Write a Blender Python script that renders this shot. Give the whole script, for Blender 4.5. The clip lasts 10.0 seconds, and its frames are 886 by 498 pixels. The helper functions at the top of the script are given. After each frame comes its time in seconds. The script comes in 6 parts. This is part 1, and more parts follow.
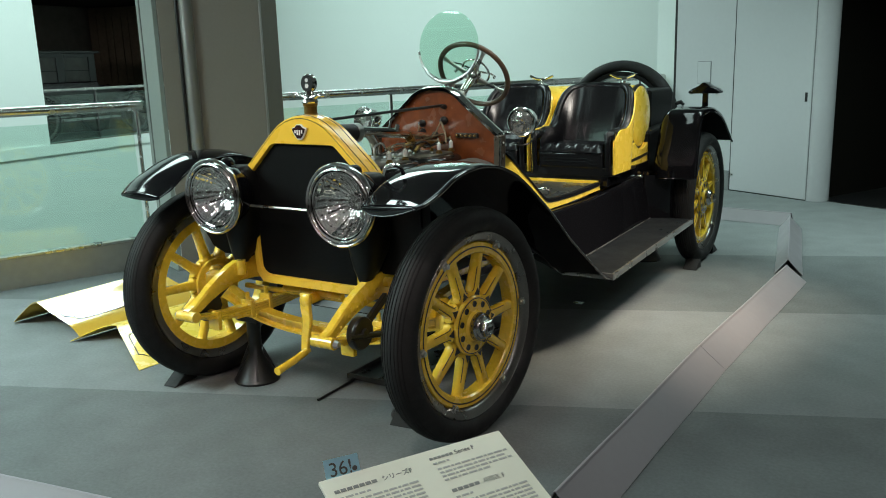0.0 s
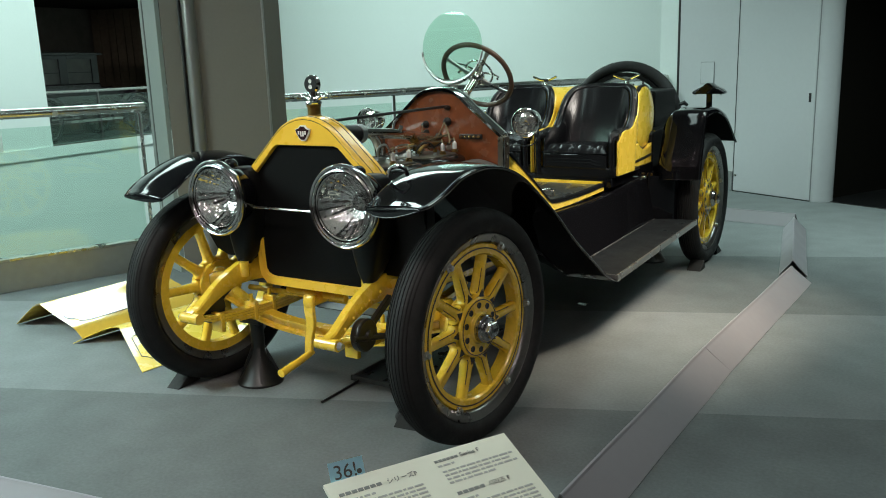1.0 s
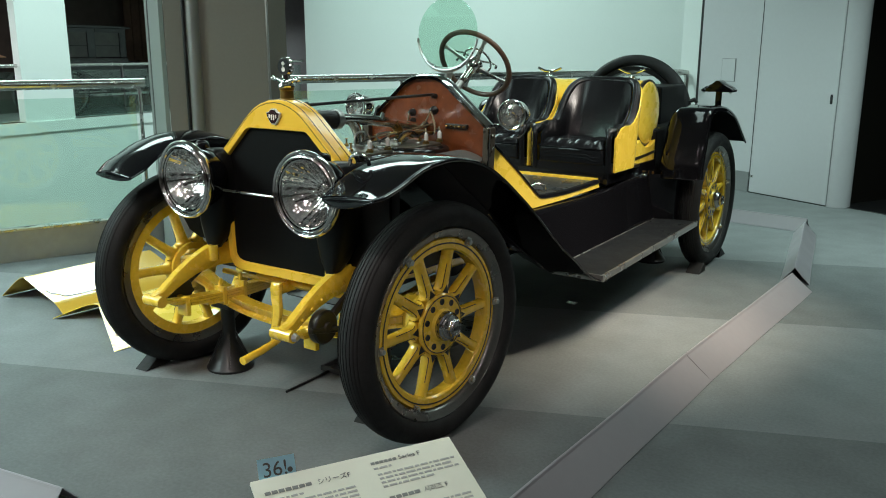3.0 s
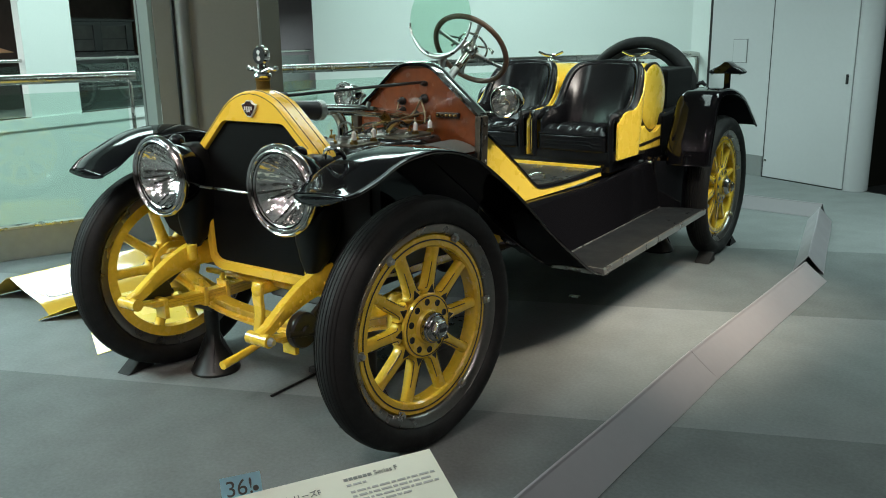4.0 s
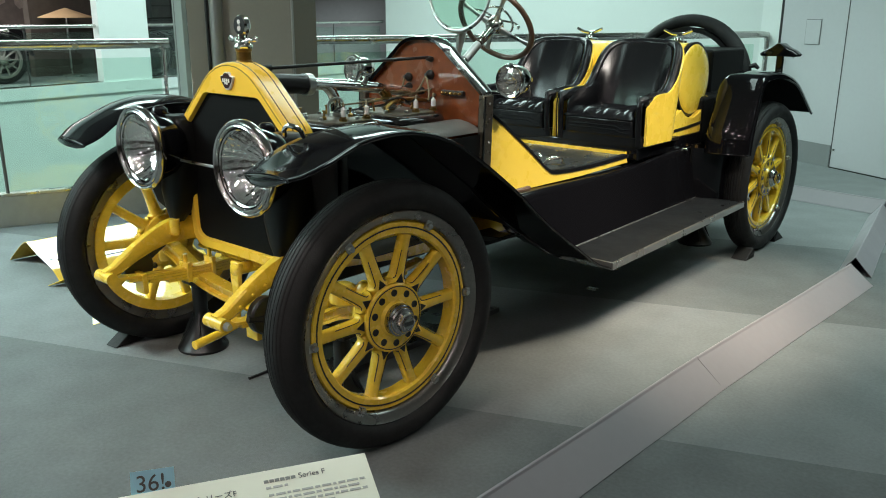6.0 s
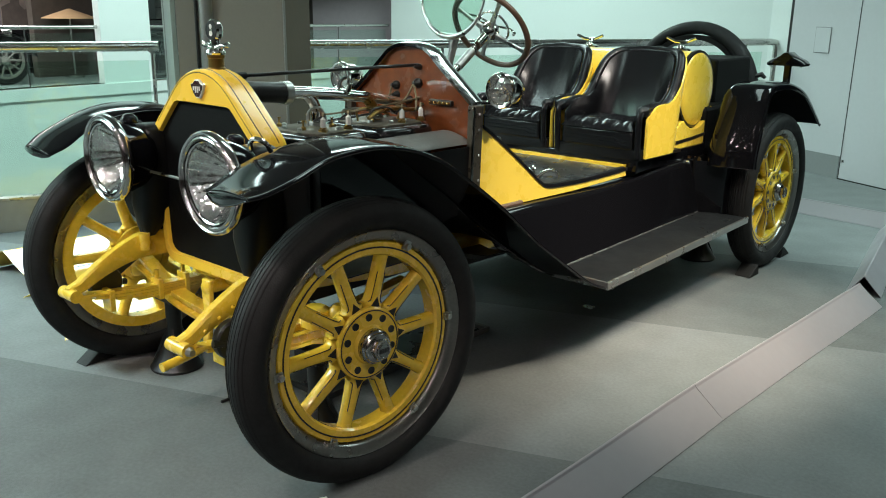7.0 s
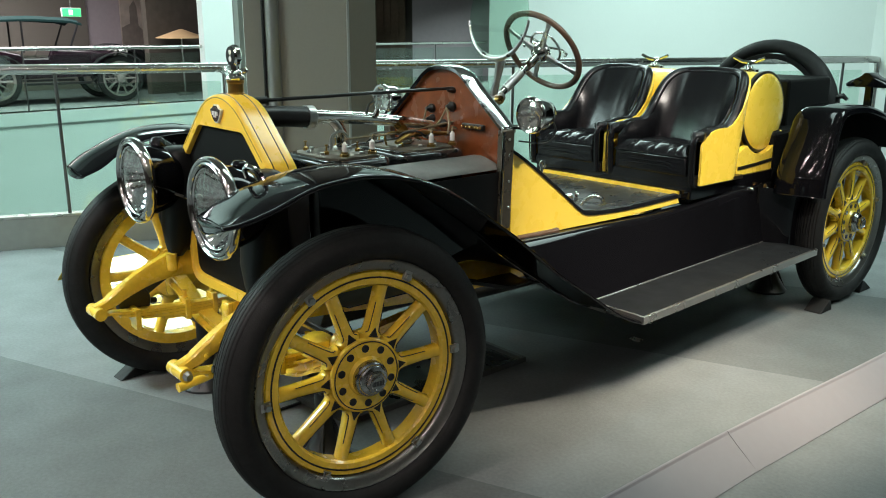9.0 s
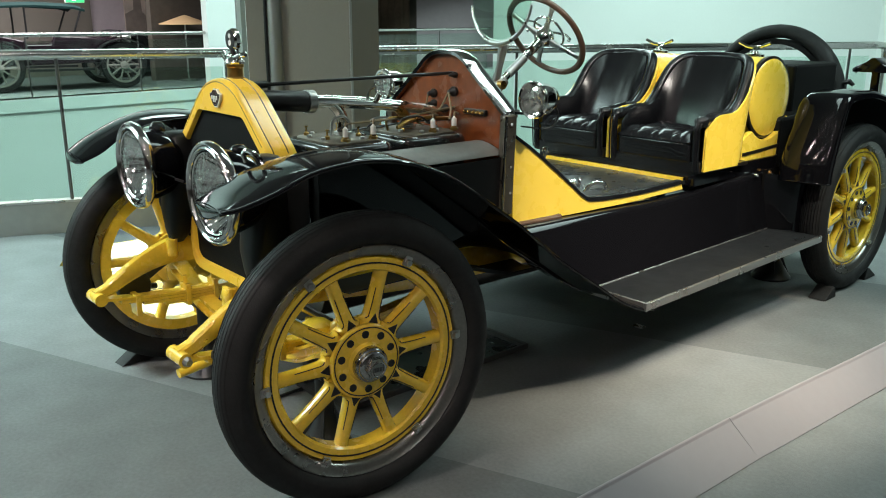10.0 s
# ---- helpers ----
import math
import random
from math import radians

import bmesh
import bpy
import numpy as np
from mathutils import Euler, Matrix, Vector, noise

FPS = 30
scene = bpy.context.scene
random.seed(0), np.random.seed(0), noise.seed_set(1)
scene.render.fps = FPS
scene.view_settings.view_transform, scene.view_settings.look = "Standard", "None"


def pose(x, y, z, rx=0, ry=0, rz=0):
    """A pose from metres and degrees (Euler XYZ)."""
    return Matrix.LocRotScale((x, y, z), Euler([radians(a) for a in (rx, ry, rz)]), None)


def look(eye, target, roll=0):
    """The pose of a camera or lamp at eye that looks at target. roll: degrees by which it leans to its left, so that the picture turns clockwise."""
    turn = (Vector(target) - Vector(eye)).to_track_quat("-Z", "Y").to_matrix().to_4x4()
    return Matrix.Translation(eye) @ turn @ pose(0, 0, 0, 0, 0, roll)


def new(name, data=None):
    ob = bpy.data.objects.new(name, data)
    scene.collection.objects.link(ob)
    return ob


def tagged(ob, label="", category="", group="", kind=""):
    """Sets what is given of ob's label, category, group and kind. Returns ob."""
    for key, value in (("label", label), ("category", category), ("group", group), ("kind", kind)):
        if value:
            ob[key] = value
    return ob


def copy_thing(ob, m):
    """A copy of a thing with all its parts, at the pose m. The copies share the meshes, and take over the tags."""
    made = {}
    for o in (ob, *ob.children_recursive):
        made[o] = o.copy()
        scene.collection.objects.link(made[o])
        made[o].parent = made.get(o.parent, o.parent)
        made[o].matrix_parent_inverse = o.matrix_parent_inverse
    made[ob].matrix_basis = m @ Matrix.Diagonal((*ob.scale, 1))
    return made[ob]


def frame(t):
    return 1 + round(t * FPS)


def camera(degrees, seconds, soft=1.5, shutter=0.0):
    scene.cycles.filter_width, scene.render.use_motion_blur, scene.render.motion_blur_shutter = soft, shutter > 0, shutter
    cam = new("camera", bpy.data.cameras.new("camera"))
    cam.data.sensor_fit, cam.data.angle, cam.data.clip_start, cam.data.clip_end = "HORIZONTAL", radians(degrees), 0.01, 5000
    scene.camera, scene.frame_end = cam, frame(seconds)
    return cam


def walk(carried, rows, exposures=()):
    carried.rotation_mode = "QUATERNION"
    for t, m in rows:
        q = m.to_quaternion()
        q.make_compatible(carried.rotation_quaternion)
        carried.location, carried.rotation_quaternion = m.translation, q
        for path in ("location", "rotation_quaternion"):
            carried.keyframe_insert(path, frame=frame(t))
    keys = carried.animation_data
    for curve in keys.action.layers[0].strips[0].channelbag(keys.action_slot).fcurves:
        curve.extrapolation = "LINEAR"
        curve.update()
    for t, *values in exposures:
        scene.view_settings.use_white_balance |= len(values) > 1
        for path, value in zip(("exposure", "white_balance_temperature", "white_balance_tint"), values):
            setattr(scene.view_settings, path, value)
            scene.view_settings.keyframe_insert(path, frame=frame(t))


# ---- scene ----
cam = camera(56.0, 10.0, soft=1.0)
PATH = [
    (0, (2.191, -2.513, 1.379), (1.155, -0.86, 0.94), -1.8),
    (0.5, (2.187, -2.511, 1.377), (1.146, -0.861, 0.937), -1.9),
    (1, (2.178, -2.506, 1.377), (1.137, -0.855, 0.941), -1.9),
    (1.5, (2.153, -2.503, 1.375), (1.13, -0.835, 0.958), -1.9),
    (2, (2.165, -2.458, 1.378), (1.122, -0.808, 0.943), -1.6),
    (2.5, (2.245, -2.379, 1.372), (1.175, -0.743, 0.946), -0.8),
    (3, (2.314, -2.302, 1.378), (1.22, -0.694, 0.912), 0.2),
    (4.3, (2.306, -2.049, 1.367), (1.177, -0.474, 0.872), -1.0),
    (4.5, (2.311, -2.018, 1.373), (1.19, -0.437, 0.878), -0.3),
    (5, (2.377, -1.915, 1.371), (1.193, -0.383, 0.87), 0.1),
    (5.5, (2.445, -1.831, 1.373), (1.202, -0.361, 0.829), 0.2),
    (5.7, (2.476, -1.8, 1.363), (1.227, -0.338, 0.81), 0.1),
    (6.8, (2.409, -1.598, 1.373), (1.121, -0.168, 0.829), 0.8),
    (7, (2.41, -1.561, 1.373), (1.136, -0.118, 0.829), 0.7),
    (7.5, (2.436, -1.457, 1.379), (1.091, -0.079, 0.841), 0.6),
    (8, (2.526, -1.37, 1.389), (1.133, -0.044, 0.84), 0.9),
    (8.5, (2.582, -1.313, 1.391), (1.15, -0.022, 0.86), 0.0),
    (9, (2.561, -1.285, 1.4), (1.103, -0.015, 0.889), 0.2),
    (9.5, (2.556, -1.27, 1.391), (1.095, -0.008, 0.869), 0.2),
    (10, (2.557, -1.267, 1.39), (1.098, -0.01, 0.85), 0.2),
]
walk(cam, [(t, look(eye, target, roll)) for t, eye, target, roll in PATH], exposures=[(0.0, -0.03), (3.0, 0.0), (4.5, 0.1), (5.5, 0.17), (7.0, 0.26), (8.5, 0.32), (10.0, 0.32)])

# ---- world, lamps, exposure ----
world = bpy.data.worlds.new("world")
scene.world = world
world.use_nodes = True
world.node_tree.nodes["Background"].inputs[0].default_value = (0.55, 0.65, 0.62, 1)
world.node_tree.nodes["Background"].inputs[1].default_value = 0.02


def lamp(kind, energy, colour, m, **settings):
    data = bpy.data.lights.new(kind.lower() + "_lamp", kind)
    data.energy, data.color = energy, colour
    for key, value in settings.items():
        setattr(data, key, value)
    ob = new(kind.lower() + "_lamp", data)
    ob.matrix_world = m
    return ob


GREEN_WHITE = (0.76, 1.0, 0.96)
WARM_WHITE = (1.0, 0.93, 0.84)
TRACK_WARM = (1.0, 0.86, 0.68)
# the atrium's luminous ceiling
lamp("AREA", 840, GREEN_WHITE, look((-6.6, 6.0, 6.4), (-6.6, 6.0, 0)), shape="RECTANGLE", size=3.0, size_y=9.0)
# added area lamp high over the atrium, brightens the floor on the left
lamp("AREA", 420, GREEN_WHITE, look((-6.4, -3.4, 6.4), (-1.6, -0.6, 0)), shape="RECTANGLE", size=2.6, size_y=6.0)
# added fill before the balustrade, set where the fender doesn't mirror it
lamp("AREA", 258, (0.74, 1.0, 0.975), look((-2.5, -2.2, 3.2), (-1.9, -1.2, 0)), shape="RECTANGLE", size=1.4, size_y=2.8, spread=radians(140))
# added fill for the visitors' side and back of the gallery
lamp("AREA", 50, GREEN_WHITE, look((2.3, 3.9, 3.2), (2.0, 3.9, 0)), shape="RECTANGLE", size=1.0, size_y=2.0, spread=radians(125))
# added cool fill above the exhibit, lights the floor round the car
lamp("AREA", 30, GREEN_WHITE, look((0.30, 1.5, 3.25), (0.30, 1.5, 0)), shape="RECTANGLE", size=0.4, size_y=3.2)
# warm track spots over the exhibit
lamp("SPOT", 215, TRACK_WARM, look((2.19, 0.95, 3.2), (0.76, 1.35, 0.0)), spot_size=radians(35), spot_blend=0.9, shadow_soft_size=0.03)
lamp("SPOT", 125, TRACK_WARM, look((1.93, 1.15, 3.2), (0.74, 1.45, 0.0)), spot_size=radians(35), spot_blend=0.9, shadow_soft_size=0.02)
lamp("SPOT", 205, TRACK_WARM, look((1.70, 2.3, 3.2), (0.82, 2.1, 0.0)), spot_size=radians(40), spot_blend=0.9, shadow_soft_size=0.02)
lamp("SPOT", 120, TRACK_WARM, look((1.92, 2.05, 3.2), (0.84, 2.0, 0.0)), spot_size=radians(40), spot_blend=0.9, shadow_soft_size=0.02)
# added fill spot, brightens the car's front
lamp("SPOT", 130, WARM_WHITE, look((0.9, -2.1, 3.2), (0.0, 0.1, 0.6)), spot_size=radians(46), spot_blend=0.6, shadow_soft_size=0.05)
# added fill spot, brightens the yellow side and the seats
lamp("SPOT", 325, WARM_WHITE, look((2.35, 0.55, 3.2), (0.42, 1.75, 0.95)), spot_size=radians(36), spot_blend=0.6, shadow_soft_size=0.05)

# added spot on the front wheel, stands in for floor bounce
lamp("SPOT", 70, WARM_WHITE, look((3.3, -1.2, 3.2), (0.72, 0.02, 0.48)), spot_size=radians(20), spot_blend=0.6, shadow_soft_size=0.05)

# ---- materials ----


def material(name, colour, rough=0.5, metal=0.0, coat=0.0, grain=0.0, grain_size=40.0, bump=0.0, bump_size=200.0, rough_var=0.0, spec=0.5, second=None, second_size=3.0):
    """A procedural surface: colour varied at two scales, roughness varied, fine bump."""
    m = bpy.data.materials.new(name)
    m.use_nodes = True
    n, l = m.node_tree.nodes, m.node_tree.links
    p = n["Principled BSDF"]
    p.inputs["Base Color"].default_value = (*colour, 1)
    p.inputs["Roughness"].default_value = rough
    p.inputs["Metallic"].default_value = metal
    p.inputs["Coat Weight"].default_value = coat
    p.inputs["Coat Roughness"].default_value = 0.03
    p.inputs["Specular IOR Level"].default_value = spec
    where = n.new("ShaderNodeTexCoord").outputs["Object"]

    def noise_at(size, detail=4.0):
        t = n.new("ShaderNodeTexNoise")
        t.inputs["Scale"].default_value, t.inputs["Detail"].default_value = size, detail
        l.new(where, t.inputs["Vector"])
        return t.outputs["Fac"]

    if grain:
        big, fine = noise_at(second_size), noise_at(grain_size)
        mix = n.new("ShaderNodeMath")
        mix.operation = "ADD"
        l.new(big, mix.inputs[0]), l.new(fine, mix.inputs[1])
        ramp = n.new("ShaderNodeMapRange")
        ramp.inputs["From Min"].default_value, ramp.inputs["From Max"].default_value = 0.6, 1.4
        l.new(mix.outputs[0], ramp.inputs["Value"])
        blend = n.new("ShaderNodeMix")
        blend.data_type = "RGBA"
        blend.inputs["A"].default_value = (*[c * (1 - grain) for c in colour], 1)
        blend.inputs["B"].default_value = (*(second or [min(1, c * (1 + grain)) for c in colour]), 1)
        l.new(ramp.outputs[0], blend.inputs["Factor"])
        l.new(blend.outputs["Result"], p.inputs["Base Color"])
    if rough_var:
        r = n.new("ShaderNodeMapRange")
        r.inputs["From Min"].default_value, r.inputs["From Max"].default_value = 0.3, 0.7
        r.inputs["To Min"].default_value, r.inputs["To Max"].default_value = max(0.0, rough - rough_var), rough + rough_var
        l.new(noise_at(second_size * 3, 6.0), r.inputs["Value"])
        l.new(r.outputs[0], p.inputs["Roughness"])
    if bump:
        b = n.new("ShaderNodeBump")
        b.inputs["Strength"].default_value, b.inputs["Distance"].default_value = bump, 0.002
        l.new(noise_at(bump_size, 3.0), b.inputs["Height"])
        l.new(b.outputs[0], p.inputs["Normal"])
    return m


def glass(name, tint, gloss=1.0, haze=0.0):
    """Thin clear glass: lets light straight through and mirrors by angle."""
    m = bpy.data.materials.new(name)
    m.use_nodes = True
    n, l = m.node_tree.nodes, m.node_tree.links
    n.remove(n["Principled BSDF"])
    clear, shine, mix, face = (n.new(k) for k in ("ShaderNodeBsdfTransparent", "ShaderNodeBsdfGlossy", "ShaderNodeMixShader", "ShaderNodeLayerWeight"))
    clear.inputs[0].default_value = (*tint, 1)
    shine.inputs["Color"].default_value = (gloss, gloss, gloss, 1)
    shine.inputs["Roughness"].default_value = 0.01
    face.inputs[0].default_value = 0.5
    power, scale = n.new("ShaderNodeMath"), n.new("ShaderNodeMath")
    power.operation, scale.operation = "POWER", "MULTIPLY_ADD"
    power.inputs[1].default_value, scale.inputs[1].default_value, scale.inputs[2].default_value = 5.0, 0.94, 0.05
    l.new(face.outputs["Facing"], power.inputs[0]), l.new(power.outputs[0], scale.inputs[0]), l.new(scale.outputs[0], mix.inputs[0])
    l.new(clear.outputs[0], mix.inputs[1]), l.new(shine.outputs[0], mix.inputs[2])
    last = mix.outputs[0]
    if haze:
        film, more = n.new("ShaderNodeBsdfDiffuse"), n.new("ShaderNodeMixShader")
        film.inputs[0].default_value = (0.8, 0.8, 0.78, 1)
        more.inputs[0].default_value = haze
        l.new(last, more.inputs[1]), l.new(film.outputs[0], more.inputs[2])
        last = more.outputs[0]
    l.new(last, n["Material Output"].inputs[0])
    return m


def glow(name, colour, strength):
    m = material(name, colour)
    p = m.node_tree.nodes["Principled BSDF"]
    p.inputs["Emission Color"].default_value = (*colour, 1)
    p.inputs["Emission Strength"].default_value = strength
    return m


YELLOW = material("yellow_paint", (0.90, 0.63, 0.07), 0.28, coat=0.7, grain=0.02, grain_size=120, rough_var=0.05, second_size=5)
SHELL_YELLOW = material("radiator_yellow_paint", (0.89, 0.53, 0.045), 0.30, coat=0.35, grain=0.02, grain_size=120, rough_var=0.05, second_size=5)
GLARE_YELLOW = material("glare_yellow_paint", (0.77, 0.485, 0.065), 0.22, coat=1.0, grain=0.04, grain_size=90, second_size=5)
# coat IOR set above real paint to strengthen the white glare
GLARE_YELLOW.node_tree.nodes["Principled BSDF"].inputs["Coat IOR"].default_value = 2.6
GLARE_YELLOW.node_tree.nodes["Principled BSDF"].inputs["Coat Roughness"].default_value = 0.12
CHASSIS_YELLOW = material("chassis_yellow_paint", (0.85, 0.55, 0.045), 0.24, coat=0.9, grain=0.12, grain_size=60, bump=0.08, bump_size=90, rough_var=0.08, second_size=8)
BLACK = material("black_enamel", (0.004, 0.004, 0.005), 0.07, spec=0.32, rough_var=0.02, second_size=4, bump=0.10, bump_size=7)
UNDERSEAL = material("dull_underseal", (0.005, 0.005, 0.005), 0.9, spec=0.05, grain=0.3, grain_size=40, bump=0.2, bump_size=120)
DULL_BLACK = material("dull_black_paint", (0.006, 0.006, 0.006), 0.42, spec=0.2, grain=0.2, grain_size=50, bump=0.05, bump_size=150)
SATIN_BLACK = material("satin_black_paint", (0.012, 0.012, 0.012), 0.38, grain=0.3, grain_size=60, bump=0.1, bump_size=150)
LINE_BLACK = material("black_pinstripe", (0.012, 0.010, 0.008), 0.3)
RUBBER = material("tyre_rubber", (0.012, 0.012, 0.012), 0.62, spec=0.25, grain=0.3, grain_size=90, bump=0.25, bump_size=220, rough_var=0.1, second_size=6)
CHROME = material("polished_nickel", (0.78, 0.77, 0.74), 0.07, metal=1.0, rough_var=0.05, second_size=10)
RIM_STEEL = material("plated_rim", (0.25, 0.24, 0.222), 0.30, metal=0.9, grain=0.15, grain_size=120, rough_var=0.08)
STEEL = material("brushed_steel", (0.50, 0.50, 0.48), 0.30, metal=1.0, grain=0.12, grain_size=160, rough_var=0.1, bump=0.05, bump_size=300)
HUB_NICKEL = material("worn_hub_nickel", (0.46, 0.45, 0.42), 0.22, metal=1.0, grain=0.2, grain_size=90, rough_var=0.1, bump=0.05, bump_size=200)
STAINLESS = material("stainless_cladding", (0.56, 0.55, 0.53), 0.24, metal=1.0, grain=0.06, grain_size=30, rough_var=0.06)
SKIRT_METAL = material("brushed_skirt_metal", (0.34, 0.33, 0.31), 0.42, metal=0.8, grain=0.10, grain_size=14, rough_var=0.08, bump=0.1, bump_size=60)
BRASS = material("aged_brass", (0.38, 0.23, 0.07), 0.32, metal=1.0, grain=0.25, grain_size=60, rough_var=0.12)
ALUMINIUM = material("dull_aluminium", (0.135, 0.130, 0.120), 0.5, metal=0.3, grain=0.15, grain_size=50, bump=0.15, bump_size=160)
IRON = material("black_engine_enamel", (0.006, 0.006, 0.006), 0.14, coat=0.5, spec=0.4, grain=0.2, grain_size=40, bump=0.15, bump_size=120, rough_var=0.1)
LEG_METAL = material("worn_brown_metal", (0.105, 0.088, 0.068), 0.34, metal=0.7, grain=0.3, grain_size=40, second_size=9, rough_var=0.12)
WOOD_DASH = material("varnished_mahogany", (0.18, 0.044, 0.012), 0.25, coat=0.6, grain=0.35, grain_size=25, second_size=6, rough_var=0.05)
WOOD_RIM = material("worn_wooden_rim", (0.085, 0.045, 0.026), 0.38, coat=0.3, grain=0.35, grain_size=60, rough_var=0.1)
LEATHER = material("black_leather", (0.006, 0.006, 0.007), 0.25, spec=0.30, grain=0.3, grain_size=120, bump=0.08, bump_size=260, rough_var=0.02, second_size=4)
LINOLEUM = material("dark_linoleum", (0.020, 0.022, 0.023), 0.30, grain=0.2, grain_size=60, bump=0.1, bump_size=140, rough_var=0.1)
TRAY_METAL = material("dull_tray_metal", (0.09, 0.09, 0.088), 0.5, metal=0.5, grain=0.2, grain_size=30)
TREAD_MAT = material("dark_ribbed_rubber", (0.011, 0.012, 0.013), 0.36, spec=0.14, grain=0.2, grain_size=60, bump=0.2, bump_size=240, rough_var=0.1)
CORE = material("radiator_core", (0.003, 0.003, 0.003), 0.7, spec=0.12, bump=0.5, bump_size=320)
PORCELAIN = material("white_porcelain", (0.75, 0.74, 0.70), 0.2, coat=0.3)
WIRE = material("cloth_wire", (0.20, 0.145, 0.075), 0.6, grain=0.2, grain_size=200)
BADGE_DARK = material("maroon_badge_enamel", (0.035, 0.008, 0.010), 0.25, coat=0.4)
EDGING = material("dull_nickel_edging", (0.42, 0.41, 0.39), 0.30, metal=0.9, grain=0.06, grain_size=20, rough_var=0.05)
LENS = glass("lamp_glass", (0.96, 0.97, 0.96), haze=0.015)
LENS_COWL = glass("pressed_lamp_glass", (0.92, 0.93, 0.91), haze=0.07)
NICKEL = material("bright_nickel", (0.54, 0.53, 0.52), 0.12, metal=1.0, rough_var=0.05, second_size=16, bump=0.06, bump_size=60)
HEAD_METAL = material("stained_head_metal", (0.16, 0.14, 0.11), 0.42, metal=0.7, grain=0.3, grain_size=40, second_size=12)
REFLECTOR = material("silvered_reflector", (0.76, 0.73, 0.72), 0.05, metal=1.0, rough_var=0.0, second_size=14, bump=0.3, bump_size=30)
SCREEN_GLASS = glass("green_tinted_glass", (0.80, 0.93, 0.86))
PANE = glass("balustrade_glass", (0.86, 0.95, 0.91))
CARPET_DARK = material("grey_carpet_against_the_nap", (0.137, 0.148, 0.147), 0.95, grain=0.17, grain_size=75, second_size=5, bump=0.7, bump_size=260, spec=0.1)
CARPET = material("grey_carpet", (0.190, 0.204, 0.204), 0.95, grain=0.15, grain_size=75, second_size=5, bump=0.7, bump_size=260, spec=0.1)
WALL_WHITE = material("pale_wall_paint", (0.74, 0.80, 0.77), 0.75, grain=0.02, grain_size=40, second_size=0.5, bump=0.05, bump_size=200, spec=0.2)
DOOR_PAINT = material("light_grey_door_paint", (0.545, 0.555, 0.565), 0.55, grain=0.025, grain_size=30, second_size=0.8, bump=0.04, bump_size=240, spec=0.3)
SKIRTING = material("grey_skirting", (0.24, 0.25, 0.25), 0.5, grain=0.05, grain_size=50)
COLUMN_PANEL = material("bronze_grey_metal_panel", (0.205, 0.182, 0.153), 0.45, metal=0.2, grain=0.04, grain_size=60, second_size=1.0, rough_var=0.05)
COLUMN_TRIM = material("silver_grey_trim", (0.33, 0.32, 0.30), 0.32, metal=0.7, rough_var=0.05)
GALLERY_WALL = material("dark_gallery_wall", (0.075, 0.069, 0.062), 0.7, grain=0.08, grain_size=20, second_size=0.8)
# brown taken down to near black, the passage's lack of light included
DARK_WALL = material("unlit_dark_brown_wall", (0.009, 0.008, 0.0062), 0.8, spec=0.08, grain=0.1, grain_size=20, second_size=0.7)
CEILING = material("ceiling_paint", (0.30, 0.30, 0.29), 0.9, grain=0.03, grain_size=30)
BOARD = material("pale_mauve_barrier_sheet", (0.282, 0.267, 0.282), 0.42, grain=0.03, grain_size=30, second_size=2, spec=0.3, rough_var=0.05)
SIGN_WHITE = material("cream_sign_sheet", (0.84, 0.84, 0.70), 0.45, grain=0.02, grain_size=20)
SIGN_BLUE = material("light_blue_card", (0.36, 0.68, 0.80), 0.5, grain=0.03, grain_size=60)
INK = material("dark_ink", (0.085, 0.09, 0.088), 0.6)
INK_MID = material("mid_grey_ink", (0.24, 0.25, 0.23), 0.6)
INK_GREY = material("grey_ink", (0.45, 0.46, 0.42), 0.6)

# ---- mesh building ----


def link(name, verts, faces, mat, parent=None, label="", smooth=38, bevel=0.0, sub=0):
    me = bpy.data.meshes.new(name)
    me.from_pydata([tuple(v) for v in verts], [], faces)
    b = bmesh.new()
    b.from_mesh(me)
    bmesh.ops.recalc_face_normals(b, faces=b.faces)
    b.to_mesh(me)
    b.free()
    if smooth:
        me.shade_smooth()
        me.set_sharp_from_angle(angle=radians(smooth))
    me.materials.append(mat)
    ob = new(name, me)
    if parent is not None:
        ob.parent = parent
    if label:
        ob["label"] = label
    if bevel:
        mod = ob.modifiers.new("edges", "BEVEL")
        mod.width, mod.segments, mod.limit_method, mod.angle_limit = bevel, 2, "ANGLE", radians(40)
    if sub:
        mod = ob.modifiers.new("round", "SUBSURF")
        mod.levels = mod.render_levels = sub
    return ob


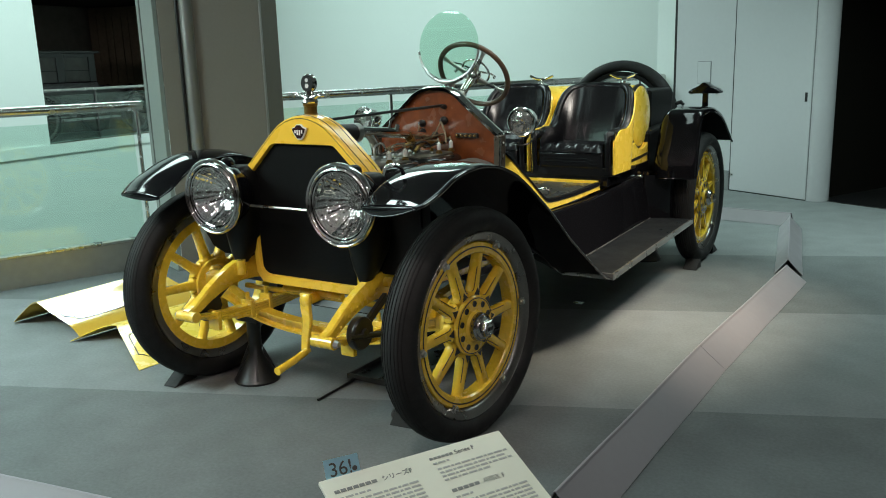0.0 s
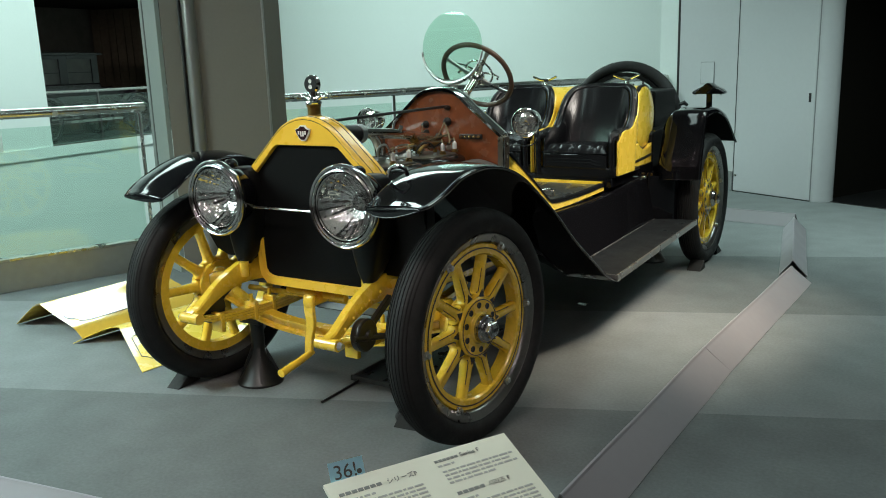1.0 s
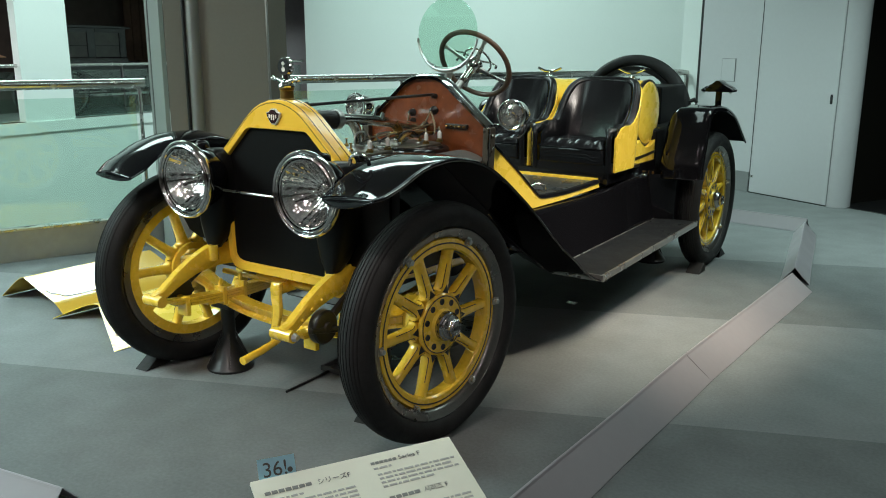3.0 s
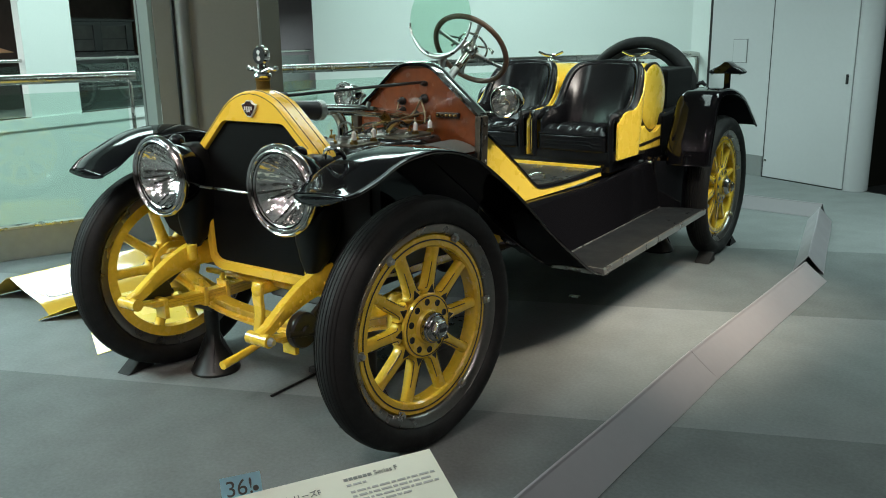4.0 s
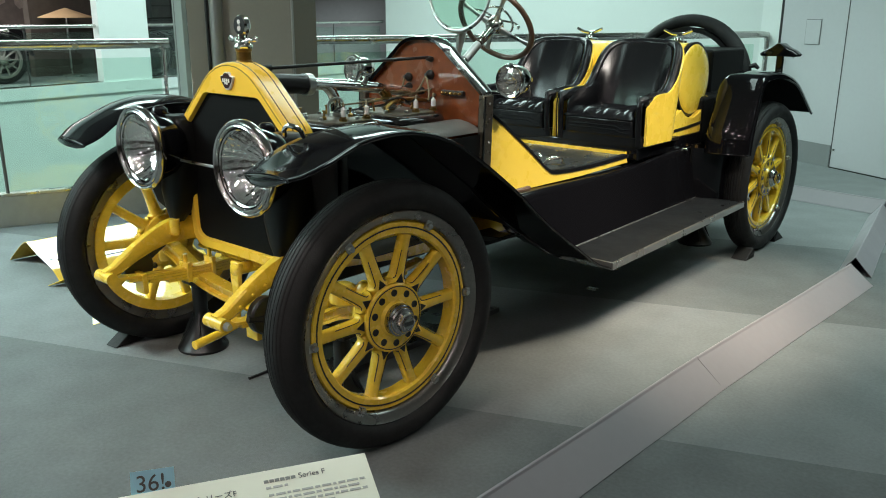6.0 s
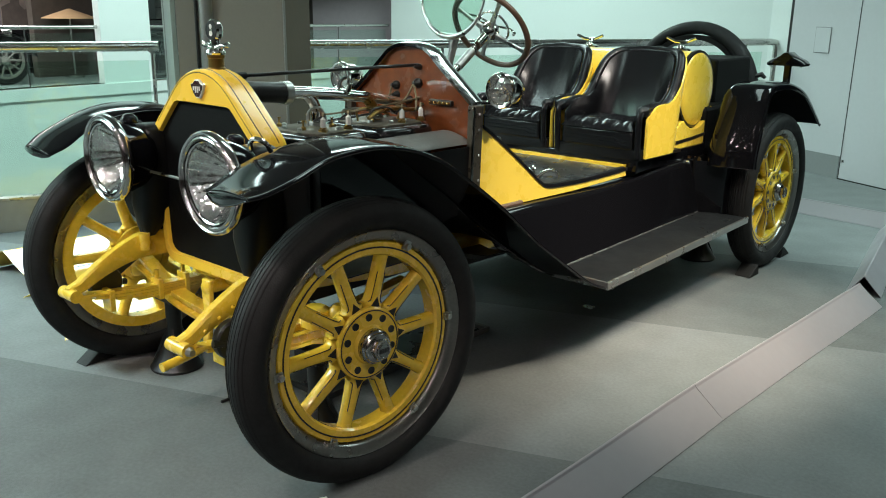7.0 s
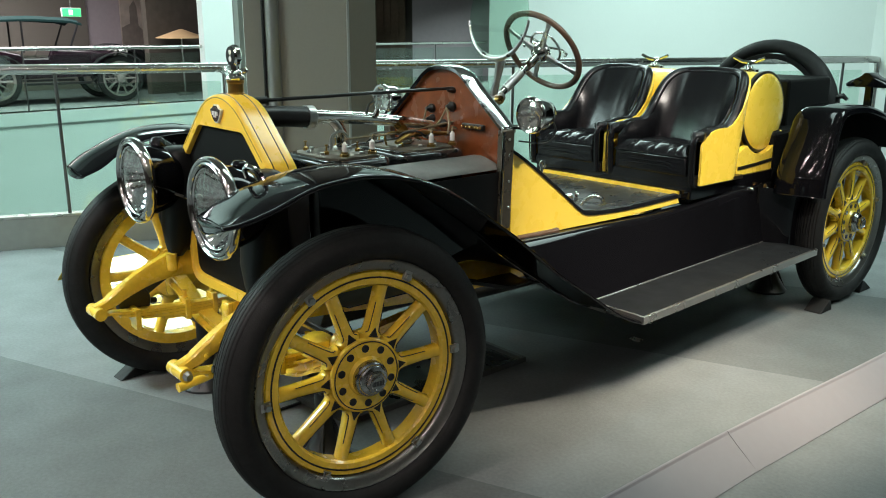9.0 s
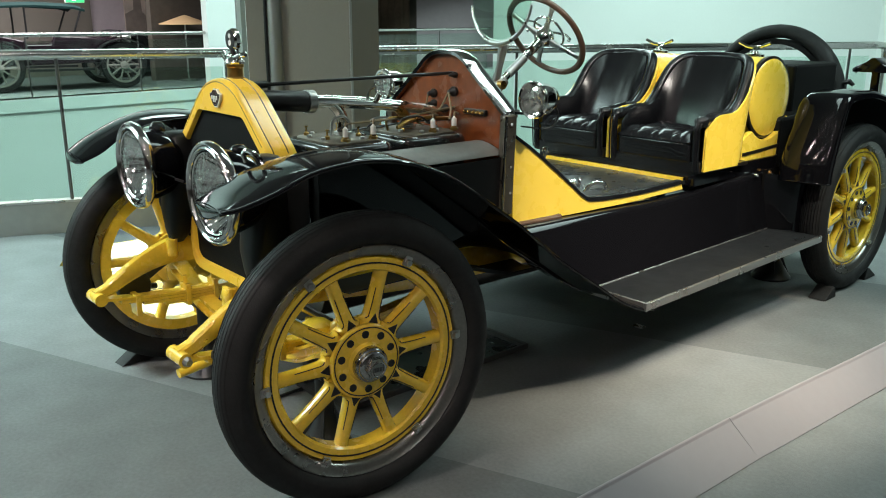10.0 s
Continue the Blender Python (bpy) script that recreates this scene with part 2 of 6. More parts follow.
class Shape:
    """Vertices and faces gathered from simple forms."""

    def __init__(self):
        self.v, self.f = [], []

    def add(self, verts, faces, m=None):
        k = len(self.v)
        self.v += [m @ Vector(p) for p in verts] if m else [Vector(p) for p in verts]
        self.f += [tuple(i + k for i in f) for f in faces]
        return self

    def box(self, lo, hi, m=None):
        x0, y0, z0 = lo
        x1, y1, z1 = hi
        v = [(x, y, z) for x in (x0, x1) for y in (y0, y1) for z in (z0, z1)]
        return self.add(v, [(0, 1, 3, 2), (4, 6, 7, 5), (0, 4, 5, 1), (2, 3, 7, 6), (0, 2, 6, 4), (1, 5, 7, 3)], m)

    def lathe(self, profile, m=None, steps=32, closed=False, caps=True):
        """profile: (radius, height) round z."""
        v, f, n = [], [], len(profile)
        for i in range(steps):
            a = 2 * math.pi * i / steps
            v += [(r * math.cos(a), r * math.sin(a), h) for r, h in profile]
        for i in range(steps):
            j = (i + 1) % steps
            for k in range(n if closed else n - 1):
                q = (k + 1) % n
                f.append((i * n + k, j * n + k, j * n + q, i * n + q))
        if not closed and caps:
            for k in (0, n - 1):
                if profile[k][0] > 1e-6:
                    f.append(tuple(i * n + k for i in range(steps)))
        return self.add(v, f, m)

    def tube(self, path, radius, steps=10, cap=True):
        """A round bar along points; radius one number or one for each point."""
        path = [Vector(p) for p in path]
        radii = radius if isinstance(radius, (list, tuple)) else [radius] * len(path)
        v, f = [], []
        side = None
        for i, p in enumerate(path):
            along = (path[min(i + 1, len(path) - 1)] - path[max(i - 1, 0)]).normalized()
            if side is None:
                side = along.orthogonal().normalized()
            side = (side - along * side.dot(along)).normalized()
            up = along.cross(side)
            v += [p + radii[i] * (math.cos(2 * math.pi * k / steps) * side + math.sin(2 * math.pi * k / steps) * up) for k in range(steps)]
        for i in range(len(path) - 1):
            for k in range(steps):
                j = (k + 1) % steps
                f.append((i * steps + k, i * steps + j, (i + 1) * steps + j, (i + 1) * steps + k))
        if cap:
            f += [tuple(range(steps)), tuple(range(len(v) - steps, len(v)))]
        return self.add(v, f)

    def prism(self, outline, axis, lo, hi, m=None):
        """A flat outline (u, v) drawn out along an axis (x: u=y v=z; y: u=x v=z; z: u=x v=y)."""
        put = {"x": lambda u, v, w: (w, u, v), "y": lambda u, v, w: (u, w, v), "z": lambda u, v, w: (u, v, w)}[axis]
        n = len(outline)
        v = [put(*p, lo) for p in outline] + [put(*p, hi) for p in outline]
        f = [tuple(range(n)), tuple(range(n, 2 * n))] + [(i, (i + 1) % n, n + (i + 1) % n, n + i) for i in range(n)]
        return self.add(v, f, m)

    def loft(self, rings, closed=True, caps=True):
        n = len(rings[0])
        v = [p for r in rings for p in r]
        f = []
        for i in range(len(rings) - 1):
            for k in range(n if closed else n - 1):
                j = (k + 1) % n
                f.append((i * n + k, i * n + j, (i + 1) * n + j, (i + 1) * n + k))
        if caps:
            f += [tuple(range(n)), tuple(range(len(v) - n, len(v)))]
        return self.add(v, f)

    def sheet(self, rows, thick):
        """A bent sheet through rows of points, given a thickness along its normals."""
        a, b = len(rows), len(rows[0])
        grid = [[Vector(p) for p in r] for r in rows]
        v = []
        for side in (0, 1):
            for i in range(a):
                for j in range(b):
                    du = grid[min(i + 1, a - 1)][j] - grid[max(i - 1, 0)][j]
                    dv = grid[i][min(j + 1, b - 1)] - grid[i][max(j - 1, 0)]
                    v.append(grid[i][j] - side * thick * du.cross(dv).normalized())
        f, k = [], a * b
        for i in range(a - 1):
            for j in range(b - 1):
                q = (i * b + j, i * b + j + 1, (i + 1) * b + j + 1, (i + 1) * b + j)
                f += [q, tuple(k + t for t in reversed(q))]
        edge = [(i, 0) for i in range(a)] + [(a - 1, j) for j in range(1, b)] + [(i, b - 1) for i in range(a - 2, -1, -1)] + [(0, j) for j in range(b - 2, 0, -1)]
        for (i, j), (p, q) in zip(edge, edge[1:] + edge[:1]):
            f.append((i * b + j, p * b + q, k + p * b + q, k + i * b + j))
        return self.add(v, f)

    def put(self, name, mat, parent=None, label="", **more):
        return link(name, self.v, self.f, mat, parent, label, **more)


def smooth_path(points, steps=6):
    """A Catmull-Rom curve through points of any dimension."""
    p = [Vector(q) for q in points]
    p = [2 * p[0] - p[1]] + p + [2 * p[-1] - p[-2]]
    out = []
    for i in range(1, len(p) - 2):
        for s in range(steps):
            t = s / steps
            out.append(0.5 * (2 * p[i] + (p[i + 1] - p[i - 1]) * t + (2 * p[i - 1] - 5 * p[i] + 4 * p[i + 1] - p[i + 2]) * t * t + (3 * p[i] - p[i - 1] - 3 * p[i + 1] + p[i + 2]) * t ** 3))
    return out + [p[-2]]


def thing(name, m, label, category, group="", kind=""):
    ob = new(name)
    ob.empty_display_size = 0.1
    ob.matrix_world = m
    return tagged(ob, label, category, group, kind)


def aim(at, towards):
    """A matrix that puts local z along the given direction, at a point."""
    return Matrix.Translation(at) @ Vector(towards).to_track_quat("Z", "Y").to_matrix().to_4x4()


# ---- the hall: floor, walls, atrium ----
RAIL_A = Vector((-2.69, 1.45, 0))
RAIL_DIR = Vector((math.cos(radians(68.5)), math.sin(radians(68.5)), 0))
RAIL_OUT = Vector((-RAIL_DIR.y, RAIL_DIR.x, 0))


def along_rail(s, out=0.0, z=0.0):
    return RAIL_A + s * RAIL_DIR + out * RAIL_OUT + Vector((0, 0, z))


def slab(name, a, b, thick, z0, z1, mat, label, category, parent=None, kind="structure", bevel=0.0, side=1):
    """An upright slab from plan point a to b, its thickness to the left of that line."""
    a, b = Vector((a[0], a[1], 0)), Vector((b[0], b[1], 0))
    d = (b - a).normalized()
    n = Vector((-d.y, d.x, 0)) * thick * side
    ring = [a, b, b + n, a + n]
    ob = Shape().prism([(p.x, p.y) for p in ring], "z", z0, z1).put(name, mat, parent, smooth=0, bevel=bevel)
    if parent is None:
        tagged(ob, label, category, kind=kind)
    elif label:
        ob["label"] = label
    return ob


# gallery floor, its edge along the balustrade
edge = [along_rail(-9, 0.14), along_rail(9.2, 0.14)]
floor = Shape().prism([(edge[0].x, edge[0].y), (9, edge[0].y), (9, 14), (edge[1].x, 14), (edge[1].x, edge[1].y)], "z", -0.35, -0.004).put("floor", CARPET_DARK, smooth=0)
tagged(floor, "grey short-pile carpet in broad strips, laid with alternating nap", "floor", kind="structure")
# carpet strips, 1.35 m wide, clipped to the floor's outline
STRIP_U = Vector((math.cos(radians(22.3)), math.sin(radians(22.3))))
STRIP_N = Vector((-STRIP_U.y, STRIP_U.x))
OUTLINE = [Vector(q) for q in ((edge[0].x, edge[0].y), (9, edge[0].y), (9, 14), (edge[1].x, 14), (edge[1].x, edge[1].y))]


def clip(ring, normal, limit):
    """The part of a plan outline where normal . p >= limit."""
    res = []
    for p, q in zip(ring, ring[1:] + ring[:1]):
        dp, dq = p.dot(normal) - limit, q.dot(normal) - limit
        if dp >= 0:
            res.append(p)
        if dp * dq < 0:
            res.append(p.lerp(q, dp / (dp - dq)))
    return res


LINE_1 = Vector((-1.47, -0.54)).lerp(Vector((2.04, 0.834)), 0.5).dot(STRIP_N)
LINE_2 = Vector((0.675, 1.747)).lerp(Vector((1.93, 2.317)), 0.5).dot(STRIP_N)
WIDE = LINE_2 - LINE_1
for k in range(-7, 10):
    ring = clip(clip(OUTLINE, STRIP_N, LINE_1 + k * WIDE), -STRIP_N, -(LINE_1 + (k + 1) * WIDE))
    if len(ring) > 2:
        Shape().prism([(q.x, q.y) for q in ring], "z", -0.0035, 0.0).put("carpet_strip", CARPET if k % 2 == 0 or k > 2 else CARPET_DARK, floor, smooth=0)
tagged(Shape().box((-22, -9, -4.3), (4, 22, -4.1)).put("floor_lower", CARPET, smooth=0), "grey floor at the bottom of the atrium", "floor", kind="structure")

# door wall, from the rail's end to the rounded jamb
WALL_U = Vector((math.cos(radians(-27)), math.sin(radians(-27)), 0))
WALL_N = Vector((-WALL_U.y, WALL_U.x, 0))
W0 = Vector((0.62, 6.01, 0))


def on_wall(u, out=0.0):
    p = W0 + u * WALL_U - out * WALL_N
    return (p.x, p.y)


slab("wall_north", on_wall(-1.238), on_wall(0.43), 0.30, 0.0, 3.3, DOOR_PAINT, "light grey painted panel wall with a flush door", "wall")
slab("wall_north_return", on_wall(-1.52), on_wall(-1.272), 0.30, 0.0, 3.3, WALL_WHITE, "pale painted wall end beside the atrium", "wall")
slab("trim", on_wall(-1.270), on_wall(-1.240), 0.28, 0.0, 3.3, SATIN_BLACK, "dark recessed joint between wall panels", "trim")
door = slab("door_1", on_wall(-0.458, 0.006), on_wall(0.414, 0.006), 0.02, 0.012, 2.45, DOOR_PAINT, "light grey flush door, closed", "door")
for u, mat in ((-0.472, SATIN_BLACK), (0.420, SKIRTING)):
    slab("joint", on_wall(u - 0.003, 0.0035), on_wall(u + 0.003, 0.0035), 0.01, 0.0, 2.46, mat, "", "", door)
slab("threshold", on_wall(-0.468, 0.004), on_wall(0.418, 0.004), 0.01, 0.0, 0.010, SATIN_BLACK, "", "", door)
slab("flush_pull", on_wall(0.350, 0.010), on_wall(0.375, 0.010), 0.012, 0.915, 1.000, SATIN_BLACK, "dark recessed door pull", "", door, bevel=0.002)
slab("hinge", on_wall(-0.462, 0.010), on_wall(-0.428, 0.010), 0.012, 0.155, 0.175, STEEL, "small steel hinge", "", door)
hatch = slab("wall_hatch", on_wall(-0.932, 0.008), on_wall(-0.766, 0.008), 0.02, 1.079, 1.293, DOOR_PAINT, "small flush service hatch in the wall", "hatch", kind="")
for u0, u1, z0, z1 in ((-0.938, -0.932, 1.073, 1.299), (-0.766, -0.760, 1.073, 1.299), (-0.932, -0.766, 1.293, 1.299), (-0.932, -0.766, 1.073, 1.079)):
    slab("gasket", on_wall(u0, 0.005), on_wall(u1, 0.005), 0.01, z0, z1, SKIRTING, "", "", hatch)
slab("baseboard", on_wall(-1.236, 0.008), on_wall(-0.48, 0.008), 0.02, 0.0, 0.20, SKIRTING, "grey skirting board along the wall", "baseboard")
# rounded end of the wall
jamb = Shape().lathe([(0.12, 0.0), (0.12, 3.3)], Matrix.Translation((*on_wall(0.43, -0.12), 0)), 40).put("wall_end", DOOR_PAINT)
tagged(jamb, "light grey rounded end of the wall", "wall", kind="structure")
# unlit passage beyond: its darkness is put into near-black walls and floor
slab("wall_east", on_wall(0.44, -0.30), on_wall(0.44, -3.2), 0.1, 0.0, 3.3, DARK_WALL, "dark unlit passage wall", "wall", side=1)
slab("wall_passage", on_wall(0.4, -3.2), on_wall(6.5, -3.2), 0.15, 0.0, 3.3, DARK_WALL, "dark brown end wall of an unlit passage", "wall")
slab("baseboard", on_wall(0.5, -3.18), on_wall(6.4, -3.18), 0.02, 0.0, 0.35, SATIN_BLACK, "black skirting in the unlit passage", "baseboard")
tagged(Shape().prism([on_wall(0.44, -0.12), on_wall(3.6, -0.12), on_wall(3.6, -3.2), on_wall(0.50, -3.2)], "z", 0.0005, 0.004).put("floor_passage", SATIN_BLACK, smooth=0), "black sheet for the darkness on the unlit passage floor", "floor", kind="structure")
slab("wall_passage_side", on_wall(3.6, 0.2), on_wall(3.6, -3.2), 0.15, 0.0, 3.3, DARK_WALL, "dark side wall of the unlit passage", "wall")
slab("wall_visitor", on_wall(3.6, 0.0), on_wall(8.0, 0.0), 0.15, 0.0, 3.3, DOOR_PAINT, "light grey gallery wall", "wall")
# unseen closing walls behind the visitor, kept dark for the car's reflections
slab("wall_south", (9, -7), (-7, -7), 0.2, 0.0, 3.3, GALLERY_WALL, "unseen dark closing wall behind the visitors", "wall")
slab("wall_side", (8.6, 8), (8.6, -7), 0.2, 0.0, 3.3, GALLERY_WALL, "unseen dark closing wall at the gallery side", "wall")
# gallery ceiling ends above the balustrade
RIM = [(edge[0].x, edge[0].y), (9, edge[0].y), (9, 14), (edge[1].x, 14), (edge[1].x, edge[1].y)]
tagged(Shape().prism(RIM, "z", 3.3, 3.5).put("ceiling", CEILING, smooth=0), "plain painted gallery ceiling", "ceiling", kind="structure")
tagged(Shape().box((-22, -9, 6.6), (4, 22, 6.8)).put("ceiling_atrium", WALL_WHITE, smooth=0), "pale high ceiling over the atrium", "ceiling", kind="structure")

# far side of the atrium
FAR_A = Vector((-10.9, 5.6, 0))
FAR_D = Vector((math.cos(radians(96)), math.sin(radians(96)), 0))


def far(s, out=0.0):
    p = FAR_A + s * FAR_D + out * Vector((-FAR_D.y, FAR_D.x, 0))
    return (p.x, p.y)


slab("wall_far", far(-14), far(14), 0.3, -4.1, 0.21, WALL_WHITE, "pale wall below the far gallery", "wall")
slab("wall_far_upper", far(-14), far(14), 0.3, 2.9, 6.6, WALL_WHITE, "pale wall above the far gallery openings", "wall")
slab("wall_far_pier", far(-0.50), far(0.43), 0.16, 0.21, 2.9, WALL_WHITE, "pale pier between two gallery openings", "wall")
slab("wall_far_pier_two", far(-8.2), far(-6.9), 0.45, 0.21, 2.9, WALL_WHITE, "pale pier between two gallery openings", "wall")
slab("wall_atrium_end", far(6.88), (4.0, 14.2), 0.3, -4.1, 6.6, WALL_WHITE, "broad pale end wall of the atrium", "wall")
slab("wall_atrium_side", (-4.5, -8.5), (-12, -8.5), 0.3, -4.1, 6.6, WALL_WHITE, "pale side wall of the atrium", "wall", side=-1)
slab("sill", far(-6.9, -0.03), far(6.88, -0.03), 0.36, 0.03, 0.21, WALL_WHITE, "projecting pale sill of the far gallery", "sill", side=1)
# rooms behind the far openings
tagged(Shape().prism([far(-14, 0.3), far(14, 0.3), far(14, 12), far(-14, 12)], "z", -0.1, 0.0).put("floor_far", CARPET, smooth=0), "grey floor of the far gallery", "floor", kind="structure")
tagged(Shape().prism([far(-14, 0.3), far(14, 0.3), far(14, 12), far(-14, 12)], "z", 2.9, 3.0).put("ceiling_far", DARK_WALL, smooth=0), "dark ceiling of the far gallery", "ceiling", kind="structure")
FAR_WALL = material("mauve_grey_wall", (0.46, 0.40, 0.42), 0.7, grain=0.06, grain_size=10, second_size=0.6)
slab("wall_far_back", far(-14, 7.5), far(14, 7.5), 0.2, 0.0, 2.9, FAR_WALL, "mauve-grey back wall of the far gallery", "wall")
FAR_BROWN = material("dark_brown_hanging", (0.085, 0.072, 0.058), 0.8, grain=0.25, grain_size=6, second_size=2.0)
slab("wall_far_panel", far(-14, 7.4), far(0.94, 7.4), 0.09, 0.0, 2.9, COLUMN_PANEL, "brown-grey wall lining in the far gallery", "wall")
slab("wall_far_dark", far(0.9, 4.5), far(5.7, 4.5), 0.2, 0.0, 2.9, FAR_BROWN, "dark screen wall inside the far gallery", "wall")
slab("wall_far_slant", far(5.7, 4.5), far(6.6, 2.2), 0.2, 0.0, 2.9, FAR_BROWN, "dark slanting screen wall inside the far gallery", "wall")
slab("wall_far_grey", far(6.6, 2.2), far(8.6, 1.2), 0.2, 0.0, 2.9, FAR_WALL, "grey screen wall inside the far gallery", "wall")
slab("wall_far_end", far(-13.9, 0.3), far(-13.9, 8), 0.2, 0.0, 2.9, FAR_WALL, "grey end wall of the far gallery", "wall")
lamp("AREA", 600, (1.0, 0.96, 0.97), look((*far(-2.5, 4.6), 2.85), (*far(-2.5, 4.8), 0)), shape="RECTANGLE", size=4, size_y=7)


def balustrade(name, at, s0, s1, posts, height, rail_r, mats, label, skirt=0.21, thin=False):
    """Handrail, posts, glass panes and a metal skirt along a straight line."""
    t = thing(name, Matrix.Identity(4), label, "balustrade")
    Shape().tube([at(s0, 0, height), at(s1, 0, height)], rail_r, 20).put("handrail", mats[0], t, "polished steel handrail")
    for s in posts:
        d = 0.011 if not thin else 0.012
        Shape().tube([at(s, 0, skirt - 0.02), at(s, 0, height - rail_r * 0.6)], d, 10).put("post", mats[1], t)
    marks = sorted([s0 + 0.05, *posts, s1 - 0.05])
    for a, b in zip(marks, marks[1:]):
        p, q = at(a + 0.012, 0.02, 0), at(b - 0.012, 0.02, 0)
        n = (at(a, 0.03, 0) - at(a, 0.018, 0))
        pane = Shape().add([p + Vector((0, 0, skirt + 0.005)), q + Vector((0, 0, skirt + 0.005)), q + Vector((0, 0, height - 0.09)), p + Vector((0, 0, height - 0.09))], [(0, 1, 2, 3)])
        ob = pane.put("pane", PANE, t, "clear glass balustrade pane", smooth=0)
        mod = ob.modifiers.new("thickness", "SOLIDIFY")
        mod.thickness = 0.012
        ob.visible_shadow = False
    return t


RAIL_POST = material("dark_steel_post", (0.14, 0.14, 0.135), 0.35, metal=0.8)
bal = balustrade("glass_balustrade", along_rail, -8.5, -0.06, [-7.4, -4.3, -1.14], 1.145, 0.032, (STAINLESS, RAIL_POST), "glass balustrade with polished steel handrail and metal skirt")
bal2 = balustrade("glass_balustrade", along_rail, 0.42, 5.5, [2.03, 5.2], 1.15, 0.032, (STAINLESS, RAIL_POST), "glass balustrade with polished steel handrail beside the column")
for t, s0, s1 in ((bal, -8.5, 0.1), (bal2, 0.3, 5.62)):
    p = Shape()
    p.loft([[along_rail(s, o, z) for o, z in ((-0.03, 0.0), (-0.03, 0.205), (0.05, 0.205), (0.05, 0.0))] for s in (s0, s1)])
    p.put("skirt", SKIRT_METAL, t, "brushed metal skirt along the floor edge", smooth=0, bevel=0.004)
    Shape().loft([[along_rail(s, o, z) for o, z in ((-0.034, 0.205), (-0.034, 0.219), (0.052, 0.219), (0.052, 0.205))] for s in (s0, s1)]).put("skirt_cap", STEEL, t, "bright metal capping", smooth=0)
Shape().tube([along_rail(-0.10, -0.02, 0.2), along_rail(-0.10, -0.02, 1.10), along_rail(-0.13, -0.005, 1.135)], 0.013, 10).put("end_post", STAINLESS, bal, "slim steel end post of the rail")
Shape().tube([along_rail(5.5, 0, 1.15), along_rail(5.58, 0, 1.145), along_rail(5.6, 0, 1.08), along_rail(5.6, 0, 0.0)], 0.032, 16).put("end_post", STAINLESS, bal2, "bent steel end post of the rail")


def far_rail_at(s, out, z):
    p = far(s, out)
    return Vector((p[0], p[1], z))


balustrade("far_balustrade", lambda s, o, z: far_rail_at(s, 0.1 + o, z), -6.9, -0.50, [-5.2, -3.4, -1.7], 1.10, 0.03, (STAINLESS, RAIL_POST), "steel rail and glass before the far gallery", thin=True)
balustrade("far_balustrade", lambda s, o, z: far_rail_at(s, 0.1 + o, z), 0.43, 6.88, [1.6, 3.3, 5.2], 1.10, 0.03, (STAINLESS, RAIL_POST), "steel rail and glass before the far gallery opening", thin=True)

# clad column beside the balustrade
FRAME_PALE = material("pale_grey_frame_paint", (0.22, 0.25, 0.23), 0.38, grain=0.03, grain_size=30, spec=0.4)
column = thing("column", Matrix.Identity(4), "bronze-grey metal clad column with a rounded vertical trim", "column", kind="structure")
E1, E2, E3, E4 = (-2.405, 1.335), (-2.292, 1.492), (-1.945, 1.838), (-2.095, 2.160)
BACK = [(-2.42, 2.30), (-2.62, 1.60)]
Shape().prism([(E1[0] + 0.012, E1[1] + 0.012), E2, E3, (E4[0], E4[1]), *BACK], "z", 0.0, 3.3).put("panel", COLUMN_PANEL, column, smooth=0, bevel=0.004)
Shape().lathe([(0.043, 0.0), (0.043, 3.3)], Matrix.Translation((E2[0] + 0.012, E2[1] - 0.004, 0)), 24).put("rounded_trim", COLUMN_TRIM, column, "rounded silver-grey corner trim")
Shape().tube([(E2[0] - 0.022, E2[1] - 0.052, 0), (E2[0] - 0.022, E2[1] - 0.052, 3.3)], 0.010, 8).put("groove", SATIN_BLACK, column, "dark shadow joint")
# thin sheet over the column's side face, its shade painted as darker bronze
SHADED_BRONZE = material("shaded_bronze_panel", (0.165, 0.128, 0.095), 0.6, grain=0.05, grain_size=50)
Shape().prism([(E3[0] + 0.003, E3[1] + 0.004), (E4[0] + 0.004, E4[1] + 0.002), (E4[0] - 0.010, E4[1] - 0.005), (E3[0] - 0.010, E3[1] - 0.003)], "z", 0.0, 3.3).put("side_panel", SHADED_BRONZE, column, "bronze side face with its shade put into the colour", smooth=0)
for e, o in ((E3, (0.004, -0.004)),):
    Shape().tube([(e[0] + o[0], e[1] + o[1], 0), (e[0] + o[0], e[1] + o[1], 3.3)], 0.009, 8).put("corner_bead", COLUMN_TRIM, column)
Shape().prism([(-2.640, 1.412), (-2.410, 1.322), (-2.398, 1.350), (-2.628, 1.440)], "z", 0.0, 3.3).put("edge_frame", FRAME_PALE, column, "pale grey edge frame", smooth=0, bevel=0.003)
Shape().prism([(-2.662, 1.421), (-2.644, 1.414), (-2.632, 1.440), (-2.650, 1.447)], "z", 0.0, 3.3).put("groove", SATIN_BLACK, column, "dark shadow joint", smooth=0)
Shape().prism([(-2.715, 1.442), (-2.666, 1.423), (-2.654, 1.449), (-2.703, 1.468)], "z", 0.0, 3.3).put("mullion", FRAME_PALE, column, "slim pale painted mullion", smooth=0, bevel=0.003)


def downlight(x, y, power_look):
    """A small round ceiling spotlight fitting."""
    t = thing("ceiling_spotlight", pose(x, y, 3.3), "small round ceiling spotlight, lit", "spotlight", "ceiling spotlights")
    Shape().lathe([(0.075, -0.02), (0.088, -0.02), (0.095, 0.0), (0.070, 0.0)], None, 24, closed=True).put("bezel", STEEL, t)
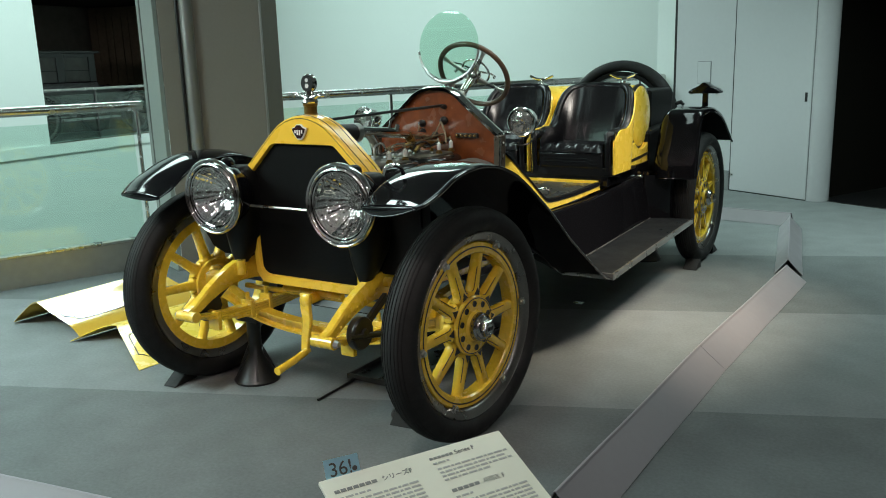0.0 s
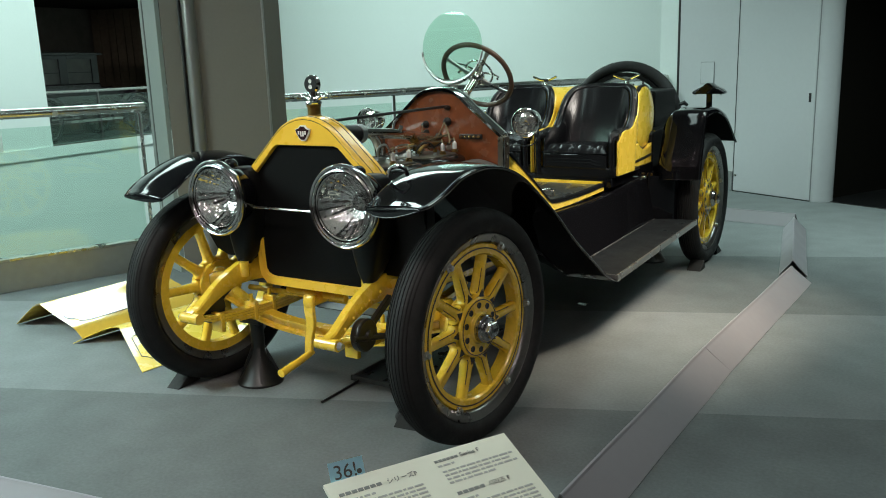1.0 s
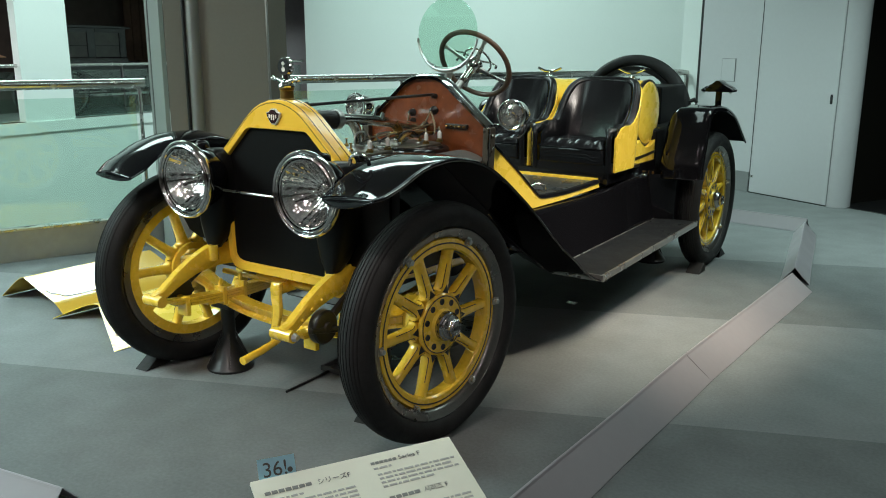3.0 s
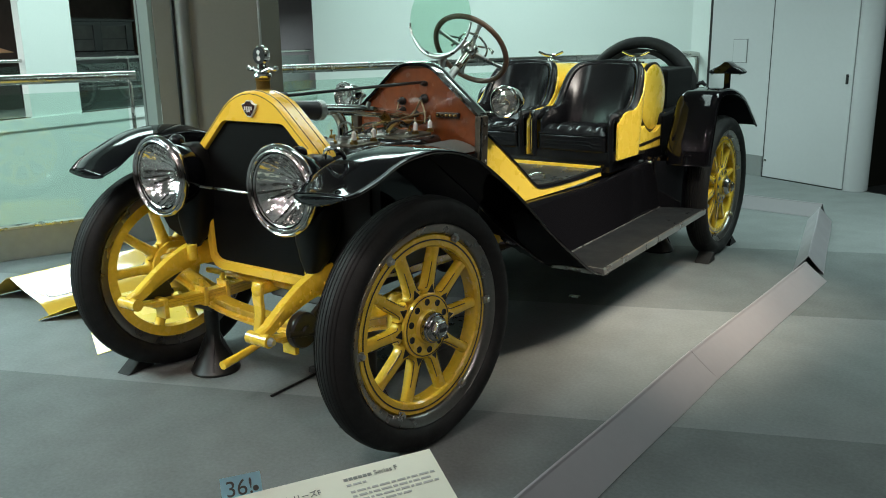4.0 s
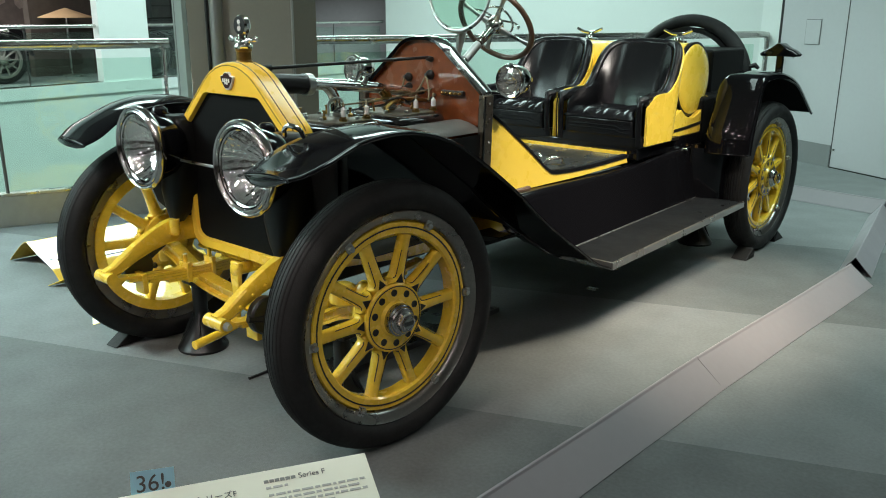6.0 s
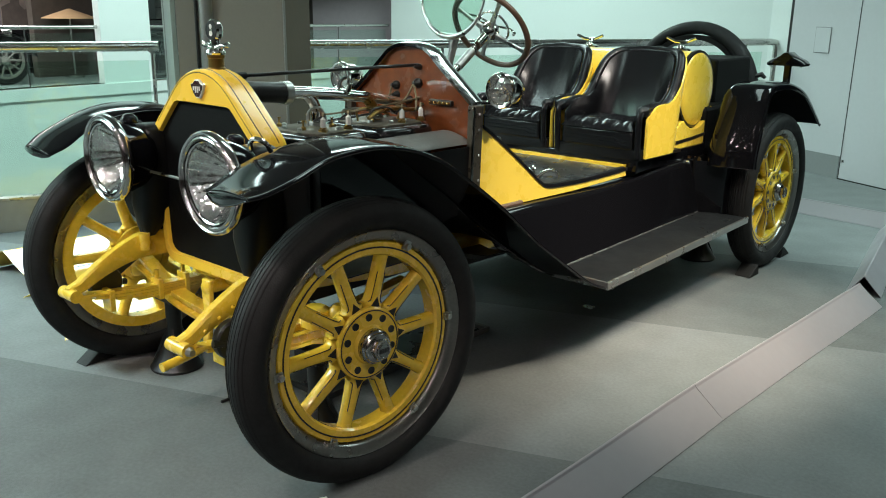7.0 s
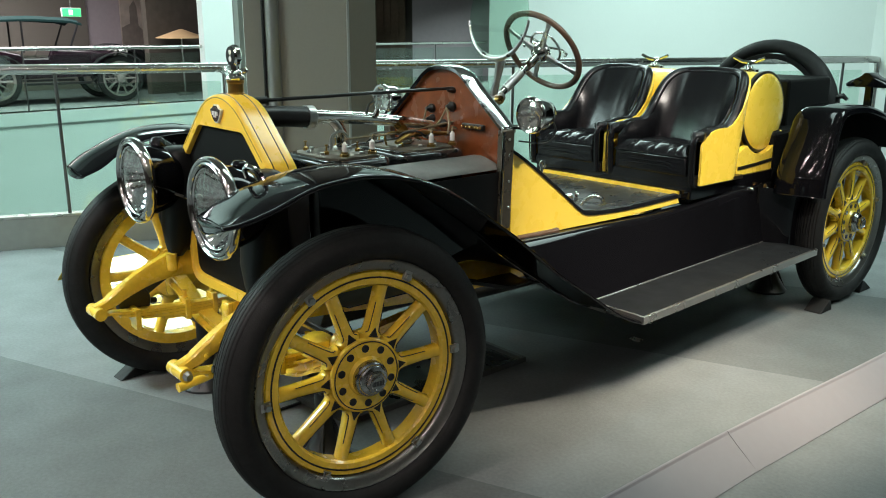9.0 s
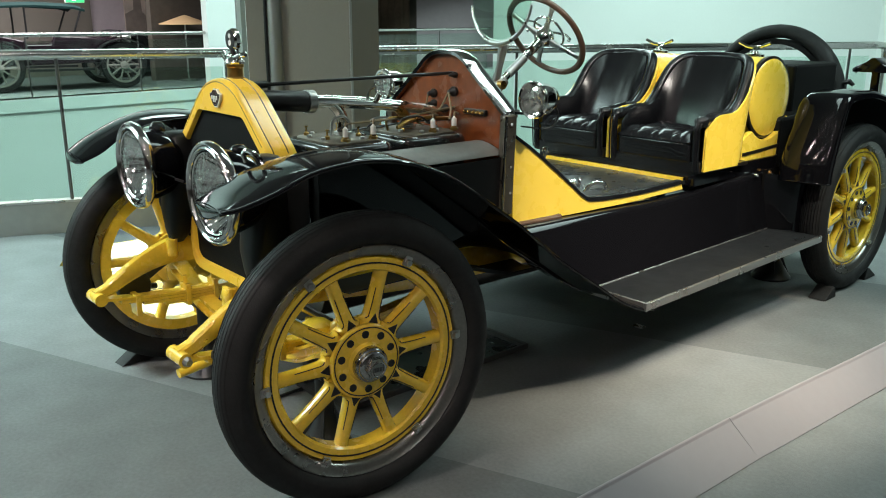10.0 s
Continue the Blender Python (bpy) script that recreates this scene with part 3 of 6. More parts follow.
    Shape().lathe([(0.075, -0.012), (0.0, -0.012)], None, 24, caps=False).put("lit_lens", power_look, t, "glowing lens")
    return t


SPOT_GLOW = glow("spotlight_glow", (1.0, 0.80, 0.79), 125.0)
COOL_GLOW = glow("cool_spotlight_glow", (0.85, 1.0, 0.95), 115.0)
for x, y in ((1.2, -3.2), (0.2, -4.4), (-1.4, -3.4), (-0.4, -1.6), (2.3, -3.9), (1.0, -5.6), (-0.6, -5.8), (3.4, -2.6), (3.0, -5.2), (1.9, -1.9), (-2.2, -5.0), (4.4, -4.0), (0.4, -2.5)):
    downlight(x, y, SPOT_GLOW)
for x, y in ((-2.9, -2.4), (-3.4, -4.2), (5.6, -1.2), (6.0, -4.4)):
    downlight(x, y, COOL_GLOW)
# ---- the roadster ----
car = thing("vintage_roadster", Matrix.Identity(4), "yellow and black open two-seat roadster of the 1910s, bonnet removed", "car")
car.location = (0, 0, 0)

WHEEL_R = 0.432


def tread(a):
    """Radius and offset of a tyre's surface at an angle round its section, broad at the shoulders."""
    return 0.3865 + 0.0505 * math.cos(a) - 0.003 * math.sin(a) ** 4, 0.069 * math.sin(a)


def build_wheel(spokes_from=2.0):
    """A wooden artillery wheel lying round local z (outer face at +z), with all its pieces as children."""
    felloe = Shape().lathe([(0.268, -0.028), (0.266, 0.020), (0.272, 0.028), (0.306, 0.028), (0.312, 0.020), (0.312, -0.028)], None, 72, closed=True).put("wheel", CHASSIS_YELLOW, car, "yellow wooden artillery wheel")
    # tyre with ribbed tread
    prof = []
    for i in range(25):
        a = radians(-142 + 284 * i / 24)
        r, w = tread(a)
        prof.append((r, w))
        if 8 <= i <= 15:
            r, w = tread(radians(-142 + 284 * (i + 0.5) / 24))
            prof += [(r, w - 0.0016), (r - 0.006, w - 0.0009), (r - 0.006, w + 0.0009), (r, w + 0.0016)]
    Shape().lathe(prof, None, 80, closed=True).put("tyre", RUBBER, felloe, "black ribbed rubber tyre", smooth=60)
    Shape().lathe([(0.310, -0.034), (0.312, 0.026), (0.318, 0.036), (0.329, 0.040), (0.341, 0.0455), (0.3455, 0.0495), (0.3480, 0.047), (0.343, 0.040), (0.338, 0.030), (0.330, -0.030), (0.345, -0.047), (0.330, -0.045)], None, 72, closed=True).put("rim", RIM_STEEL, felloe, "worn nickel-plated rim", smooth=50)
    # spokes flare at the root so that neighbours meet in a round U against the hub
    section = ((0.070, 0.0225, 0.024), (0.112, 0.0362, 0.025), (0.1175, 0.0375, 0.0255), (0.1195, 0.0310, 0.0255), (0.1225, 0.0268, 0.0255), (0.128, 0.0240, 0.025), (0.137, 0.0224, 0.0245), (0.160, 0.0210, 0.0235), (0.215, 0.0196, 0.0220), (0.255, 0.0196, 0.0212), (0.274, 0.0225, 0.0225))
    for k in range(10):
        rot = Matrix.Rotation(radians(spokes_from + 36 * k), 4, "Z")
        rings = []
        for r, w, h in section:
            ring = []
            for i in range(16):
                b = 2 * math.pi * i / 16
                cx, cz = math.cos(b), math.sin(b)
                ring.append((r, w * math.copysign(abs(cx) ** 0.75, cx), h * math.copysign(abs(cz) ** 0.8, cz) - 0.002))
            rings.append(ring)
        sp = Shape().loft([[rot @ Vector(p) for p in r] for r in rings]).put("spoke", CHASSIS_YELLOW, felloe, smooth=60)
        # painted line inside each edge, following the U
        for sgn in (-1, 1):
            pts = []
            for r, w, h in section[3:-2]:
                u = w - 0.0055
                c = (u / w) ** (1 / 0.75)
                pts.append(rot @ Vector((r + (0.004 if r < 0.125 else 0.0), sgn * u, h * (1 - c * c) ** 0.4 - 0.0012)))
            Shape().tube(pts, 0.0015, 6).put("pinstripe", LINE_BLACK, sp)
        wedge = [rot @ Vector(p) for p in ((0.1125, 0.0155, 0.0), (0.141, 0.0, 0.0), (0.1125, -0.0155, 0.0))]
        Shape().add([p + Vector((0, 0, 0.0205)) for p in wedge] + [p + Vector((0, 0, 0.0243)) for p in wedge], [(0, 1, 2), (3, 4, 5), (0, 1, 4, 3), (1, 2, 5, 4), (2, 0, 3, 5)]).put("painted_wedge", LINE_BLACK, felloe, smooth=0)
    Shape().lathe([(0.2890, 0.0278), (0.2890, 0.0298), (0.2935, 0.0298), (0.2935, 0.0278)], None, 72, closed=True).put("pinstripe", LINE_BLACK, felloe)
    hub = Shape().lathe([(0.112, 0.020), (0.112, 0.031), (0.108, 0.035), (0.060, 0.037), (0.056, 0.046), (0.050, 0.050)], None, 48).put("hub_flange", CHASSIS_YELLOW, felloe, "yellow hub flange with ten bolt holes")
    Shape().lathe([(0.1045, 0.0352), (0.1045, 0.0372), (0.1015, 0.0372), (0.1015, 0.0352)], None, 48, closed=True).put("pinstripe", LINE_BLACK, hub)
    for k in range(10):
        a = radians(spokes_from + 18 + 36 * k)
        Shape().lathe([(0.0115, 0.0345), (0.0115, 0.0385), (0.008, 0.0375)], Matrix.Translation((0.084 * math.cos(a), 0.084 * math.sin(a), 0)), 14).put("bolt", SATIN_BLACK, hub, "dark hub bolt")
    Shape().lathe([(0.050, 0.040), (0.053, 0.046), (0.053, 0.064), (0.050, 0.070), (0.046, 0.072), (0.044, 0.078), (0.040, 0.081), (0.0, 0.081)], None, 36).put("hub_cap", HUB_NICKEL, felloe, "worn nickel hub cap with hexagon")
    Shape().lathe([(0.033, 0.079), (0.033, 0.097), (0.029, 0.101), (0.0, 0.101)], None, 6).put("hexagon", HUB_NICKEL, felloe, smooth=20)
    Shape().lathe([(0.024, 0.100), (0.024, 0.1035), (0.020, 0.105), (0.018, 0.1025), (0.0, 0.1025)], None, 24).put("cap_boss", HUB_NICKEL, felloe)
    for k in range(5):
        Shape().box((-0.022 + 0.009 * k, -0.007, 0.1022), (-0.016 + 0.009 * k, 0.007, 0.1036)).put("cap_mark", SATIN_BLACK, felloe, smooth=0)
    Shape().lathe([(0.112, -0.026), (0.112, -0.040), (0.106, -0.044), (0.090, -0.044), (0.080, -0.050), (0.072, -0.062), (0.055, -0.075), (0.050, -0.105), (0.03, -0.11)], None, 40).put("brake_drum", CHASSIS_YELLOW, felloe, "yellow inner hub")
    for k in range(6):
        a = radians(3 + 60 * k)
        m = Matrix.Rotation(a, 4, "Z") @ Matrix.Translation((0.308, 0, 0.030))
        lug = Shape().box((-0.012, -0.013, 0), (0.026, 0.013, 0.009), m).put("rim_clamp", STEEL, felloe, "steel rim clamp", bevel=0.002, smooth=0)
        Shape().lathe([(0.0105, 0.008), (0.0105, 0.019), (0.008, 0.021), (0.0, 0.0215)], m, 6).put("nut", STEEL, lug, smooth=20)
        lug.parent = felloe
    return felloe


def outward(x, y, steer, side):
    """Pose of a wheel: local z outward, local x along the car to the rear."""
    n = Vector((math.cos(radians(steer)), -math.sin(radians(steer)), 0)) * side
    back = Vector((math.sin(radians(steer)), math.cos(radians(steer)), 0))
    m = Matrix((back, n.cross(back), n)).transposed().to_4x4()
    return Matrix.Translation((x, y, WHEEL_R)) @ m


def flatten(ob):
    """Sub-parts of a wheel's pieces move up, so that nothing lies deeper than thing, part, sub-part."""
    for o in list(ob.children_recursive):
        if o.parent is not ob:
            o.parent = ob


first = build_wheel()
flatten(first)
first.matrix_basis = outward(0.701, 0.018, 6.3, 1)
for m in (outward(-0.668, 0.060, 6.3, -1), outward(0.715, 3.125, 0, 1) @ Matrix.Rotation(0.2, 4, "Z"), outward(-0.701, 3.115, 0, -1)):
    w = copy_thing(first, m)
    w.parent = car

# radiator shell: yellow arch round a black core
HALF = [(0.0, 0.492), (0.235, 0.492), (0.270, 0.502), (0.295, 0.530), (0.302, 0.600), (0.314, 0.960), (0.306, 0.985), (0.155, 1.128), (0.120, 1.156), (0.080, 1.176), (0.040, 1.188), (0.0, 1.192)]
INNER = [(0.0, 0.531), (0.225, 0.531), (0.252, 0.538), (0.268, 0.560), (0.272, 0.620), (0.283, 0.948), (0.276, 0.962), (0.163, 1.070), (0.150, 1.078), (0.0, 1.078)]


def mirrored(half):
    return [(x, z) for x, z in half] + [(-x, z) for x, z in reversed(half) if abs(x) > 1e-6]


out_ring, in_ring = mirrored(HALF), mirrored(INNER)


def resample(ring, n):
    pts = [Vector(p) for p in ring] + [Vector(ring[0])]
    c = [0.0]
    for a, b in zip(pts, pts[1:]):
        c.append(c[-1] + (b - a).length)
    res = []
    for i in range(n):
        d, k = c[-1] * i / n, 0
        while c[k + 1] < d:
            k += 1
        res.append(pts[k].lerp(pts[k + 1], (d - c[k]) / max(1e-9, c[k + 1] - c[k])))
    return res


def by_angle(ring, n):
    """Points of a ring seen from its middle at even angles, so that two rings can be joined."""
    fine = resample(ring, 900)
    mid = Vector((0, 0.80))
    ang = [math.atan2(p.y - mid.y, p.x - mid.x) for p in fine]
    res = []
    for i in range(n):
        a = -math.pi + 2 * math.pi * i / n
        res.append(fine[min(range(len(fine)), key=lambda k: abs((ang[k] - a + math.pi) % (2 * math.pi) - math.pi))])
    return res


N = 120
ro, ri = by_angle(out_ring, N), by_angle(in_ring, N)
shell = Shape()
rings = []
for ring, y, k in ((ri, 0.02, 1.0), (ri, -0.026, 1.0), (ri, -0.034, 1.012), (ro, -0.034, 0.985), (ro, -0.027, 0.997), (ro, -0.018, 1.0), (ro, 0.056, 1.0), (ro, 0.056, 0.93)):
    rings.append([(p.x * k, y, 0.80 + (p.y - 0.80) * k) for p in ring])
shell.loft(rings, caps=False)
radiator = shell.put("radiator", SHELL_YELLOW, car, "yellow arched radiator shell with black core", smooth=32)
Shape().prism([(x * 1.002, z) for x, z in in_ring], "y", -0.018, 0.052).put("core", CORE, radiator, "black honeycomb core", smooth=0)


def ring_line(ring, y, scale, r, mat, name, parent, lo=0.5):
    pts = [(p.x * scale, y, 0.80 + (p.y - 0.80) * scale) for p in ring if p.y > lo]
    pts.sort(key=lambda p: -math.atan2(p[2] - 0.7, p[0]) if p[2] > 0.7 else -math.atan2(p[2] - 0.7, p[0]))
    return Shape().tube(pts, r, 6).put(name, mat, parent)


for y in (-0.010, 0.040):
    ring_line(ro, y, 1.0005, 0.0017, LINE_BLACK, "pinstripe", radiator, 0.97)
ring_line(ro, -0.0335, 0.972, 0.0015, LINE_BLACK, "pinstripe", radiator, 1.0)
# ledge for the bonnet behind the shell
Shape().loft([[(p.x * k, y, 0.80 + (p.y - 0.80) * k) for p in ro if p.y > 0.93] for y, k in ((0.055, 1.0), (0.055, 0.982), (0.072, 0.982), (0.072, 0.960))], closed=False, caps=False).put("bonnet_ledge", YELLOW, radiator)
# shield badge
Shape().prism([(-0.037, 0.014), (-0.020, 0.019), (-0.011, 0.029), (0.011, 0.029), (0.020, 0.019), (0.037, 0.014), (0.031, -0.004), (0.019, -0.022), (0.009, -0.031), (-0.009, -0.031), (-0.019, -0.022), (-0.031, -0.004)], "y", -0.043, -0.034, Matrix.Translation((0, 0, 1.130))).put("badge", PORCELAIN, radiator, "winged badge in black, red and white", smooth=0, bevel=0.001)
Shape().prism([(-0.033, 0.012), (-0.018, 0.016), (-0.009, 0.025), (0.009, 0.025), (0.018, 0.016), (0.033, 0.012), (0.027, -0.003), (0.016, -0.018), (0.008, -0.026), (-0.008, -0.026), (-0.016, -0.018), (-0.027, -0.003)], "y", -0.0455, -0.043, Matrix.Translation((0, 0, 1.130))).put("badge_field", BADGE_DARK, radiator, smooth=0)
for x, z, w, h in ((-0.0165, 0.0005, 0.0055, 0.013), (-0.0055, -0.003, 0.0055, 0.020), (0.0055, -0.003, 0.0055, 0.020), (0.0165, 0.0005, 0.0055, 0.013)):
    Shape().box((x - w / 2, -0.047, 1.130 + z - h / 2), (x + w / 2, -0.0455, 1.130 + z + h / 2)).put("badge_mark", PORCELAIN, radiator, smooth=0)
# filler neck, winged ornament and dial
Shape().lathe([(0.030, 0.0), (0.029, 0.010), (0.026, 0.012), (0.026, 0.040), (0.029, 0.043), (0.029, 0.052)], Matrix.Translation((0, 0.035, 1.183)), 24).put("filler_neck", BRASS, radiator, "brass filler neck")
Shape().lathe([(0.030, 0.052), (0.033, 0.058), (0.030, 0.066), (0.016, 0.074), (0.010, 0.082), (0.012, 0.090)], Matrix.Translation((0, 0.035, 1.183)), 24).put("filler_cap", CHROME, radiator, "nickel radiator cap")
for sgn in (-1, 1):
    Shape().tube([(0, 0.035, 1.252), (sgn * 0.025, 0.035, 1.258), (sgn * 0.042, 0.035, 1.266), (sgn * 0.058, 0.035, 1.262), (sgn * 0.070, 0.035, 1.268), (sgn * 0.077, 0.035, 1.266)], [0.013, 0.012, 0.008, 0.006, 0.010, 0.006], 12).put("cap_wing", CHROME, radiator)
Shape().lathe([(0.0, -0.014), (0.030, -0.013), (0.036, -0.006), (0.036, 0.006), (0.030, 0.013), (0.0, 0.014)], aim((0, 0.035, 1.312), (0, -1, 0)), 32).put("dial_case", CHROME, radiator, "nickel temperature dial")
Shape().lathe([(0.031, 0.0125), (0.030, 0.0138), (0, 0.0138)], aim((0, 0.035, 1.312), (0, -1, 0)), 28).put("dial_face", SATIN_BLACK, radiator)
for z, r in ((1.324, 0.0075), (1.302, 0.0085)):
    Shape().lathe([(r, 0.0135), (r, 0.0155), (0, 0.0155)], aim((0, 0.035, z), (0, -1, 0)), 16).put("dial", PORCELAIN, radiator)
Shape().tube([(0, 0.035, 1.266), (0, 0.035, 1.282)], 0.016, 12).put("dial_stem", CHROME, radiator)


def headlight(x):
    y0, z0 = (-0.222, 0.892) if x > 0 else (-0.188, 0.880)
    dy = y0 + 0.215
    m = aim((x, y0, z0), (0, -1, 0.0))
    h = Shape().lathe([(0.0, -0.155), (0.045, -0.150), (0.085, -0.130), (0.112, -0.090), (0.126, -0.040), (0.130, 0.010), (0.130, 0.02), (0.126, 0.018), (0.122, -0.03), (0.098, -0.088), (0.05, -0.118), (0.0, -0.123)], m, 48, closed=False).put("headlight", BLACK, car, "large black headlight with nickel rim", smooth=45)
    rim = Shape().lathe([(0.128, -0.004), (0.140, -0.008), (0.149, -0.004), (0.1535, 0.006), (0.1525, 0.018), (0.147, 0.024), (0.141, 0.022), (0.1395, 0.018), (0.136, 0.024), (0.131, 0.026), (0.127, 0.022), (0.125, 0.010)], m, 64, closed=True).put("rim", NICKEL, h, "polished nickel rim", smooth=60)
    Shape().lathe([(0.125, 0.014), (0.121, 0.019), (0.117, 0.016), (0.118, 0.010)], m, 64, closed=True).put("lens_ring", NICKEL, h, smooth=60)
    bowl = Shape()
    bowl.loft([[m @ Vector(((0.004 + 0.121 * i / 30) * math.cos(a), (0.004 + 0.121 * i / 30) * math.sin(a), -0.084 + 0.092 * (i / 30) ** 2.0 + 0.0009 * math.sin(i * 1.35) * math.cos(a * 9 + i * 0.4) + 0.0013 * (i / 30) ** 0.6 * math.cos(a * 20 + math.sin(a * 3)))) for a in [2 * math.pi * k / 144 for k in range(144)]] for i in range(31)], caps=False)
    bowl.put("reflector", REFLECTOR, h, "silvered reflector", smooth=80)
    Shape().lathe([(0.026, -0.082), (0.026, -0.070), (0.022, -0.068), (0.020, -0.080)], m, 40, closed=True).put("reflector_ring", NICKEL, h, smooth=60)
    pressed = [[m @ Vector((r * math.cos(a), r * math.sin(a), 0.029 - 0.95 * r * r + 0.0012 * (r / 0.126) * math.cos(16 * a + 40 * r) + 0.0008 * math.sin(190 * r))) for a in [2 * math.pi * k / 128 for k in range(128)]] for r in [0.126 - 0.0082 * i for i in range(15)]]
    Shape().loft(pressed, caps=False).put("lens", LENS, h, "domed pressed-glass lens", smooth=80).visible_shadow = False
    Shape().lathe([(0.0, -0.115), (0.014, -0.115), (0.014, -0.075), (0.010, -0.070), (0.016, -0.050), (0.012, -0.030), (0.0, -0.024)], m, 16).put("bulb", LENS, h, "clear glass bulb")
    # small domed cap on top, bracket below
    Shape().lathe([(0.030, 0.0), (0.028, 0.018), (0.016, 0.030), (0.0, 0.032)], Matrix.Translation((x, -0.135 + dy, 0.995)), 20).put("vent_cap", BLACK, h, smooth=60)
    s = 1 if x > 0 else -1
    rings = []
    for z, w, d, y in ((0.985, 0.045, 0.040, -0.058), (0.970, 0.062, 0.056, -0.056), (0.90, 0.075, 0.070, -0.050), (0.80, 0.078, 0.072, -0.052), (0.70, 0.066, 0.066, -0.070), (0.63, 0.045, 0.045, -0.085), (0.585, 0.022, 0.022, -0.10)):
        rings.append([(x + w * math.copysign(abs(math.cos(a)) ** 0.6, math.cos(a)), y + dy + d * math.copysign(abs(math.sin(a)) ** 0.6, math.sin(a)), z) for a in [2 * math.pi * i / 20 for i in range(20)]])
    Shape().loft(rings).put("bracket", DULL_BLACK, h, "black cast bracket", smooth=60)
    Shape().box((min(s * 0.326, s * 0.350), -0.10, 0.60), (max(s * 0.326, s * 0.350), 0.118, 0.925)).put("bracket_plate", DULL_BLACK, h, "black side plate behind the headlight", bevel=0.004, smooth=0)
    Shape().tube([(x - 0.02 * s, -0.10, 0.54), (x - 0.02 * s, -0.10, 0.60)], 0.02, 12).put("post", CHASSIS_YELLOW, h, "yellow socket")
    return h


for x in (-0.336, 0.337):
    headlight(x)
Shape().tube([(-0.24, -0.10, 0.835), (0.24, -0.10, 0.835)], 0.005, 8).put("headlight_bar", STEEL, car, "steel tie bar between the headlights")

# frame rails with curved dumb irons, springs and axle
RAIL_YZ = [(-0.385, 0.432), (-0.33, 0.455), (-0.25, 0.500), (-0.15, 0.540), (-0.04, 0.556), (0.15, 0.545), (0.6, 0.505), (1.4, 0.50), (2.4, 0.53), (2.75, 0.60), (3.05, 0.66), (3.4, 0.64), (3.7, 0.58)]
for sgn in (-1, 1):
    pts = smooth_path(RAIL_YZ, 5)
    rings = []
    for p in pts:
        d = 0.020 if p[0] < -0.34 else min(0.055, 0.024 + max(0.0, p[0] + 0.34) * 0.085)
        w = 0.0205
        rings.append([(sgn * 0.345 + u * w, p[0], p[1] + v * d) for u, v in ((-1, -0.7), (-0.7, -1), (0.7, -1), (1, -0.7), (1, 0.7), (0.7, 1), (-0.7, 1), (-1, 0.7))])
    fr = Shape().loft(rings).put("frame_rail", CHASSIS_YELLOW, car, "yellow pressed frame rail with curved front horn")
    for y, z in ((-0.30, 0.470), (-0.25, 0.498), (-0.20, 0.520), (-0.15, 0.538), (-0.08, 0.555)):
        Shape().lathe([(0.0075, 0.0), (0.006, 0.004), (0.0, 0.005)], aim((sgn * 0.3655, y, z - 0.008), (sgn, 0, 0)), 10).put("rivet", CHASSIS_YELLOW, fr)
    Shape().tube([(sgn * 0.392, -0.375, 0.428), (sgn * 0.298, -0.375, 0.428)], 0.0225, 18).put("spring_eye", CHASSIS_YELLOW, fr)
    Shape().tube([(sgn * 0.395, -0.375, 0.428), (sgn * 0.412, -0.375, 0.428)], [0.016, 0.010], 8).put("shackle_bolt", STEEL, fr)
    Shape().tube([(sgn * 0.365, -0.02, 0.565), (sgn * 0.415, -0.02, 0.565)], 0.020, 14).put("trunnion", CHASSIS_YELLOW, fr)
    # leaf spring
    for k, (a, b) in enumerate(((-0.375, 0.56), (-0.30, 0.46), (-0.22, 0.38), (-0.14, 0.28))):
        rows = []
        for i in range(13):
            y = a + (b - a) * i / 12
            t = (y - 0.08) / 0.45
            z = 0.385 + 0.035 * t * t - 0.0115 * k
            rows.append([(sgn * 0.345 + u * 0.024, y, z + v * 0.0052) for u, v in ((-1, -1), (1, -1), (1, 1), (-1, 1))])
        Shape().loft(rows).put("spring_leaf", CHASSIS_YELLOW, fr, "yellow leaf spring")
    for y in (-0.24, -0.05, 0.06):
        Shape().box((sgn * 0.345 - 0.030, y - 0.010, 0.335), (sgn * 0.345 + 0.030, y + 0.010, 0.415)).put("spring_clip", CHASSIS_YELLOW, fr, bevel=0.003)
    for y in (-0.05, 0.06):
        Shape().tube([(sgn * 0.345, y, 0.40), (sgn * 0.345, y, 0.445)], 0.009, 8).put("clip_bolt", CHASSIS_YELLOW, fr)
    Shape().tube([(sgn * 0.40, -0.30, 0.43), (sgn * 0.43, -0.13, 0.40)], 0.012, 8).put("damper_arm", SATIN_BLACK, fr)

axle_pts = smooth_path([(-0.60, 0.018, 0.43), (-0.50, 0.018, 0.40), (-0.38, 0.018, 0.345), (-0.22, 0.018, 0.315), (0.0, 0.018, 0.305), (0.22, 0.018, 0.315), (0.38, 0.018, 0.345), (0.50, 0.018, 0.40), (0.60, 0.018, 0.43)], 4)
axle = Shape()
axle.loft([[(p[0], p[1] + u, p[2] + v) for u, v in ((-0.028, 0.026), (0.028, 0.026), (0.028, 0.016), (0.010, 0.010), (0.010, -0.012), (0.028, -0.018), (0.028, -0.028), (-0.028, -0.028), (-0.028, -0.018), (-0.010, -0.012), (-0.010, 0.010), (-0.028, 0.016))] for p in axle_pts])
axle = axle.put("front_axle", CHASSIS_YELLOW, car, "yellow dropped I-section front axle")
for sgn in (-1, 1):
    Shape().lathe([(0.030, -0.075), (0.034, -0.06), (0.034, 0.06), (0.028, 0.078), (0.016, 0.09)], Matrix.Translation((sgn * 0.598, 0.018, 0.432)), 18).put("kingpin", CHASSIS_YELLOW, axle)
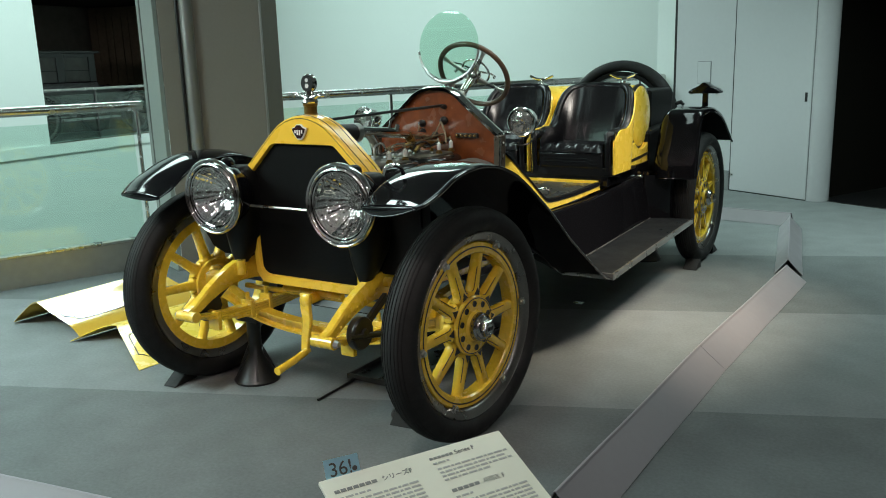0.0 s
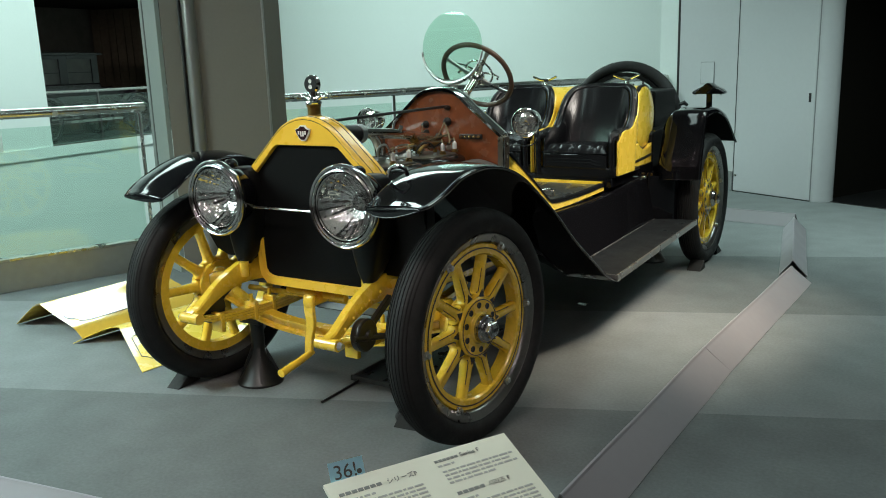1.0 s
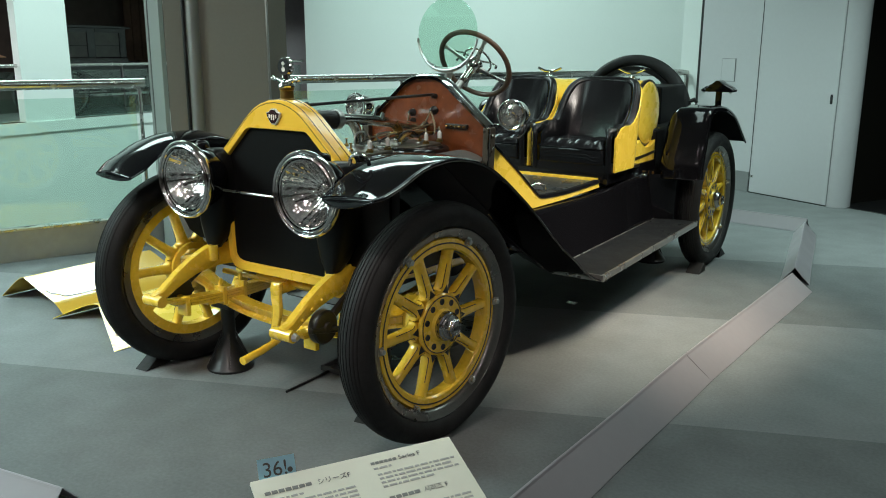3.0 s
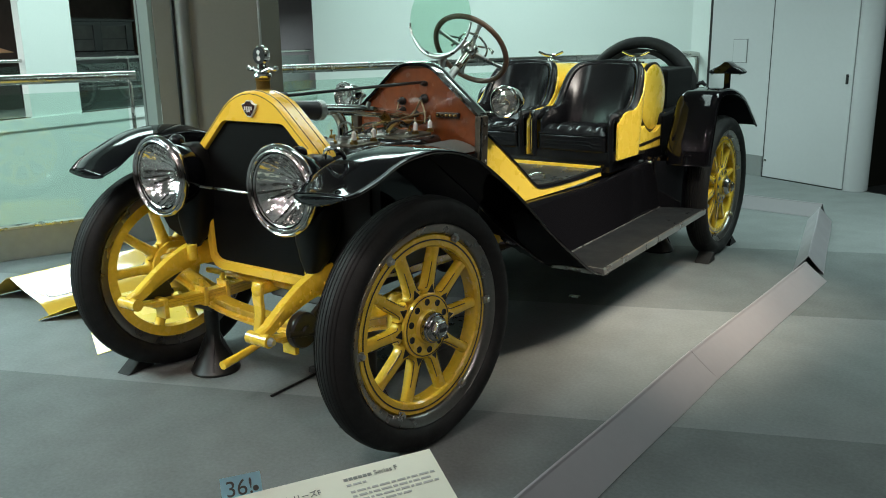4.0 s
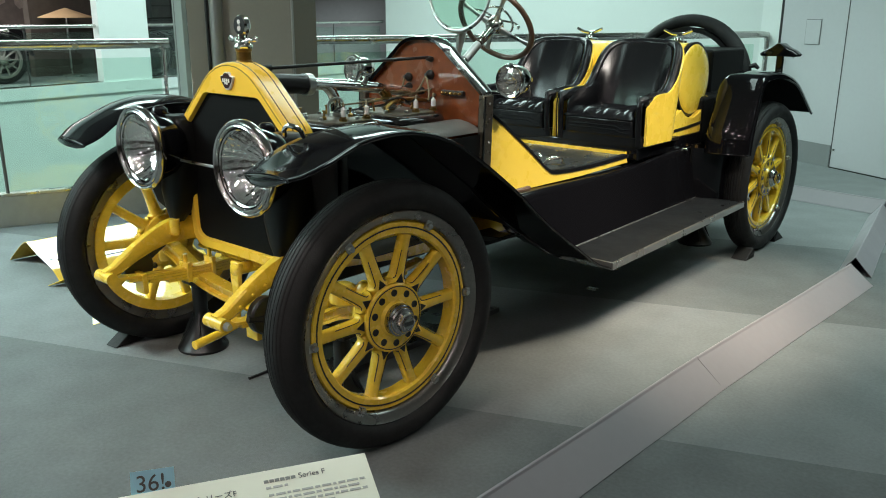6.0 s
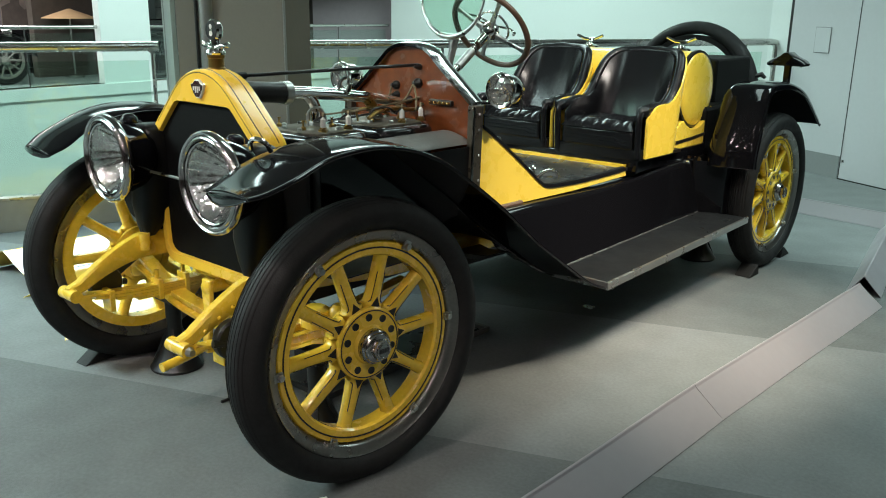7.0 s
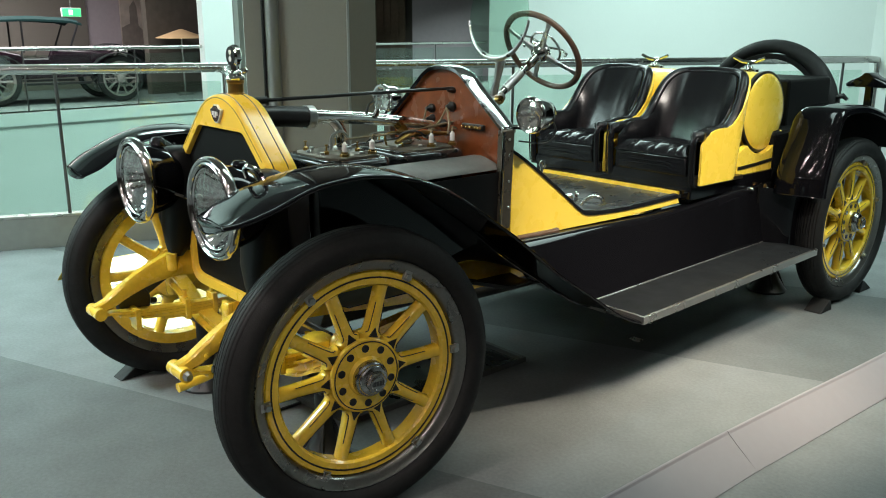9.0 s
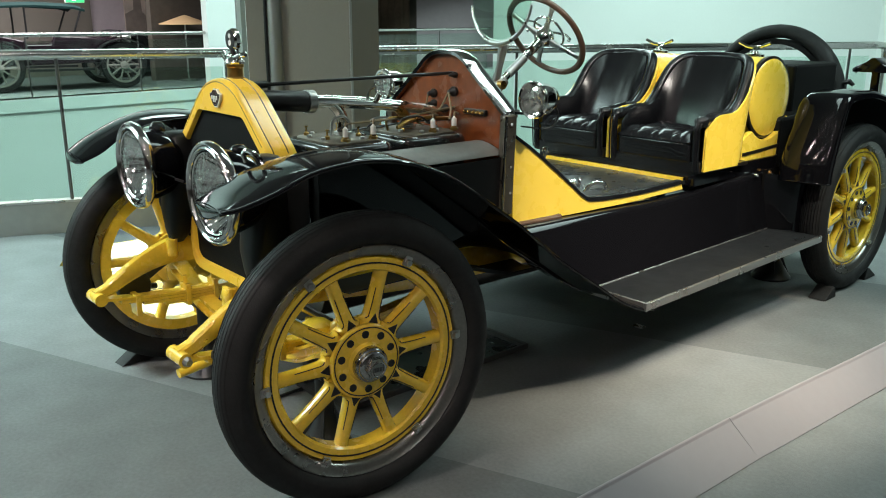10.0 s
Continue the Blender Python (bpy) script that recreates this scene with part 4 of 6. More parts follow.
    Shape().lathe([(0.045, 0), (0.045, 0.05), (0.03, 0.06)], aim((sgn * 0.545, -0.030, 0.455), (0, 0, 1)), 18).put("grease_cup", CHASSIS_YELLOW, axle)
Shape().tube([(-0.56, 0.16, 0.40), (0.56, 0.16, 0.40)], 0.013, 10).put("track_rod", CHASSIS_YELLOW, car, "yellow track rod")
Shape().tube([(-0.50, 0.10, 0.46), (-0.25, 0.12, 0.455), (0.42, 0.10, 0.445)], 0.010, 8).put("drag_link", SATIN_BLACK, car, "black steering link")
Shape().box((-0.32, 0.02, 0.475), (0.32, 0.07, 0.515)).put("cross_member", CHASSIS_YELLOW, car, "yellow front cross member", bevel=0.006)
Shape().tube([(-0.22, 0.05, 0.455), (0.10, 0.04, 0.455)], 0.016, 10).put("crank_shaft_tube", CHASSIS_YELLOW, car)
# black friction dampers
for sgn in (-1, 1):
    d = Shape().lathe([(0.058, -0.018), (0.062, -0.012), (0.062, 0.012), (0.056, 0.018), (0.020, 0.020), (0.018, 0.030), (0.0, 0.032)], aim((sgn * 0.392, -0.228, 0.425), (sgn, 0, 0)), 28).put("friction_damper", SATIN_BLACK, car, "black round friction damper")
    Shape().loft([[(sgn * 0.392 + u * 0.010, -0.228 + y + w * -0.35, 0.425 + z + w * 0.5) for u, w in ((-1, -0.022), (1, -0.022), (1, 0.022), (-1, 0.022))] for y, z in ((0, 0), (0.10, 0.06), (0.17, 0.10))]).put("arm", SATIN_BLACK, d, bevel=0.003)
# starting crank
crank = Shape().tube([(-0.035, 0.07, 0.442), (-0.035, -0.035, 0.442)], 0.024, 14).put("starting_crank", CHASSIS_YELLOW, car, "yellow hand starting crank")
arm = smooth_path([(-0.033, -0.030, 0.472), (-0.034, -0.034, 0.41), (-0.028, -0.036, 0.355), (-0.040, -0.038, 0.29), (-0.048, -0.040, 0.222)], 4)
Shape().loft([[(p[0] + u * w, p[1] + v * 0.010, p[2]) for u, v in ((-1, -1), (1, -1), (1, 1), (-1, 1))] for p, w in zip(arm, [0.027 - 0.010 * i / len(arm) for i in range(len(arm))])]).put("crank_arm", CHASSIS_YELLOW, crank, bevel=0.005)
Shape().lathe([(0.022, -0.012), (0.025, -0.006), (0.025, 0.006), (0.020, 0.010), (0, 0.011)], aim((-0.035, -0.036, 0.442), (0, -1, 0)), 22).put("crank_boss", CHASSIS_YELLOW, crank)
Shape().tube([(-0.040, -0.030, 0.228), (-0.030, -0.13, 0.216), (-0.026, -0.235, 0.205)], [0.014, 0.016, 0.0165], 14).put("crank_grip", CHASSIS_YELLOW, crank)

# engine between radiator and dash
engine = Shape().box((-0.15, 0.26, 0.60), (0.15, 0.88, 0.86)).put("engine", IRON, car, "black-enamelled engine with brass and nickel fittings", bevel=0.02)
for y0, y1 in ((0.285, 0.560), (0.625, 0.915)):
    Shape().loft([[(x * k, (y0 + y1) / 2 + (y - (y0 + y1) / 2) * k, z) for x, y in [((0.192 - 0.06) * math.copysign(1, math.cos(a)) + 0.06 * math.cos(a), (y1 + y0) / 2 + ((y1 - y0) / 2 - 0.06) * math.copysign(1, math.sin(a)) + 0.06 * math.sin(a)) for a in [2 * math.pi * (i + 0.5) / 32 for i in range(32)]]] for z, k in ((0.80, 0.98), (0.895, 0.98), (0.90, 1.0), (0.920, 1.0), (0.936, 0.985), (0.946, 0.955), (0.952, 0.90), (0.954, 0.82))]).put("cylinder_block", IRON, engine, "black cylinder block", smooth=45)
    Shape().loft([[(x * k, (y0 + y1) / 2 + (y - (y0 + y1) / 2) * k, z) for x, y in ((-0.13, y0 + 0.05), (-0.09, y0 + 0.025), (0.09, y0 + 0.025), (0.145, y0 + 0.05), (0.145, y1 - 0.05), (0.09, y1 - 0.025), (-0.09, y1 - 0.025), (-0.13, y1 - 0.05))] for z, k in ((0.950, 1.0), (0.959, 1.0), (0.963, 0.96))]).put("head_plate", HEAD_METAL, engine, "stained metal head plate")
    for x in (-0.10, 0.04):
        for y in (y0 + 0.07, y1 - 0.07):
            Shape().lathe([(0.010, 0.0), (0.010, 0.010), (0.007, 0.013), (0.0035, 0.015), (0.0035, 0.030), (0.007, 0.032), (0.007, 0.036)], Matrix.Translation((x, y, 0.962)), 8).put("priming_cup", BRASS, engine, "brass priming cup")
    for k in range(8):
        a = 2 * math.pi * (k + 0.5) / 8
        Shape().lathe([(0.009, 0.0), (0.009, 0.009), (0.006, 0.011), (0, 0.011)], Matrix.Translation((0.118 * math.cos(a), (y0 + y1) / 2 + 0.095 * math.sin(a), 0.962)), 6).put("head_nut", STEEL, engine, smooth=20)
for y in (0.375, 0.495, 0.775, 0.882):
    Shape().lathe([(0.017, 0.0), (0.017, 0.010), (0.012, 0.012), (0.012, 0.018)], Matrix.Translation((0.126, y, 0.961)), 6).put("plug_nut", BRASS, engine, smooth=20)
    Shape().lathe([(0.0095, 0.012), (0.0105, 0.016), (0.0100, 0.046), (0.0065, 0.048), (0.003, 0.054)], Matrix.Translation((0.126, y, 0.961)), 14).put("spark_plug", PORCELAIN, engine, "white porcelain spark plug")
for k, y in enumerate((0.375, 0.495, 0.775, 0.882)):
    for d in (-0.012, 0.016):
        pts = smooth_path([(0.126, y, 1.012), (0.115, y + 0.012, 1.022 + 0.4 * d), (0.06 + d, y + 0.05 + d, 1.0 + d), (0.0 + d, max(y + 0.08, 0.76), 1.0 + d), (0.03 + 2 * d, 0.94, 1.01 + 2 * d)], 5)
        Shape().tube(pts, 0.0036, 6).put("plug_wire", WIRE if d > 0 else SATIN_BLACK, engine, "cloth-covered ignition wire")
Shape().tube(smooth_path([(0.08, 0.64, 0.985), (0.07, 0.70, 1.005), (0.05, 0.80, 1.008), (0.06, 0.93, 0.995)], 5), 0.008, 8).put("wire_conduit", BRASS, engine, "brass wire conduit")
for k in range(3):
    Shape().tube(smooth_path([(0.02 * k, 0.60 + 0.04 * k, 0.97), (0.03 * k, 0.58 + 0.05 * k, 1.012), (0.02 + 0.02 * k, 0.66 + 0.05 * k, 1.016), (0.05, 0.74 + 0.04 * k, 0.985)], 5), 0.0042, 8).put("thin_pipe", (STEEL, BRASS, SATIN_BLACK)[k], engine)
# water outlet: rubber hose to the radiator, bright pipe along the engine
Shape().tube([(0.0, 0.05, 1.116), (0.0, 0.20, 1.105), (0.0, 0.31, 1.096)], [0.034, 0.036, 0.037], 20).put("water_hose", SATIN_BLACK, engine, "black rubber hose")
Shape().tube([(0.0, 0.295, 1.097), (0.0, 0.325, 1.095)], 0.041, 20).put("hose_clip", STEEL, engine)
Shape().tube([(0.0, 0.31, 1.096), (0.0, 0.36, 1.094), (0.0, 0.55, 1.076), (-0.005, 0.74, 1.050), (-0.008, 0.88, 1.028), (-0.01, 0.935, 1.008)], [0.025, 0.023, 0.023, 0.021, 0.019, 0.013], 18).put("water_pipe", CHROME, engine, "bright nickel water pipe")
for y, z in ((0.40, 1.09), (0.70, 1.055)):
    Shape().tube(smooth_path([(0.0, y, z), (0.0, y + 0.035, z - 0.035), (0.0, y + 0.05, z - 0.075), (0.0, y + 0.05, 0.965)], 4), 0.021, 14).put("riser", CHROME if y < 0.5 else BRASS, engine, "curved water riser")
    Shape().lathe([(0.034, 0), (0.034, 0.010), (0.024, 0.014)], Matrix.Translation((0.0, y + 0.05, 0.970)), 6).put("flange", STEEL, engine, smooth=20)
Shape().tube([(0.0, 0.56, 1.085), (0.0, 0.575, 1.125), (0.0, 0.60, 1.135)], 0.006, 8).put("petcock", CHROME, engine, "nickel petcock")
Shape().tube([(0.02, 0.585, 1.08), (0.02, 0.60, 1.105)], 0.010, 8).put("petcock_body", CHROME, engine)
# aluminium side apron, exhaust and carburettor
Shape().sheet([[(x, y, z) for y in (0.44, 0.52, 0.62, 0.76, 0.94)] for x, z in ((0.333, 0.883), (0.327, 0.893), (0.300, 0.905), (0.26, 0.916), (0.225, 0.922), (0.195, 0.921), (0.185, 0.905))], 0.004).put("side_apron", ALUMINIUM, engine, "dull aluminium engine side apron")
Shape().sheet([[(0.345, y, z) for y in (0.14, 0.40, 0.70, 0.945)] for z in (0.56, 0.70, 0.876)], 0.003).put("side_pan", DULL_BLACK, engine, "black engine side pan")
Shape().tube([(0.16, 0.30, 0.80), (0.17, 0.60, 0.80), (0.17, 0.90, 0.78)], 0.045, 16).put("exhaust_manifold", IRON, engine)
Shape().lathe([(0.035, 0), (0.040, 0.03), (0.035, 0.07), (0.02, 0.08)], Matrix.Translation((-0.17, 0.56, 0.86)), 16).put("carburettor", BRASS, engine, "brass carburettor")
Shape().tube(smooth_path([(0.06, 0.36, 0.98), (0.055, 0.37, 1.03), (0.06, 0.42, 1.04), (0.07, 0.44, 0.99)], 4), 0.0045, 8).put("priming_rod", STEEL, engine)
Shape().tube([(-0.01, 0.060, 1.161), (-0.005, 0.15, 1.163)], 0.013, 10).put("stay_rod_sleeve", SATIN_BLACK, engine)
Shape().tube([(-0.01, 0.06, 1.161), (0.02, 0.55, 1.168), (0.044, 0.955, 1.172)], 0.0065, 8).put("stay_rod", SATIN_BLACK, engine, "thin black stay rod from radiator to dash")
Shape().sheet([[(x, y, z) for y in (0.15, 0.5, 0.95)] for x, z in ((-0.33, 0.52), (-0.28, 0.42), (-0.15, 0.36), (0.15, 0.36), (0.28, 0.42), (0.33, 0.52))], 0.004).put("under_pan", SATIN_BLACK, engine, "black under pan")

# dash: varnished wood in a bright metal arch
D_HALF = [(0.0, 1.252), (0.045, 1.250), (0.088, 1.238), (0.130, 1.212), (0.168, 1.178), (0.332, 1.045), (0.348, 1.028), (0.350, 1.010), (0.350, 0.70)]
d_ring = [(x, z) for x, z in D_HALF] + [(-x * 0.955, z) for x, z in reversed(D_HALF) if x > 0]
dash = Shape().prism([(x * 0.985, z - 0.006) for x, z in d_ring], "y", 0.952, 0.975).put("dash", WOOD_DASH, car, "varnished mahogany dash in a bright metal arch", smooth=0)
path = []
for p in smooth_path([(-0.335, 1.02), (-0.330, 1.038), (-0.318, 1.048), (-0.158, 1.180), (-0.120, 1.214), (-0.078, 1.239), (-0.035, 1.250), (0.008, 1.252), (0.050, 1.250), (0.093, 1.239), (0.136, 1.212), (0.174, 1.178), (0.334, 1.047), (0.345, 1.038), (0.350, 1.02)], 4):
    path.append(p)
rings = []
for i, p in enumerate(path):
    t = (path[min(i + 1, len(path) - 1)] - path[max(i - 1, 0)]).normalized()
    n = Vector((-t.y, t.x))
    rings.append([(p.x + n.x * o, y, p.y + n.y * o) for o, y in ((-0.008, 0.930), (0.006, 0.926), (0.010, 0.935), (0.014, 0.960), (0.010, 0.990), (0.006, 1.000), (-0.008, 0.996))])
Shape().loft(rings).put("arch_trim", NICKEL, dash, "bright nickel arch trim", smooth=50)
for sgn in (-1, 1):
    Shape().loft([[(sgn * 0.350 + u * w, 0.955 + v * 0.028 - 0.012 * k, z) for u, v in ((-1, -1), (1, -1), (1, 1), (-1, 1))] for z, w, k in ((0.655, 0.018, 1.1), (0.90, 0.018, 0.4), (1.035, 0.019, 0.0))]).put("arch_leg", LEG_METAL, dash, "worn brownish metal arch leg", bevel=0.006)
    Shape().tube([(sgn * 0.364, 0.919, 0.66), (sgn * 0.365, 0.924, 0.90), (sgn * 0.366, 0.929, 1.03)], 0.0055, 8).put("leg_bead", NICKEL, dash, "bright edge bead")
    for z in (0.74, 0.84, 0.94, 1.0):
        Shape().lathe([(0.006, 0), (0.004, 0.003), (0, 0.004)], aim((sgn * 0.369, 0.955, z), (sgn, 0, 0)), 8).put("screw", STEEL, dash)
for x, z, r in ((-0.075, 1.085, 0.018), (-0.072, 1.045, 0.015), (0.05, 1.10, 0.020), (0.055, 1.165, 0.012), (0.0, 1.03, 0.016)):
    Shape().lathe([(r, 0.0), (r, 0.012), (r * 0.6, 0.02), (r * 0.4, 0.035), (0, 0.037)], aim((x, 0.952, z), (0, -1, 0)), 14).put("fitting", SATIN_BLACK, dash, "small dark dash fitting")
for x0, z0, x1, z1 in ((0.05, 1.10, -0.02, 1.0), (-0.075, 1.085, -0.10, 0.99), (0.05, 1.10, 0.10, 1.0)):
    Shape().tube(smooth_path([(x0, 0.92, z0), ((x0 + x1) / 2 + 0.01, 0.90, (z0 + z1) / 2 - 0.01), (x1, 0.88, z1)], 5), 0.004, 6).put("wire", WIRE, dash)
Shape().box((0.12, 0.935, 1.02), (0.24, 0.952, 1.042)).put("terminal_strip", SATIN_BLACK, dash, bevel=0.003)
for k in range(5):
    Shape().lathe([(0.007, 0), (0.005, 0.012), (0, 0.014)], aim((0.135 + 0.023 * k, 0.935, 1.031), (0, -1, 0)), 8).put("terminal", BRASS, dash)


def cowl_lamp(x):
    m = aim((x, 0.985, 1.095), (0.05 if x > 0 else -0.05, -1, 0))
    h = Shape().lathe([(0.0, -0.105), (0.02, -0.10), (0.045, -0.085), (0.058, -0.05), (0.060, -0.005), (0.054, 0.0)], m, 32).put("cowl_lamp", CHROME, car, "small nickel cowl lamp", smooth=50)
    Shape().lathe([(0.056, -0.004), (0.063, -0.004), (0.069, 0.004), (0.069, 0.012), (0.064, 0.018), (0.057, 0.016)], m, 36, closed=True).put("rim", CHROME, h, smooth=60)
    Shape().lathe([(0.054, 0.004), (0.045, -0.03), (0.02, -0.055), (0, -0.06)], m, 32, caps=False).put("reflector", REFLECTOR, h, smooth=80)
    Shape().lathe([(0.058, 0.014), (0.03, 0.021), (0, 0.023)], m, 32, caps=False).put("lens", LENS_COWL, h, smooth=80).visible_shadow = False
    Shape().lathe([(0, -0.045), (0.007, -0.045), (0.009, -0.02), (0.0, -0.01)], m, 12).put("bulb", PORCELAIN, h)
    s = 1 if x > 0 else -1
    Shape().tube([(x - s * 0.09, 0.975, 1.045), (x - s * 0.02, 1.03, 1.04), (x, 1.05, 1.065)], 0.009, 8).put("bracket", CHROME, h)
    Shape().tube(smooth_path([(x, 1.08, 1.09), (x + s * 0.005, 1.11, 1.03), (x - s * 0.03, 1.10, 0.98), (x - s * 0.08, 1.0, 0.99)], 4), 0.0035, 6).put("flex", SATIN_BLACK, h)


for x in (-0.452, 0.452):
    cowl_lamp(x)

# body: toe sides, floor, sills
def side_x(y):
    """Half width of the body at the floor: narrow at the dash, wider at the seats."""
    return 0.345 + 0.0944 * (min(max(y, 0.95), 2.0) - 1.0)


TOP_EDGE = [(0.985, 0.950), (1.08, 0.888), (1.218, 0.785), (1.298, 0.722), (1.358, 0.676), (1.414, 0.655), (1.60, 0.649), (1.777, 0.654), (1.972, 0.665)]
for sgn in (-1, 1):
    outline = TOP_EDGE + [(1.988, 0.632), (1.60, 0.612), (1.23, 0.606), (0.985, 0.606)]
    n = len(outline)
    v = [(sgn * (side_x(y) + d), y, z) for d in (-0.011, 0.011) for y, z in outline]
    f = [tuple(range(n)), tuple(range(n, 2 * n))] + [(k, (k + 1) % n, n + (k + 1) % n, n + k) for k in range(n)]
    body = Shape().add(v, f).put("body_side", YELLOW, car, "yellow body side below the dash", smooth=0, bevel=0.003)
    welt = smooth_path([(sgn * side_x(y), y, z) for y, z in TOP_EDGE], 5)
    Shape().loft([[(p.x + u, p.y, p.z + h) for u, h in ((-0.017, 0.004), (0.015, 0.002), (0.0155, -0.006), (0.013, 0.010), (0.0, 0.0125), (-0.014, 0.011))] for p in welt]).put("edge_welt", LEATHER, body, "flat black edge welt", smooth=50)
    for y, z in ((1.45, 0.654), (1.56, 0.650), (1.70, 0.651), (1.80, 0.655), (1.92, 0.662)):
        Shape().lathe([(0.007, 0.0), (0.006, 0.004), (0.0, 0.006)], Matrix.Translation((sgn * (side_x(y) - 0.027), y, z - 0.008)), 10).put("stud", CHROME, body, "small nickel stud")
    Shape().loft([[(sgn * (side_x(y) + u), y, z + h) for u, h in ((-0.012, -0.012), (0.028, -0.012), (0.028, 0.004), (0.020, 0.010), (-0.012, 0.010))] for y, z in ((0.99, 0.606), (1.20, 0.609), (1.23, 0.612))]).put("wood_strip", WOOD_RIM, body, "brown wooden edge strip", bevel=0.003)
floor_board = Shape()
rows = [[(u * (side_x(y) - 0.010), y, z) for u in (-1, -0.5, 0, 0.5, 1)] for y, z in ((0.975, 0.875), (1.10, 0.782), (1.22, 0.690), (1.30, 0.642), (1.36, 0.630), (1.60, 0.628), (1.80, 0.634), (2.03, 0.650))]
floor_board.sheet(rows, 0.016).put("floor_board", LINOLEUM, car, "dark linoleum floor and toe board", smooth=40)
Shape().box((-0.425, 2.000, 0.650), (0.425, 2.022, 0.681)).put("floor_strip", CHASSIS_YELLOW, car, "yellow edge strip of the floor", bevel=0.002)
pedal = Shape().tube([(0.13, 1.40, 0.655), (0.17, 1.44, 0.684), (0.232, 1.495, 0.693)], [0.010, 0.013, 0.014], 12).put("pedal", CHROME, car, "bright metal pedal")
Shape().lathe([(0.0, -0.005), (0.020, -0.004), (0.023, 0.003), (0.020, 0.010), (0.0, 0.011)], aim((0.240, 1.503, 0.694), (0.72, 0.66, -0.1)), 16).put("pedal_pad", CHROME, pedal)
pedal = Shape().tube(smooth_path([(0.225, 1.56, 0.640), (0.238, 1.575, 0.668), (0.262, 1.598, 0.684), (0.288, 1.622, 0.678), (0.296, 1.630, 0.655)], 4), 0.0085, 10).put("pedal", CHROME, car, "small curved metal pedal")
Shape().lathe([(0.0, -0.006), (0.013, -0.005), (0.015, 0.002), (0.0, 0.007)], aim((0.288, 1.622, 0.682), (0.5, 0.4, 0.8)), 12).put("pedal_pad", CHROME, pedal)
pedal = Shape().tube(smooth_path([(0.04, 1.16, 0.735), (0.05, 1.20, 0.768), (0.07, 1.27, 0.767), (0.10, 1.30, 0.753)], 4), 0.010, 10).put("pedal", CHROME, car, "bright metal pedal")
Shape().lathe([(0.02, 0), (0.026, 0.006), (0.02, 0.012), (0, 0.013)], Matrix.Translation((0.07, 1.26, 0.765)), 14).put("pedal_pad", STEEL, pedal)
Shape().tube([(0.03, 1.50, 0.69), (0.03, 1.515, 0.80)], 0.008, 10).put("gear_lever", CHROME, car, "bright lever with knob")
Shape().lathe([(0.0, -0.018), (0.014, -0.012), (0.018, 0), (0.014, 0.012), (0, 0.018)], Matrix.Translation((0.03, 1.517, 0.808)), 16).put("lever_knob", CHROME, car)
# black aprons between the body and running boards
for sgn in (-1, 1):
    cols = ((0.96, 0.480), (1.04, 0.428), (1.13, 0.374), (1.22, 0.332), (1.4, 0.0), (1.6, 0.0), (1.8, 0.0), (2.0, 0.0), (2.2, 0.0), (2.4, 0.0), (2.55, 0.0), (2.68, 0.0))
    rows = []
    for k, z in ((-0.10, 0.606), (0.14, 0.605), (0.22, 0.601), (0.28, 0.592), (0.33, 0.575), (0.40, 0.548), (0.52, 0.500), (0.64, 0.452), (0.76, 0.405), (0.90, 0.352), (1.0, 0.318)):
        row = []
        for y, low in cols:
            x0 = side_x(y) + 0.10 * max(0.0, y - 2.0) * (1.0 if y < 2.4 else 0.4 / (y - 2.0))
            lift = 0.040 * min(1.0, max(0.0, (y - 1.9) / 0.5)) * (z - 0.346) / 0.26 + 0.022 * max(0.0, y - 1.275) * (0.606 - z) / 0.288
            row.append((sgn * (x0 + (0.549 - x0) * k), y, max(z + lift, low)))
        rows.append(row)
    Shape().sheet(rows, 0.004).put("splash_apron", BLACK, car, "glossy black splash apron", smooth=60)

for sgn in (-1, 1):
    Shape().sheet([[(sgn * (0.550 + (0.352 - 0.550) * k), y, zo + (zi - zo) * k ** 0.8) for y, zo, zi in ((0.50, 0.795, 0.60), (0.59, 0.735, 0.585), (0.68, 0.667, 0.572), (0.76, 0.604, 0.562), (0.86, 0.538, 0.552), (0.98, 0.462, 0.545))] for k in (0, 0.3, 0.65, 1.0)], 0.003).put("inner_shield", DULL_BLACK, car, "black shield between fender and frame", smooth=60)
    Shape().sheet([[(sgn * x, y, z - drop) for y, drop in ((0.12, 0.0), (0.40, 0.0), (0.62, 0.02), (0.80, 0.075), (0.98, 0.08))] for x, z in ((0.345, 0.560), (0.42, 0.545), (0.50, 0.555), (0.548, 0.575))], 0.003).put("dust_shield", DULL_BLACK, car, "black dust shield between frame and fender")
Shape().tube([(0.24, 0.75, 0.43), (0.24, 0.80, 0.43), (0.24, 1.45, 0.42), (0.24, 1.50, 0.42)], [0.03, 0.075, 0.075, 0.03], 24).put("silencer", SATIN_BLACK, car, "black exhaust silencer under the frame", smooth=40)
Shape().lathe([(0.0, -0.22), (0.12, -0.20), (0.16, -0.05), (0.15, 0.12), (0.08, 0.22), (0.0, 0.22)], aim((0, 1.12, 0.46), (0, 1, 0)), 28).put("gearbox", IRON, car, "dark gearbox housing", smooth=60)
